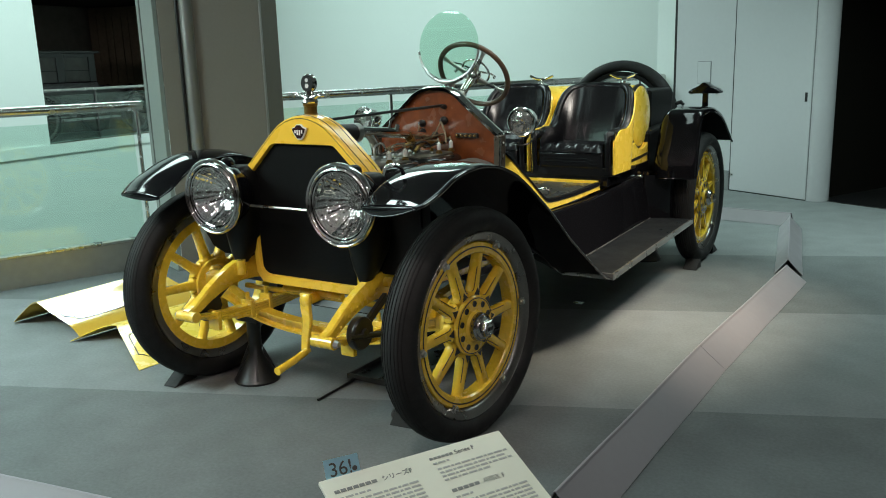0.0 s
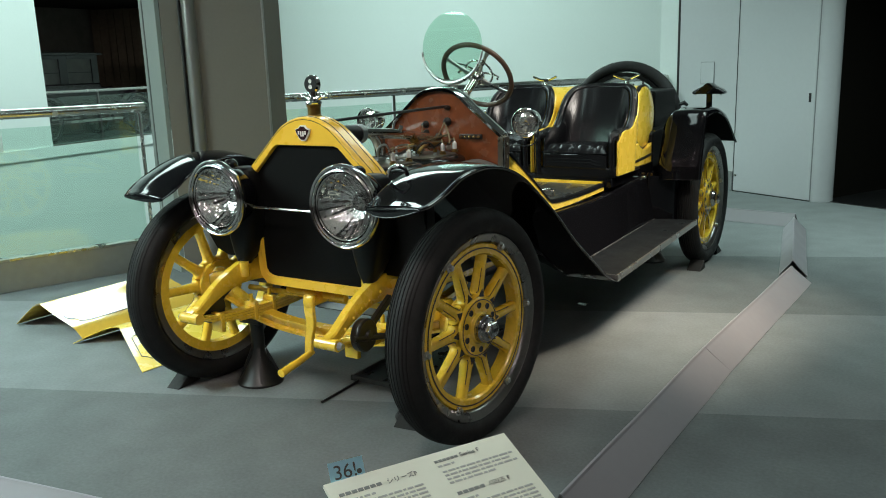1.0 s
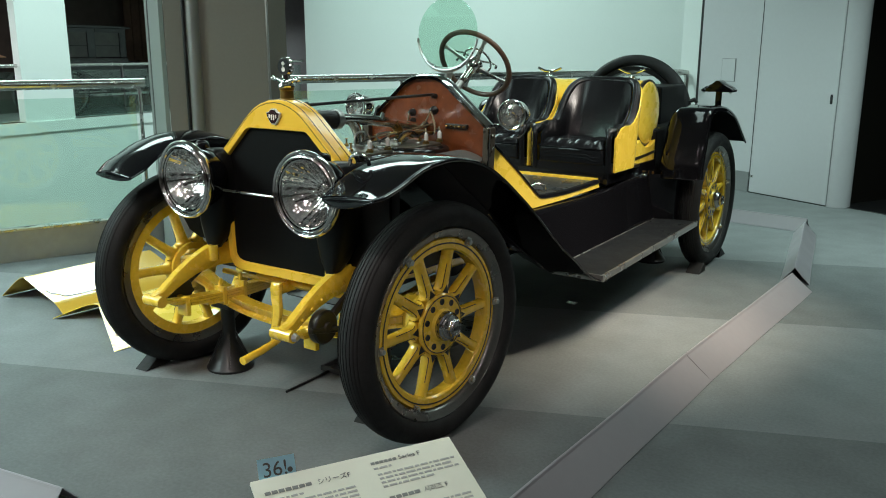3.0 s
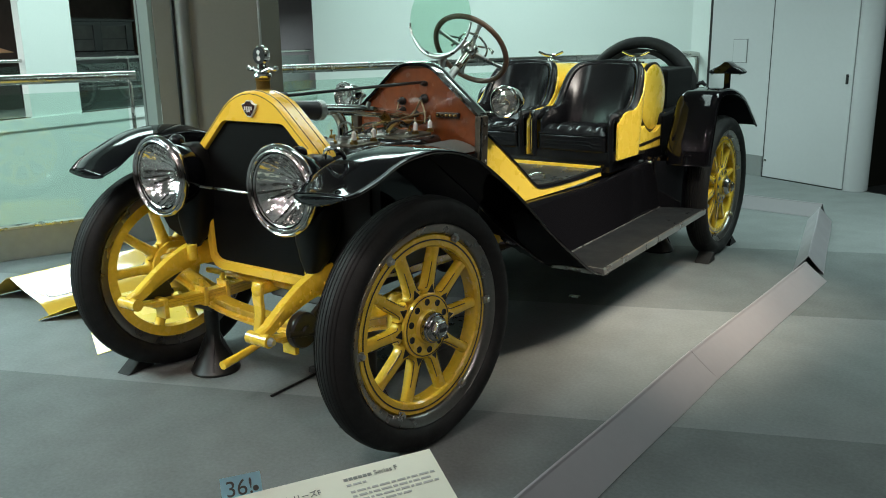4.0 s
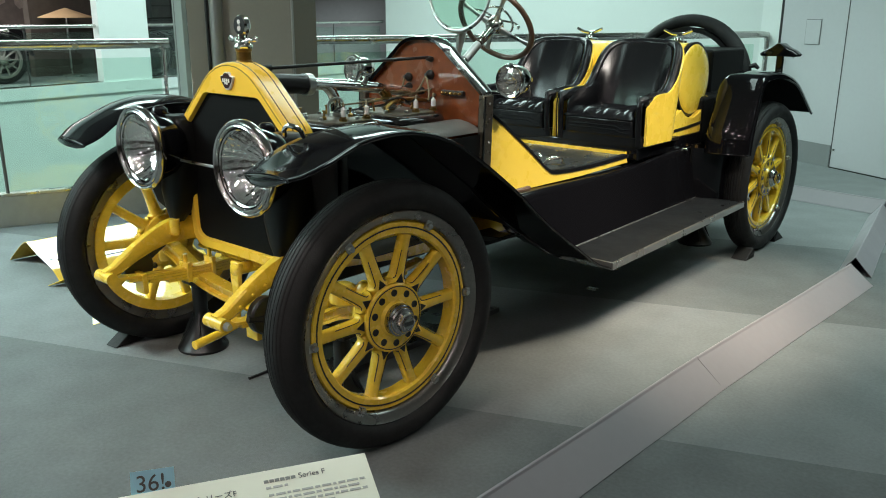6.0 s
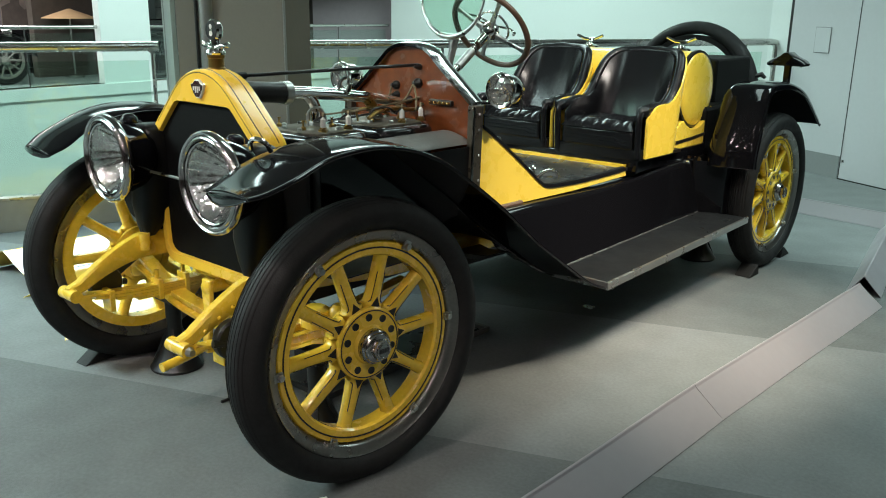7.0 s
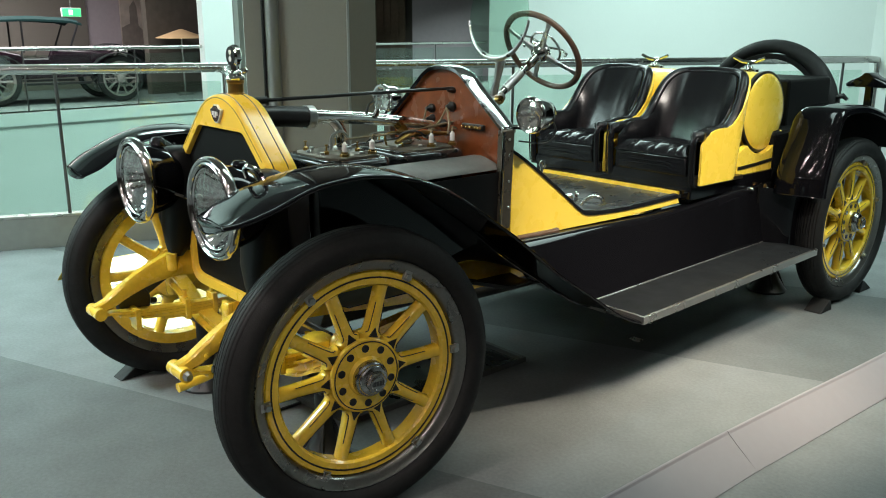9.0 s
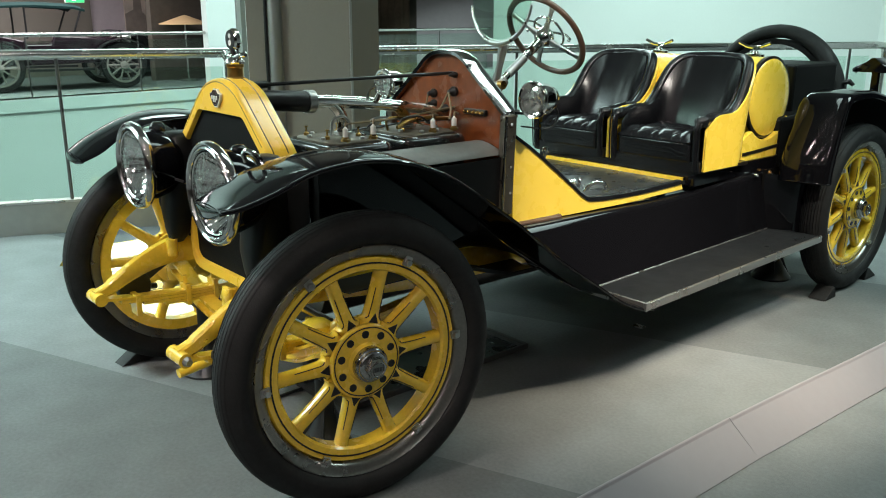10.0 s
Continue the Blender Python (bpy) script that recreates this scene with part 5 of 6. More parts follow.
# running boards with metal edging
for sgn in (-1, 1):
    b = Shape().prism([(1.275, 0.336), (2.66, 0.366), (2.66, 0.344), (1.275, 0.314)], "x", sgn * 0.546, sgn * 0.789).put("running_board", TREAD_MAT, car, "dark rubber running board with metal edge", smooth=0)
    for a, c, lo, hi in ((0.790, 0.803, 1.262, 2.662), (0.546, 0.789, 1.262, 1.2735), (0.534, 0.545, 1.262, 2.662)):
        Shape().loft([[(sgn * x, y, z + 0.006 + (y - 1.275) * 0.022) for x, z in ((a, 0.304), (c, 0.304), (c, 0.333), (c - 0.0015, 0.3345), (a + 0.0015, 0.3345), (a, 0.333))] for y in (lo, hi)]).put("edging", EDGING, b, "polished metal edging", smooth=0)
    for y in (1.55, 2.35):
        Shape().tube(smooth_path([(sgn * 0.40, y, 0.36), (sgn * 0.50, y, 0.312), (sgn * 0.56, y, 0.297), (sgn * 0.74, y, 0.297)], 4), 0.014, 8).put("bracket", SATIN_BLACK, b)


def rear_fenders(path, xs, drops, hub):
    """Rear mudguards: a path in y and z carries a cross-section, its edges drawn in towards the wheel's middle."""
    p = smooth_path(path, 6)
    for sgn in (-1, 1):
        rows, under = [], []
        for q in p:
            to_hub = (Vector(hub) - q).normalized()
            turn = 0.16 * min(1.0, max(0.0, (0.97 - q.y) / 0.25)) if q.x < 2.8 else 0.0
            for extra, out in ((0.0, rows), (0.006, under)):
                out.append([Vector((sgn * x, q.x + to_hub.x * (d + extra) - turn * (xs[-1] - x), q.y + to_hub.y * (d + extra))) for x, d in zip(xs, drops)])
        f = Shape().sheet(rows, 0.0035 * sgn).put("rear_fender", BLACK, car, "glossy black rear fender", smooth=65)
        Shape().sheet(under, 0.001).put("underside", UNDERSEAL, f, "dull black underside", smooth=65)
        Shape().tube([r[-1] for r in rows], 0.005, 8).put("rolled_edge", BLACK, f)
        Shape().tube(rows[-1], 0.005, 8).put("rolled_edge", BLACK, f)
        Shape().tube(rows[0], 0.005, 8).put("rolled_edge", BLACK, f)
        middle = Vector(hub)
        Shape().sheet([[(r[0].x, r[0].y + (middle.x - r[0].y) * k, r[0].z + (middle.y - r[0].z) * k) for k in (0, 0.3, 0.6)] for r in rows], 0.003).put("valance", UNDERSEAL, f, "black inner valance", smooth=60)


SWEEP = [(0.41, 0.865), (0.59, 0.743), (0.76, 0.612), (0.95, 0.487), (1.13, 0.372), (1.25, 0.318), (1.33, 0.300)]
NEAR_OUTER = [(-0.428, 0.942), (-0.370, 0.946), (-0.280, 0.969), (-0.180, 1.004), (-0.090, 1.017), (0.0, 1.019), (0.10, 1.006), (0.19, 0.981), (0.28, 0.943)] + SWEEP
NEAR_INNER = [(-0.378, 0.920), (-0.315, 0.953), (-0.240, 0.983), (-0.150, 1.003), (-0.070, 1.013), (0.02, 1.018), (0.11, 1.008), (0.20, 0.986), (0.29, 0.948)] + SWEEP
OFF_OUTER = [(-0.287, 0.876), (-0.238, 0.915), (-0.157, 0.953), (-0.085, 0.982), (-0.014, 0.998), (0.07, 1.0), (0.15, 0.990), (0.22, 0.968), (0.30, 0.930)] + SWEEP
OFF_INNER = [(-0.318, 0.882), (-0.252, 0.908), (-0.190, 0.948), (-0.125, 0.977), (-0.060, 0.996), (0.01, 1.005), (0.09, 1.006), (0.18, 0.988), (0.28, 0.950)] + SWEEP
CROWN = ((0.0, 0.0), (0.010, 0.003), (0.03, 0.0042), (0.20, 0.0055), (0.42, 0.0065), (0.60, 0.0065), (0.80, 0.0055), (0.97, 0.0042), (0.990, 0.003), (1.0, 0.0))


def front_fender(sgn, inner, outer, x_in, x_out, lip_depth, crown):
    """A sweeping mudguard between an inner and an outer edge line, crowned, its nose turned down."""
    rows = []
    a, b = smooth_path(inner, 6), smooth_path(outer, 6)
    for k, (p, q) in enumerate(zip(a, b)):
        t = (b[min(k + 1, len(b) - 1)] - b[max(k - 1, 0)]).normalized()
        n = Vector((-t.y, t.x))
        rows.append([Vector((sgn * (x_in + (x_out - x_in) * u), p.x + (q.x - p.x) * u + n.x * (h + crown * math.sin(math.pi * u)), p.y + (q.y - p.y) * u + n.y * (h + crown * math.sin(math.pi * u)))) for u, h in CROWN])
    f = Shape().sheet(rows, 0.0035 * sgn).put("front_fender", BLACK, car, "glossy black sweeping front fender", smooth=65)
    Shape().tube([r[-1] for r in rows], 0.0055, 8).put("rolled_edge", BLACK, f)
    Shape().tube([r[0] for r in rows[:40]], 0.0028, 8).put("rolled_edge", BLACK, f)
    t = (b[2] - b[0]).normalized()
    ahead = Vector((0, -t.x, -t.y))
    down = Vector((0, 0.25, -1)).normalized()
    lip = [[p + (ahead * 0.45 * math.sin(k) + down * (1 - math.cos(k))) * lip_depth * (0.10 + 0.90 * math.sin(math.pi * u ** 0.8) ** 0.8) for p, (u, h) in zip(rows[0], CROWN)] for k in (0.0, 0.3, 0.6, 0.9, 1.2, 1.57)]
    Shape().sheet(lip, 0.003).put("front_lip", BLACK, f)
    Shape().tube(lip[-1], 0.0025, 8).put("rolled_edge", BLACK, f)
    # pressed ridge along the crown
    Shape().tube([r[4] + Vector((0, 0, 0.0005)) for r in rows[9:44]], 0.0022, 6).put("pressed_ridge", BLACK, f)
    # inner valance, cut short behind the wheel
    inside = [r for r in rows if -0.05 < r[0].y < 0.62]
    drop = [min(0.34, 0.22 + 0.012 * i) * min(1.0, max(0.10, (len(inside) - i) / 12)) for i in range(len(inside))]
    Shape().sheet([[(sgn * (x_in + 0.004), r[0].y, r[0].z - k * h) for k in (0, 0.35, 0.7, 1.0)] for r, h in zip(inside, drop)], 0.003).put("valance", BLACK, f, "black inner valance")
    Shape().tube([(sgn * 0.37, 0.03, 0.60), (sgn * 0.47, 0.03, 0.93), (sgn * 0.58, 0.03, 1.015)], 0.012, 10).put("stay", BLACK, f)
    Shape().sheet([[(sgn * x, -0.028, z0 + (z1 - z0) * k) for x, z0, z1 in ((0.318, 0.600, 0.955), (0.40, 0.598, 0.985), (0.48, 0.60, 0.998), (0.545, 0.625, 1.004), (0.585, 0.68, 1.006))] for k in (0, 0.25, 0.5, 0.75, 1.0)], 0.003).put("front_apron", DULL_BLACK, f, "black apron between radiator and fender")
    if sgn > 0:
        Shape().tube(smooth_path([(0.60, -0.21, 1.012), (0.60, -0.225, 1.036), (0.575, -0.24, 1.047), (0.545, -0.235, 1.034), (0.525, -0.22, 1.01)], 4), 0.007, 8).put("stay_hook", CHROME, f, "small nickel hook")


front_fender(1, NEAR_INNER, NEAR_OUTER, 0.545, 0.790, 0.036, 0.004)
front_fender(-1, OFF_INNER, OFF_OUTER, 0.512, 0.782, 0.024, 0.022)

REAR = [(2.622, 0.625), (2.630, 0.700), (2.652, 0.784), (2.684, 0.890), (2.708, 0.965), (2.732, 1.008), (2.772, 1.032), (2.83, 1.039), (2.92, 1.043), (3.05, 1.037), (3.20, 1.006), (3.30, 0.970), (3.40, 0.912), (3.50, 0.845), (3.60, 0.776)]
rear_fenders(REAR, (0.535, 0.550, 0.572, 0.594, 0.615, 0.70, 0.775, 0.800, 0.810, 0.812), (0.110, 0.080, 0.036, 0.010, 0.001, -0.002, 0.0, 0.005, 0.016, 0.032), (3.115, 0.62))

for sgn in (-1, 1):
    Shape().sheet([[(sgn * x, y, z) for x, y in ((0.505, 2.60), (0.56, 2.625), (0.61, 2.648), (0.640, 2.668), (0.656, 2.70), (0.660, 2.78))] for z in (0.34, 0.45, 0.56, 0.64)], 0.003).put("rear_apron", BLACK, car, "glossy black apron before the rear wheel", smooth=60)
    Shape().sheet([[(sgn * 0.508, y, z) for y in (2.58, 2.9, 3.2, 3.55)] for z in (0.33, 0.48, 0.66)], 0.003).put("rear_side_panel", UNDERSEAL, car, "dull black panel inside the rear wheel")

# black tail of the body between the rear wheels
Shape().prism([(2.765, 0.655), (2.50, 0.60), (2.50, 0.50), (3.3, 0.56), (3.60, 0.62), (3.60, 0.88), (3.2, 0.92), (2.77, 0.90)], "x", -0.47, 0.47).put("tail_deck", DULL_BLACK, car, "glossy black rear deck", smooth=0, bevel=0.02)
Shape().box((-0.41, 2.985, 0.86), (0.41, 3.46, 1.150)).put("rear_locker", DULL_BLACK, car, "black rear locker box", bevel=0.015, smooth=0)
rear_axle = Shape().tube([(-0.62, 3.115, 0.432), (0.62, 3.115, 0.432)], [0.05, 0.05], 16).put("rear_axle", CHASSIS_YELLOW, car, "yellow rear axle")
Shape().lathe([(0.0, -0.17), (0.08, -0.15), (0.16, -0.06), (0.17, 0.0), (0.16, 0.06), (0.08, 0.15), (0, 0.17)], aim((0, 3.115, 0.432), (1, 0, 0)), 24).put("differential", CHASSIS_YELLOW, rear_axle, smooth=60)
for y, z, r, mat in ((2.52, 0.640, 0.009, CHROME), (2.64, 0.640, 0.015, BRASS), (2.67, 0.625, 0.009, CHROME)):
    Shape().lathe([(0.0, -0.02), (r, -0.018), (r * 1.1, 0.004), (r * 0.7, 0.012), (0.0, 0.015)], aim((0.506, y, z), (1, 0, 0)), 14).put("oil_cup", mat, rear_axle, "small metal oil cup")

# seats: buttoned black leather buckets in yellow shells


def seat(x0, x1, back=0.0):
    c, w = (x0 + x1) / 2, (x1 - x0) / 2
    FRONT_Y, TURN_Y, BACK_Y = 2.045, 2.330, 2.545

    def plan(inset):
        """Half-round plan of the shell: straight arms, rounded corners, a nearly straight back."""
        pts, a = [], w - inset
        r = BACK_Y - inset * 0.9 - TURN_Y
        for i in range(9):
            pts.append((-a, FRONT_Y + (TURN_Y - FRONT_Y) * i / 8))
        for i in range(1, 13):
            b = math.pi / 2 * i / 12
            pts.append((-a + (0.150 - inset * 0.5) * (1 - math.cos(b)), TURN_Y + r * math.sin(b) ** 0.9))
        half = pts[:]
        n = 6
        x_end = half[-1][0]
        for i in range(1, n):
            u = -1 + 2 * i / n
            pts.append((-x_end * u, BACK_Y - inset * 0.9 + 0.012 * (1 - u * u)))
        return pts + [(-x, y) for x, y in reversed(half)]

    def top_z(y):
        t = min(1.0, max(0.0, (y - 2.255) / 0.275))
        e = t * t * (3 - 2 * t)
        return 0.952 - 0.055 * max(0.0, 1 - (y - FRONT_Y) / 0.11) ** 2 + 0.010 * min(1.0, max(0.0, (y - FRONT_Y) / 0.15)) + 0.222 * e + 0.008 * max(0.0, (y - 2.520) / 0.03)

    outer, inner, middle = plan(0.006), plan(0.052), plan(0.030)
    rows_out, rows_in, roll = [], [], []
    for (ox, oy), (ix, iy), (mx, my) in zip(outer, inner, middle):
        zt = top_z(oy)
        lean = 0.115 * max(0.0, (oy - 2.26) / 0.285)
        rows_out.append([(c + ox, oy - lean * (1 - k), 0.712 + (zt - 0.712) * k) for k in (0, 0.25, 0.5, 0.75, 1.0)])
        rows_in.append([(c + ix * (1 - 0.05 * math.sin(math.pi * k)), iy - lean * (1 - k) * 1.3 - 0.014 * math.sin(math.pi * k), 0.83 + (zt + 0.002 - 0.83) * k) for k in (0, 0.2, 0.4, 0.6, 0.8, 1.0)])
        roll.append(Vector((c + mx * 1.02, my, max(zt, 0.951) - (0.016 if my < 2.36 else (0.016 - 0.022 * min(1.0, (my - 2.36) / 0.06))))))
    st = Shape().sheet(rows_out, 0.012).put("seat", YELLOW, car, "black leather bucket seat in a yellow shell", smooth=60)
    Shape().sheet(list(reversed(rows_in)), 0.008).put("lining", LEATHER, st, "black leather lining", smooth=80)
    e = w - 0.030
    front = [Vector((c - e, 2.030, 0.715)), Vector((c - e, 2.022, 0.80)), Vector((c - e, 2.020, 0.88)), Vector((c - e, 2.023, 0.910)), Vector((c - e, 2.034, 0.930))]
    frontr = [Vector((2 * c - p.x, p.y, p.z)) for p in reversed(front)]
    line = smooth_path([*front, *roll[1:-1], *frontr], 3)
    Shape().tube(line, [0.015 if p.z < 0.925 else (0.027 if p.y < 2.38 else 0.0245) for p in line], 16).put("roll", LEATHER, st, "padded black leather roll", smooth=80)
    # piping where the roll meets the shell
    Shape().tube([p + Vector((math.copysign(0.020, p.x - c) if p.y < 2.46 else 0.0, -0.008 if p.y < 2.03 else (0.018 if p.y > 2.46 else 0.0), -0.014 if p.y > 2.035 else 0.0)) for p in line], 0.0035, 6).put("piping", LEATHER, st)
    for sx in (-1, 1):
        Shape().lathe([(0.0, -0.029), (0.020, -0.026), (0.0265, -0.014), (0.0275, 0.0), (0.0265, 0.014), (0.020, 0.026), (0.0, 0.029)], aim((c + sx * (e + 0.006), 2.052, 0.934), (1, 0, 0)), 20).put("arm_scroll", LEATHER, st, smooth=60)
    # buttoned cushion
    cw = w - 0.055
    top = []
    nx, ny = 61, 31
    for i in range(nx):
        row = []
        for j in range(ny):
            u, v = i / (nx - 1), j / (ny - 1)
            tuft = min(1.0, 1.8 * abs(math.sin(math.pi * (u * 3.5 + v * 1.3)))) ** 0.6 * min(1.0, 1.8 * abs(math.sin(math.pi * (u * 3.5 - v * 1.3 + 0.5)))) ** 0.6
            edge_fall = (min(u, 1 - u, 0.10) / 0.10) ** 0.5 * (min(v, 1 - v, 0.14) / 0.14) ** 0.5
            row.append((c + cw * (2 * u - 1), 2.016 + 0.345 * v, 0.836 + 0.030 * edge_fall + 0.014 * tuft * edge_fall - 0.006 * v))
        top.append(row)
    Shape().sheet(list(reversed(top)), 0.006).put("cushion", LEATHER, st, "buttoned black leather seat cushion", smooth=80)
    Shape().box((c - cw, 2.020, 0.745), (c + cw, 2.30, 0.842)).put("seat_front", LEATHER, st, "black leather seat front", bevel=0.014)
    Shape().tube([(c - cw * 0.98, 2.019, 0.838), (c + cw * 0.98, 2.019, 0.838)], 0.004, 8).put("piping", LEATHER, st)
    Shape().box((c - w + 0.01, 2.028, 0.700), (c + w - 0.01, 2.06, 0.752)).put("front_board", LEATHER, st, "plain black leather front board", bevel=0.004)
    for dz in (0.0, 0.018):
        Shape().tube([(c - cw * 0.85, 2.0185, 0.785 + dz), (c + cw * 0.5, 2.0185, 0.785 + dz), (c + cw * 0.66, 2.0185, 0.772 + dz), (c + cw * 0.85, 2.0185, 0.772 + dz)], 0.0028, 6).put("stitched_rib", LEATHER, st)
    Shape().loft([[(c + w * sx, y, z) for y, z in ((2.05, 0.722), (2.43, 0.722), (2.43, 0.706), (2.05, 0.706))] for sx in (-1.004, 1.004)]).put("base_moulding", LINE_BLACK, st)
    st.location.y = back
    return st


seat(-0.012, 0.505)
seat(-0.528, -0.040)
Shape().box((-0.478, 2.03, 0.640), (0.478, 2.765, 0.712)).put("seat_base", BLACK, car, "glossy black seat base", bevel=0.006, smooth=0)

# fuel tank behind the seats
m = aim((0, 2.700, 1.002), (1, 0, 0))
END = [(0.195, 0.412), (0.1945, 0.426), (0.191, 0.434), (0.184, 0.440), (0.16, 0.447), (0.11, 0.453), (0.05, 0.456), (0.0, 0.457)]
tank = Shape().lathe([(r, -h) for r, h in reversed(END)] + END, m, 64).put("fuel_tank", YELLOW, car, "yellow cylindrical fuel tank with domed ends", smooth=50)
for s in (-0.425, 0.425):
    Shape().lathe([(0.188, s - 0.012), (0.2015, s - 0.010), (0.2015, s + 0.009), (0.188, s + 0.011)], m, 64, closed=True).put("tank_band", LINE_BLACK, tank, "black band round the tank end")
for x in (-0.285, 0.290):
    Shape().lathe([(0.052, 0.0), (0.052, 0.012), (0.040, 0.016), (0.022, 0.020), (0.018, 0.030), (0.0, 0.032)], Matrix.Translation((x, 2.770, 1.1920)), 24).put("filler_cap", CHROME, tank, "nickel filler cap with wing handle")
    for sgn in (-1, 1):
        Shape().tube([(x, 2.770, 1.238), (x + sgn * 0.035, 2.770, 1.241), (x + sgn * 0.085, 2.770, 1.262)], [0.011, 0.009, 0.008], 8).put("wing_handle", CHROME, tank)
# cradle under the tank
for sgn in (-1, 1):
    saddle = [(2.660 + 0.203 * math.cos(radians(a)), 1.002 + 0.203 * math.sin(radians(a))) for a in range(228, 328, 6)]
    Shape().prism([(2.44, 0.652), (2.44, 0.815), (2.50, 0.846), *saddle, (2.846, 0.905), (2.852, 0.803), (2.808, 0.743), (2.782, 0.632)], "x", sgn * 0.436, sgn * 0.464).put("tank_cradle", YELLOW, tank, "yellow tank cradle", smooth=0, bevel=0.004)
Shape().loft([[(0.4635 + u, y, z + v) for u, v in ((0, -0.008), (0.004, -0.008), (0.004, 0.008), (0, 0.008))] for y, z in ((2.445, 0.744), (2.62, 0.751), (2.808, 0.763))]).put("pinstripe", LINE_BLACK, tank)
Shape().tube(smooth_path([(0.4645, 2.445, 0.664), (0.4645, 2.55, 0.671), (0.4645, 2.67, 0.688), (0.4645, 2.785, 0.716)], 4), 0.0024, 6).put("pinstripe", LINE_BLACK, tank)

# spare tyre on the tail
m = aim((0.0, 3.545, 0.915), (0, 1, -0.06))
prof = []
for i in range(21):
    a = radians(-128 + 256 * i / 20)
    prof.append((0.385 + 0.047 * math.cos(a), 0.062 * math.sin(a)))
spare = Shape().lathe(prof, m, 72, closed=True).put("spare_tyre", RUBBER, car, "black spare tyre standing on the tail", smooth=60)
Shape().lathe([(0.318, -0.035), (0.345, -0.045), (0.349, -0.040), (0.325, -0.02), (0.325, 0.02), (0.349, 0.04), (0.318, 0.035)], m, 60, closed=True).put("spare_rim", SATIN_BLACK, spare, "black spare rim")
Shape().tube([(0.41, 3.54, 1.03), (0.445, 3.55, 1.042), (0.47, 3.55, 1.022)], [0.012, 0.016, 0.010], 8).put("spare_strap", SATIN_BLACK, spare)
# tail lamp on a stalk over the rear fender
lamp_body = Shape().loft([[(0.685 + u * k, 3.30 + v, 1.115 + z) for u, z in ((-0.105, 0.012), (-0.085, 0.03), (-0.04, 0.05), (-0.01, 0.072), (0.01, 0.072), (0.04, 0.05), (0.085, 0.03), (0.105, 0.012), (0.10, 0.0), (-0.10, 0.0))] for v, k in ((-0.055, 0.85), (-0.045, 1.0), (0.045, 1.0), (0.055, 0.85))]).put("tail_lamp", BLACK, car, "black hooded tail lamp on a stalk", smooth=50)
Shape().loft([[(0.685 + u, 3.30 + v, z) for u, v in ((-0.018, -0.012), (0.018, -0.012), (0.018, 0.012), (-0.018, 0.012))] for z in (1.0, 1.117)]).put("stalk", BLACK, lamp_body, bevel=0.004)
for s in (-0.085, 0.085):
    Shape().lathe([(0.008, 0), (0.006, -0.006), (0, -0.007)], Matrix.Translation((0.685 + s, 3.26, 1.114)), 8).put("stud", STEEL, lamp_body)

# steering wheel and column
C1 = Vector((-0.278, 1.825, 1.297))
C0 = C1 - Vector((0, 0.82, 0.572)) * 0.80
axis = (C1 - C0).normalized()
wheel = Shape().tube([C0, C1 - axis * 0.10], 0.0175, 16).put("steering_column", CHROME, car, "bright steering column")
Shape().tube([C0.lerp(C1, 0.62), C0.lerp(C1, 0.78)], 0.022, 16).put("column_sleeve", STEEL, wheel)
Shape().tube([C0.lerp(C1, 0.80), C1], [0.021, 0.025], 16).put("column_head", CHROME, wheel)
m = aim(C1, axis)
sw = Shape()
sw.lathe([(0.214 + 0.0155 * math.cos(a), 0.0135 * math.sin(a)) for a in [2 * math.pi * i / 12 for i in range(12)]], m, 64, closed=True)
rim = sw.put("steering_wheel", WOOD_RIM, car, "four-spoke steering wheel with worn wooden rim", smooth=80)
for k in range(4):
    r = m @ Matrix.Rotation(radians(38 + 90 * k), 4, "Z")
    Shape().loft([[r @ Vector((d, u * w, v * h - 0.02 * (1 - d / 0.2))) for u, v in ((-1, -1), (1, -1), (1, 1), (-1, 1))] for d, w, h in ((0.02, 0.020, 0.009), (0.10, 0.012, 0.007), (0.17, 0.010, 0.006), (0.205, 0.017, 0.006))]).put("spoke", STEEL, rim, "grey metal spoke", bevel=0.004)
Shape().lathe([(0.0, 0.03), (0.03, 0.026), (0.045, 0.01), (0.045, -0.03), (0.03, -0.05), (0.0, -0.05)], m, 24).put("hub", CHROME, rim, smooth=50)
Shape().lathe([(0.085 + 0.006 * math.cos(a), 0.03 + 0.006 * math.sin(a)) for a in [2 * math.pi * i / 8 for i in range(8)]], m, 32, closed=True).put("quadrant", CHROME, rim, "nickel control quadrant", smooth=80)
for a0, ln in ((25, 0.15), (5, 0.13), (200, 0.12)):
    r = m @ Matrix.Rotation(radians(a0), 4, "Z")
    Shape().tube([r @ Vector((0.01, 0, 0.035)), r @ Vector((ln * 0.7, 0, 0.05)), r @ Vector((ln, 0, 0.035)), r @ Vector((ln, 0, 0.02))], [0.006, 0.005, 0.006, 0.008], 8).put("control_lever", CHROME, rim, "nickel control lever")

# round windscreen clamped to the column
wc = Vector((-0.236, 1.48, 1.460))
scr = Shape().lathe([(0.184, -0.0035), (0.188, 0.0), (0.184, 0.0035), (0.0, 0.0035)], aim(wc, (0, -1, 0.08)), 72).put("windscreen", SCREEN_GLASS, car, "round green-tinted monocle windscreen", smooth=30)
scr.visible_shadow = False
arc = []
for i in range(33):
    a = radians(187 + 166 * i / 32)
    arc.append(wc + Vector((0.191 * math.cos(a), -0.0152 * math.sin(a) * 1.0 * -1, 0.191 * math.sin(a))))
Shape().tube(arc, [0.006 + 0.010 * (1 - abs(i - 16) / 16) ** 1.5 for i in range(33)], 12).put("screen_fork", STEEL, scr, "polished metal screen fork")
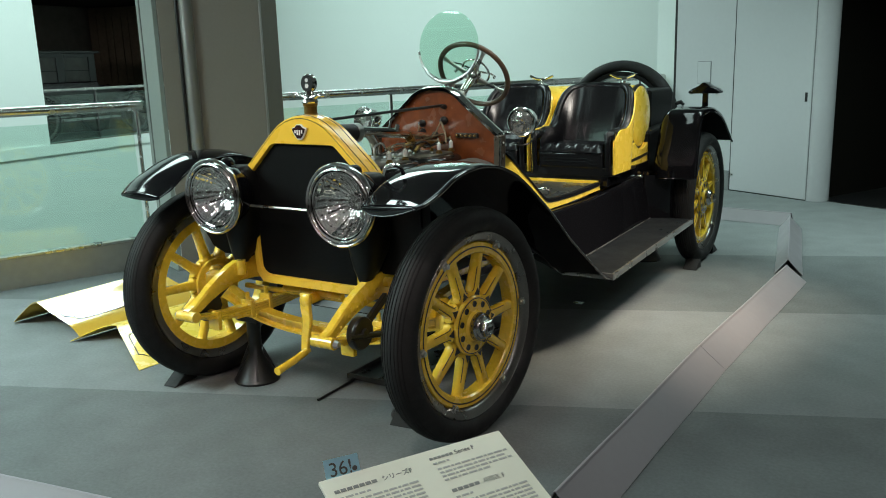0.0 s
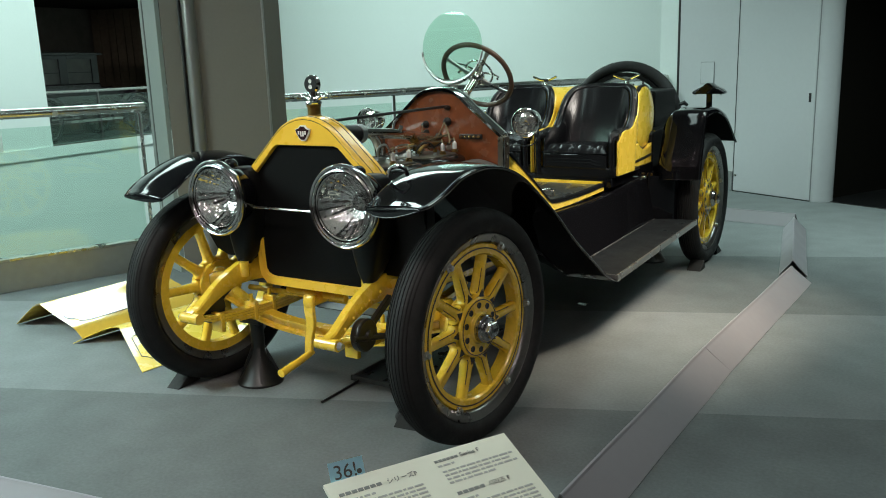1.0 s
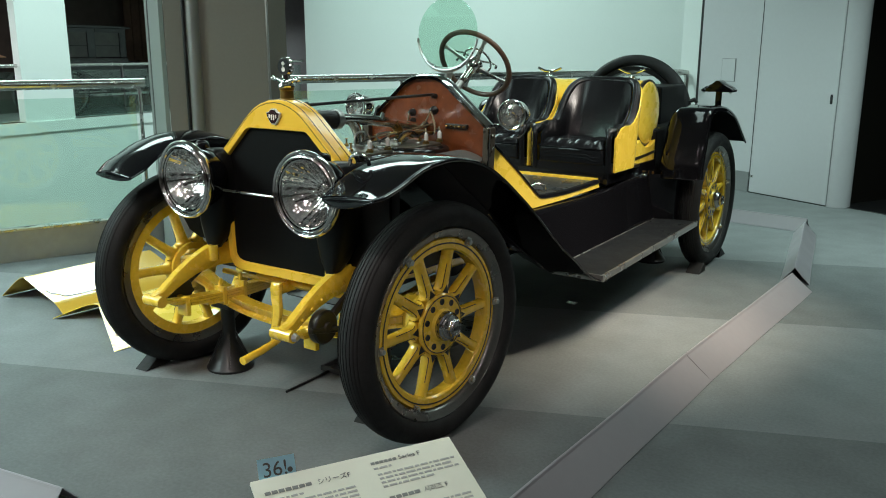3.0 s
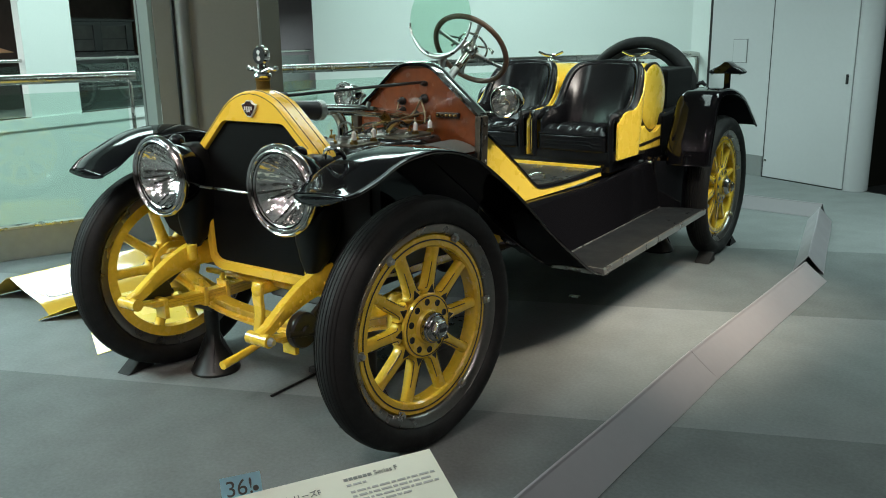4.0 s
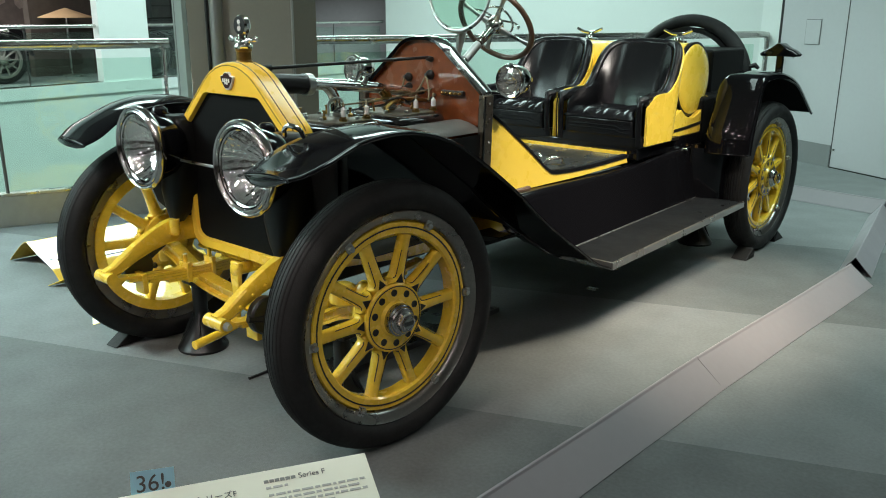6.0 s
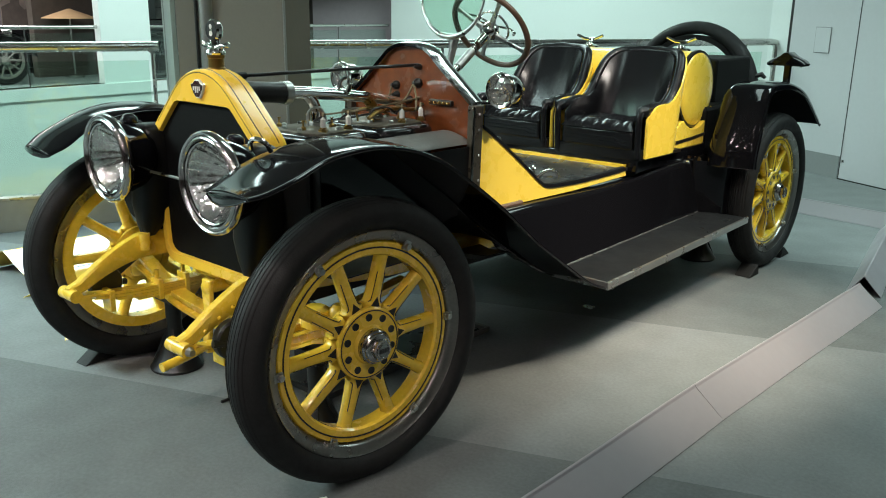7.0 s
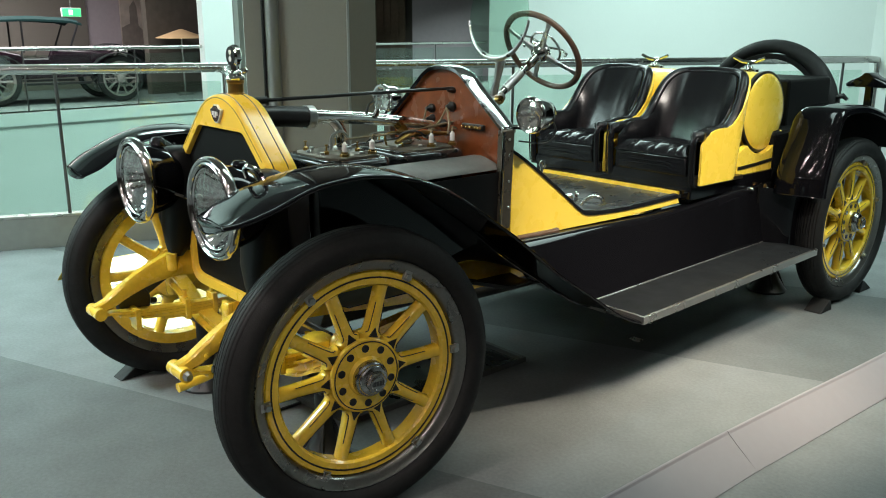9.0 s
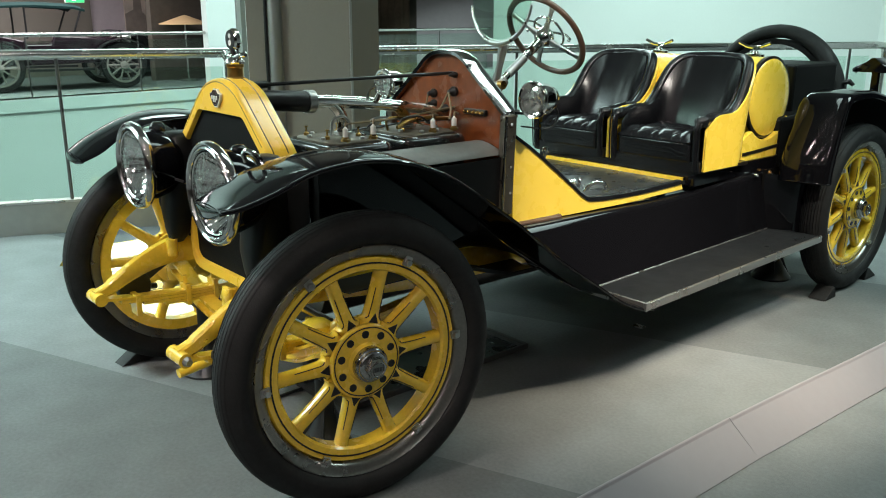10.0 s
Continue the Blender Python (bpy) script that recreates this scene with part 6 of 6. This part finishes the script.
low = wc + Vector((0, 0.02, -0.195))
clamp = C0.lerp(C1, (1.50 - C0.y) / (C1.y - C0.y))
Shape().tube([low, low.lerp(clamp, 0.5), clamp + Vector((0, 0, 0.03))], [0.024, 0.015, 0.02], 12).put("fork_stem", STEEL, scr)
Shape().tube([clamp + Vector((-0.05, 0, 0.01)), clamp + Vector((0.05, 0, 0.01))], 0.02, 12).put("clamp_bolt", BRASS, scr)
Shape().tube([clamp - axis * 0.04, clamp + axis * 0.05], 0.034, 16).put("clamp", STEEL, scr)
# ---- things on the floor round the car ----


def barrier(points, label):
    """A folded white sheet standing like a low tent along the exhibit's edge, its visitors' side the wider; a rounded fold on top."""
    (ax, ay), (bx, by), wide, narrow, h = points
    a, b = Vector((ax, ay, 0)), Vector((bx, by, 0))
    d = (b - a).normalized()
    n = Vector((-d.y, d.x, 0))
    fold = [(-wide, 0.003), (-wide * 0.5, h * 0.505), (-0.010, h - 0.0085), (-0.005, h - 0.0015), (0.0, h), (0.004, h - 0.002), (0.007, h - 0.009), (narrow * 0.5, h * 0.5), (narrow, 0.003)]
    rows = [[a + d * s * (b - a).length + n * (o + 0.0015 * math.sin(9 * s + o * 20)) + Vector((0, 0, z)) for o, z in fold] for s in (0, 0.125, 0.25, 0.375, 0.5, 0.625, 0.75, 0.875, 1)]
    ob = new("floor_barrier")
    ob.location = (a + b) / 2
    shift = -ob.location
    for name, lo, hi in (("visitor_face", 0, 3), ("fold", 2, 7), ("exhibit_face", 6, 9)):
        Shape().sheet([[p + shift for p in r[lo:hi]] for r in rows], 0.003).put(name, BOARD, ob, smooth=35)
    return tagged(ob, label, "barrier", "folded barriers round the exhibit")


barrier(((1.238, -0.40), (1.268, 1.105), 0.122, 0.060, 0.100), "pale mauve-grey folded sheet barrier on the carpet")
barrier(((1.2675, 1.108), (1.345, 2.80), 0.1215, 0.060, 0.0992), "pale mauve-grey folded sheet barrier with a scuffed end")
barrier(((1.330, 2.93), (1.085, 4.44), 0.090, 0.075, 0.100), "pale mauve-grey folded sheet barrier turning behind the car")
barrier(((1.070, 4.60), (-0.9, 4.86), 0.080, 0.080, 0.100), "pale mauve-grey folded sheet barrier behind the car")
barrier(((-1.6, -1.35), (0.10, -1.072), 0.085, 0.085, 0.095), "pale mauve-grey folded sheet barrier before the car")

# description panel on a low stand
TL, TR = Vector((0.806, -0.968, 0.290)), Vector((1.077, -0.449, 0.284))
u = (TR - TL).normalized()
out = Vector((u.y, -u.x, 0))
v = (out * 0.93 + Vector((0, 0, -0.37))).normalized()
nrm = u.cross(v).normalized()
if nrm.z < 0:
    nrm = -nrm
PANEL = Matrix((u, -v, nrm)).transposed().to_4x4()
PANEL.translation = TL
LENGTH, DEPTH = (TR - TL).length, 0.40
sign = thing("description_panel", PANEL, "cream description panel with printed text on a low steel stand", "sign")
Shape().box((0, -DEPTH, -0.012), (LENGTH, 0, 0)).put("panel", SIGN_WHITE, sign, smooth=0, bevel=0.002)
inv = PANEL.inverted()
for x in (0.15, LENGTH - 0.15):
    top = PANEL @ Vector((x, -0.22, -0.012))
    Shape().tube([inv @ top, inv @ Vector((top.x, top.y, 0.008))], 0.014, 12).put("leg", STEEL, sign)
    Shape().lathe([(0.09, 0), (0.09, 0.006), (0.02, 0.010)], inv @ Matrix.Translation((top.x, top.y, 0.0)), 28).put("foot_plate", STEEL, sign)


def words(text, x, y, size, mat, parent, name="text", m=None, shear=0.0):
    c = bpy.data.curves.new(name, "FONT")
    c.body, c.size, c.extrude, c.shear = text, size, 0.0003, shear
    ob = new(name, c)
    c.materials.append(mat)
    ob.parent = parent
    ob.matrix_basis = (m or Matrix.Identity(4)) @ Matrix.Translation((x, y, 0.0012))
    return ob


def bars(rows, parent):
    for x0, x1, y, h in rows:
        k, x = 0, x0
        while x < x1 - 0.004:
            w = min(x1 - x, (0.012, 0.022, 0.008, 0.017, 0.027)[k % 5])
            Shape().box((x, y, 0.0002), (x + w, y + h, 0.0012)).put("text_bar", INK_GREY, parent, smooth=0)
            x, k = x + w + 0.005, k + 1


def big_bars(x0, n, y, h, w, parent):
    for k in range(n):
        x = x0 + k * w * 1.3
        Shape().box((x, y + h * 0.12, 0.0002), (x + w * 1.08, y + h * 0.78, 0.0012)).put("title_bar", INK_MID, parent, smooth=0)


big_bars(0.025, 7, -0.058, 0.016, 0.014, sign)
words("\u30b7\u30ea\u30fc\u30baF", 0.165, -0.058, 0.021, INK, sign)
bars([(0.03, 0.12, -0.078, 0.006)] + [(0.04, 0.26, -0.096 - 0.014 * k, 0.006) for k in range(8)], sign)
big_bars(0.325, 6, -0.040, 0.013, 0.010, sign)
words("Series F", 0.408, -0.040, 0.021, INK, sign)
bars([(0.327, 0.385, -0.056, 0.006)] + [(0.330, 0.330 + w, -0.078 - 0.014 * k, 0.006) for k, w in enumerate((0.235, 0.225, 0.24, 0.15))], sign)
big_bars(0.330, 5, -0.165, 0.016, 0.014, sign)
words("\uc2dc\ub9ac\uc988 F", 0.430, -0.165, 0.021, INK, sign)
bars([(0.33, 0.39, -0.185, 0.006)] + [(0.335, 0.56, -0.205 - 0.014 * k, 0.006) for k in range(6)], sign)

# blue number card standing on the panel's edge
a, b = Vector((0.785, -0.945, 0.300)), Vector((0.851, -0.856, 0.300))
cu = (b - a).normalized()
CARD = Matrix((cu, Vector((0, 0, 1)).lerp(-out, 0.35).normalized(), out.lerp(Vector((0, 0, 1)), 0.35).normalized())).transposed().to_4x4()
cz = cu.cross(CARD.col[1].to_3d()).normalized()
CARD = Matrix((cu, CARD.col[1].to_3d(), cz)).transposed().to_4x4()
CARD.translation = Vector((0.811, -0.940, 0.276))
card = thing("number_card", CARD, "light blue card with a large number, propped on the panel", "card")
Shape().box((0, 0, -0.002), (0.098, 0.058, 0)).put("card", SIGN_BLUE, card, smooth=0)
words("36!", 0.010, 0.010, 0.054, INK, card)
Shape().lathe([(0.007, 0.0002), (0.007, 0.0014), (0, 0.0014)], Matrix.Translation((0.083, 0.020, 0)), 16).put("dot", INK, card)

# bonnet panels laid beside the car
hood = Shape()
PROFILE = smooth_path([(-2.316, 0.006), (-2.235, 0.062), (-2.15, 0.118), (-2.085, 0.152), (-2.05, 0.150), (-1.95, 0.112), (-1.86, 0.085), (-1.78, 0.058), (-1.735, 0.028), (-1.705, 0.004)], 4)
hood.sheet([[(p.x + 0.03 * k, 0.045 + 0.80 * k, p.y) for k in (0, 0.3, 0.6, 1.0)] for p in PROFILE], 0.003)
hood_panel = tagged(hood.put("bonnet_panel", GLARE_YELLOW, smooth=25), "yellow bonnet top laid on the carpet, black-lined", "car part", "bonnet panels beside the car")
edge_line = smooth_path([(-1.905, 0.075, 0.103), (-1.86, 0.080, 0.0895), (-1.845, 0.115, 0.0855), (-1.805, 0.14, 0.0725), (-1.793, 0.40, 0.071), (-1.785, 0.80, 0.071)], 4)
Shape().tube(edge_line, 0.0022, 6).put("pinstripe", LINE_BLACK, hood_panel)
side_panel = Shape()
SP = smooth_path([(-1.70, -0.02, 0.006), (-1.62, 0.02, 0.045), (-1.53, 0.075, 0.085), (-1.45, 0.085, 0.098)], 4)
rows = [[(p[0] + 0.05 * k, p[1] + 0.62 * k, p[2] + 0.0 * k) for k in (0, 0.5, 1.0)] for p in SP]
rows += [[(-1.45 + 0.44 * t + 0.05 * k, 0.085 - 0.22 * t + 0.62 * k + 0.06 * t * k, 0.098 - 0.094 * t) for k in (0, 0.5, 1.0)] for t in (0.06, 0.25, 0.5, 0.75, 1.0)]
side_panel.sheet(rows, 0.003)
sp = tagged(side_panel.put("bonnet_panel", YELLOW, smooth=25), "yellow bonnet side with a notched edge, leaning on the carpet", "car part", "bonnet panels beside the car")
def on_slope(t, k):
    """A point of the leaning side panel, t down the slope and k along it."""
    return Vector((-1.45 + 0.44 * t + 0.05 * k, 0.085 - 0.22 * t + 0.62 * k + 0.06 * t * k, 0.0995 - 0.094 * t))


Shape().tube([on_slope(t, k) for t, k in ((0.22, 0.5), (0.22, 0.13), (0.27, 0.09), (0.30, 0.055), (0.72, 0.055), (0.76, 0.09), (0.82, 0.12), (0.82, 0.5))], 0.0022, 6).put("pinstripe", LINE_BLACK, sp)

# axle stand, chocks, drip tray


def axle_stand(x, y, h, label):
    t = thing("axle_stand", pose(x, y, 0), label, "axle stand", "axle stands under the car")
    Shape().lathe([(0.102, 0.0), (0.104, 0.010), (0.097, 0.018), (0.062, 0.070), (0.036, 0.118), (0.029, 0.140), (0.031, h - 0.05), (0.031, h - 0.04)], None, 36).put("base", SATIN_BLACK, t, "black cast conical base", smooth=40)
    for k in range(4):
        r = Matrix.Rotation(radians(45 + 90 * k), 4, "Z")
        Shape().prism([(0.030, 0.165), (0.098, 0.014), (0.045, 0.012)], "y", -0.005, 0.005, r).put("fin", SATIN_BLACK, t)
    Shape().box((-0.06, -0.045, h - 0.045), (0.06, 0.045, h)).put("saddle", SATIN_BLACK, t, bevel=0.006)
    return t


axle_stand(-0.432, 0.055, 0.325, "black cast axle stand under the front spring")
axle_stand(0.430, 0.06, 0.325, "black cast axle stand behind the front wheel")
axle_stand(0.40, 2.99, 0.375, "black axle stand under the rear axle")


def chock(x, y, turn, label, s=1.0, half=0.055):
    ob = Shape().prism([(-0.075 * s, 0.002), (0.07 * s, 0.002), (0.045 * s, 0.070 * s), (0.02 * s, 0.062 * s)], "x", -half, half).put("wheel_chock", RUBBER, smooth=0, bevel=0.004)
    ob.matrix_world = pose(x, y, 0, 0, 0, turn)
    return tagged(ob, label, "chock", "wheel chocks")


chock(-0.722, -0.135, 6, "black rubber wedge before the front tyre", 1.0, 0.036)
chock(0.455, -0.01, 6, "black rubber wedge under the front tyre", 0.8, 0.072)
chock(0.752, 2.862, 0, "black rubber wedge before the rear tyre", 0.85, 0.045)
chock(0.715, 3.385, 180, "black rubber wedge behind the rear tyre")
tray = thing("drip_tray", pose(0, 0, 0), "shallow steel drip tray under the engine", "tray")
Shape().box((-0.06, 0.25, 0.002), (0.245, 1.19, 0.008)).put("tray_floor", LINOLEUM, tray, smooth=0)
for lo, hi in (((-0.056, 0.244, 0.002), (0.241, 0.256, 0.026)), ((-0.056, 1.184, 0.002), (0.241, 1.206, 0.026)), ((-0.068, 0.244, 0.002), (-0.056, 1.206, 0.026)), ((0.241, 0.244, 0.002), (0.253, 1.206, 0.026))):
    Shape().box(lo, hi).put("tray_rim", TRAY_METAL, tray, smooth=0, bevel=0.002)
# thin black line on the carpet in front of the tray
tagged(Shape().tube([(-0.022, 0.24, 0.008), (-0.018, 0.10, 0.006), (-0.015, -0.02, 0.006)], 0.006, 8).put("cable", SATIN_BLACK), "thin black line lying on the carpet", "cable")
tagged(Shape().box((0.372, 1.775, 0.0), (0.425, 1.815, 0.004)).put("floor_plate", STEEL, bevel=0.001), "small metal plate in the carpet", "plate")

# ---- far gallery: parked veteran cars, parasol, exit sign ----
CAR_DARK = material("dark_maroon_paint", (0.012, 0.004, 0.009), 0.25, coat=0.5)
CAR_BLACK = material("far_black_paint", (0.008, 0.008, 0.009), 0.35, coat=0.15)
HOOD_TEAL = material("teal_canvas", (0.008, 0.026, 0.025), 0.9, spec=0.1, grain=0.1, grain_size=40)
WHEEL_GREY = material("pale_wheel_paint", (0.20, 0.19, 0.17), 0.5)


def veteran(s, out, turn, body, roof, label, wheel_mat=WHEEL_GREY):
    """A distant veteran car: body, bonnet, fenders, roof on posts, spoked wheels."""
    x, y = far(s, out)
    t = thing("veteran_car", pose(x, y, 0, 0, 0, turn), label, "car", "veteran cars in the far gallery")
    Shape().prism([(-1.5, 0.45), (-1.55, 0.95), (-1.1, 1.05), (-0.55, 0.92), (-0.5, 0.85), (-0.1, 0.85), (0.0, 1.05), (0.1, 1.0), (1.1, 0.95), (1.15, 0.5)], "y", -0.55, 0.55).put("body", body, t, smooth=0, bevel=0.03)
    for sy in (-1, 1):
        for cx, ph in ((-1.05, 0), (1.15, 1)):
            p = smooth_path([(cx - 0.55, 0.55), (cx - 0.38, 0.80), (cx, 0.93), (cx + 0.38, 0.80), (cx + 0.55, 0.5)], 4)
            Shape().sheet([[(q.x, sy * 0.58, q.y), (q.x, sy * 0.80, q.y)] for q in p], 0.012).put("fender", CAR_BLACK, t)
            w = Shape().lathe([(0.34, -0.04), (0.42, -0.045), (0.44, 0), (0.42, 0.045), (0.34, 0.04)], aim((cx, sy * 0.69, 0.44), (0, sy, 0)), 32, closed=True).put("wheel", RUBBER, t)
            Shape().lathe([(0.30, -0.03), (0.34, -0.03), (0.34, 0.03), (0.30, 0.03)], aim((cx, sy * 0.69, 0.44), (0, sy, 0)), 32, closed=True).put("rim", wheel_mat, w)
            for k in range(10):
                a = math.pi * 2 * k / 10
                Shape().tube([(cx, sy * 0.70, 0.44), (cx + 0.31 * math.cos(a), sy * 0.70, 0.44 + 0.31 * math.sin(a))], 0.018, 6).put("spoke", wheel_mat, w)
            Shape().lathe([(0.08, -0.06), (0.08, 0.06), (0.04, 0.08)], aim((cx, sy * 0.69, 0.44), (0, sy, 0)), 16).put("hub", wheel_mat, w)
        Shape().box((-0.55, sy * 0.6 - 0.1, 0.36), (0.6, sy * 0.6 + 0.1, 0.40)).put("running_board", CAR_BLACK, t)
    if roof:
        Shape().sheet([[(q, -0.62, z - 0.06), (q, -0.3, z), (q, 0.3, z), (q, 0.62, z - 0.06)] for q, z in ((-1.7, 1.52), (-1.2, 1.58), (-0.3, 1.61), (0.35, 1.58), (0.55, 1.53))], 0.04).put("hood", roof, t, "folding canvas hood")
        for sy in (-0.58, 0.58):
            for a, b in (((-1.5, 1.0), (-1.5, 1.51)), ((-0.5, 0.95), (-0.5, 1.55)), ((0.30, 1.0), (0.5, 1.51))):
                Shape().tube([(a[0], sy, a[1]), (b[0], sy, b[1])], 0.018, 6).put("hood_post", CAR_BLACK, t)
    for sy in (-0.35, 0.35):
        Shape().lathe([(0.06, -0.1), (0.12, 0), (0.12, 0.05), (0.0, 0.06)], aim((1.35, sy, 0.95), (1, 0, 0)), 16).put("headlamp", CHROME, t)
    return t


veteran(-5.6, 4.6, 88, CAR_BLACK, CAR_BLACK, "black closed veteran car in the far gallery")
veteran(-1.42, 4.15, 86.5, CAR_DARK, HOOD_TEAL, "dark maroon veteran tourer with teal hood in the far gallery")


def closed_car(label):
    """A distant closed veteran car: boxed cabin with blinds in its windows, low bonnet, wire-thin running board edge."""
    x, y = far(3.2, 3.2)
    t = thing("closed_car", pose(x, y, 0, 0, 0, 96), label, "car", "veteran cars in the far gallery")
    Shape().prism([(-1.05, 0.50), (-1.05, 1.20), (0.78, 1.20), (0.80, 1.12), (1.75, 1.02), (1.78, 0.50)], "y", -0.58, 0.58).put("body", CAR_DARK, t, "dark maroon lower body", smooth=0, bevel=0.03)
    for a, c in ((-1.05, -0.73), (-0.25, -0.05), (0.58, 0.75)):
        for sy in (-1, 1):
            Shape().box((a, sy * 0.56 - 0.02, 1.19), (c, sy * 0.56 + 0.02, 1.79)).put("pillar", CAR_BLACK, t, bevel=0.006)
    for a, c in ((-0.73, -0.25), (-0.05, 0.58)):
        Shape().box((a, -0.555, 1.20), (c, -0.545, 1.72)).put("window_blind", BLIND, t, "grey window with a drawn blind", smooth=0)
        Shape().box((a, -0.585, 1.70), (c, -0.54, 1.78)).put("window_head", CAR_BLACK, t, smooth=0)
        Shape().box((a, -0.575, 1.42), (c, -0.556, 1.435)).put("window_bar", CAR_BLACK, t, smooth=0)
    Shape().prism([(-1.12, 1.78), (0.84, 1.78), (0.86, 1.80), (0.80, 1.83), (-1.08, 1.85), (-1.14, 1.82)], "y", -0.64, 0.64).put("roof", CAR_BLACK, t, "flat black roof", smooth=0, bevel=0.01)
    for sy in (-1, 1):
        for cx in (-0.80, 1.70):
            w = Shape().lathe([(0.36, -0.04), (0.42, -0.045), (0.44, 0), (0.42, 0.045), (0.36, 0.04)], aim((cx, sy * 0.64, 0.44), (0, sy, 0)), 32, closed=True).put("wheel", RUBBER, t)
            Shape().lathe([(0.335, -0.02), (0.36, -0.02), (0.36, 0.03), (0.335, 0.03)], aim((cx, sy * 0.64, 0.44), (0, sy, 0)), 32, closed=True).put("rim", FAR_RIM, w)
            for k in range(12):
                a = math.pi * 2 * k / 12
                Shape().tube([(cx, sy * 0.64, 0.44), (cx + 0.37 * math.cos(a), sy * 0.64, 0.44 + 0.37 * math.sin(a))], 0.012, 6).put("spoke", CAR_BLACK, w)
            p = smooth_path([(cx - 0.55, 0.55), (cx - 0.38, 0.82), (cx, 0.95), (cx + 0.38, 0.82), (cx + 0.55, 0.5)], 4)
            Shape().sheet([[(q.x, sy * 0.56, q.y), (q.x, sy * 0.76, q.y)] for q in p], 0.012).put("fender", CAR_BLACK, t)
        Shape().box((-0.30, sy * 0.68 - 0.10, 0.40), (1.10, sy * 0.68 + 0.10, 0.44)).put("running_board", STEEL, t, "bright-edged running board")
        Shape().lathe([(0.05, -0.08), (0.10, 0), (0.10, 0.05), (0.0, 0.06)], aim((1.86, sy * 0.36, 1.02), (1, 0, 0)), 16).put("headlamp", CHROME, t)
    return t


FAR_RIM = material("dull_grey_rim", (0.10, 0.10, 0.095), 0.5)
BLIND = material("grey_window_blind", (0.11, 0.11, 0.103), 0.6, grain=0.3, grain_size=7, second_size=3.0)
closed_car("dark closed veteran car with drawn blinds in the far gallery")
DRAPE = material("brown_drape", (0.085, 0.066, 0.045), 0.85, grain=0.2, grain_size=12, second_size=2.5, spec=0.1)
rows = []
for k in range(61):
    u = k / 60
    q = far(5.50 + 0.86 * u, 4.38 - 2.18 * u + 0.045 * math.sin(k * 1.25) + 0.02 * math.sin(k * 0.55))
    rows.append([(q[0], q[1], z) for z in (0.02, 1.0, 2.0, 2.88)])
tagged(Shape().sheet(rows, 0.006).put("drape", DRAPE, smooth=60), "brown drape in vertical folds behind the far cars", "curtain")
veteran(2.1, 6.3, 84, CAR_BLACK, None, "black open veteran car in the far gallery")
px, py = far(1.40, 4.0)
par = thing("parasol", pose(px, py, 0), "beige fabric parasol over a far exhibit", "parasol")
BEIGE = material("beige_canvas", (0.62, 0.42, 0.22), 0.8, grain=0.05, grain_size=30)
Shape().lathe([(0.02, 1.38), (0.25, 1.30), (0.53, 1.20), (0.53, 1.185), (0.02, 1.35)], None, 16).put("canopy", BEIGE, par, smooth=20)
Shape().tube([(0, 0, 0), (0, 0, 1.38)], 0.02, 8).put("pole", STEEL, par)
Shape().lathe([(0.2, 0), (0.2, 0.04), (0.03, 0.05)], None, 20).put("foot", STEEL, par)
ex, ey = far(-0.48, 5.0)
sign2 = thing("exit_sign", pose(ex, ey, 1.70, 0, 0, 96 - 90), "green lit exit sign hanging in the far gallery", "sign")
Shape().box((-0.03, -0.20, -0.09), (0.03, 0.20, 0.09)).put("case", PORCELAIN, sign2, bevel=0.008)
Shape().box((0.03, -0.19, -0.08), (0.036, 0.19, 0.08)).put("lit_face", glow("green_sign_light", (0.04, 0.55, 0.16), 0.9), sign2, "lit green face", smooth=0)
Shape().box((0.036, -0.06, -0.05), (0.039, 0.02, 0.05)).put("pictogram", glow("white_sign_light", (0.8, 1.0, 0.85), 0.8), sign2, smooth=0)
Shape().tube([(0, 0, 0.08), (0, 0, 1.2)], 0.012, 6).put("hanger", STEEL, sign2)
bx, by = far(2.40, 7.35)
pic = thing("wall_picture", pose(bx, by, 1.65, 0, 0, 6), "brown mural panel on the far gallery wall", "picture")
MURAL = material("brown_mural", (0.48, 0.40, 0.34), 0.7, grain=0.4, grain_size=4, second_size=1.2)
Shape().box((-0.02, -0.66, -0.75), (0.03, 0.66, 0.9)).put("mural", MURAL, pic, smooth=0)
Shape().lathe([(0.13, 0.031), (0.13, 0.034), (0.0, 0.034)], Matrix.Translation((0, 0.38, -0.14)) @ Matrix.Rotation(radians(90), 4, "Y"), 32).put("pale_disc", SIGN_WHITE, pic, "pale moon shape")
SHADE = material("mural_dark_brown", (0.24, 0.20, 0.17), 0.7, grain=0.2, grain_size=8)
Shape().prism([(-0.66, -0.75), (0.66, -0.75), (0.66, -0.36), (0.30, -0.30), (0.05, -0.22), (-0.12, -0.30), (-0.22, -0.20), (-0.24, 0.25), (-0.30, 0.40), (-0.42, 0.25), (-0.44, -0.15), (-0.66, -0.25)], "x", 0.031, 0.036).put("silhouette", SHADE, pic, "dark painted skyline", smooth=0)
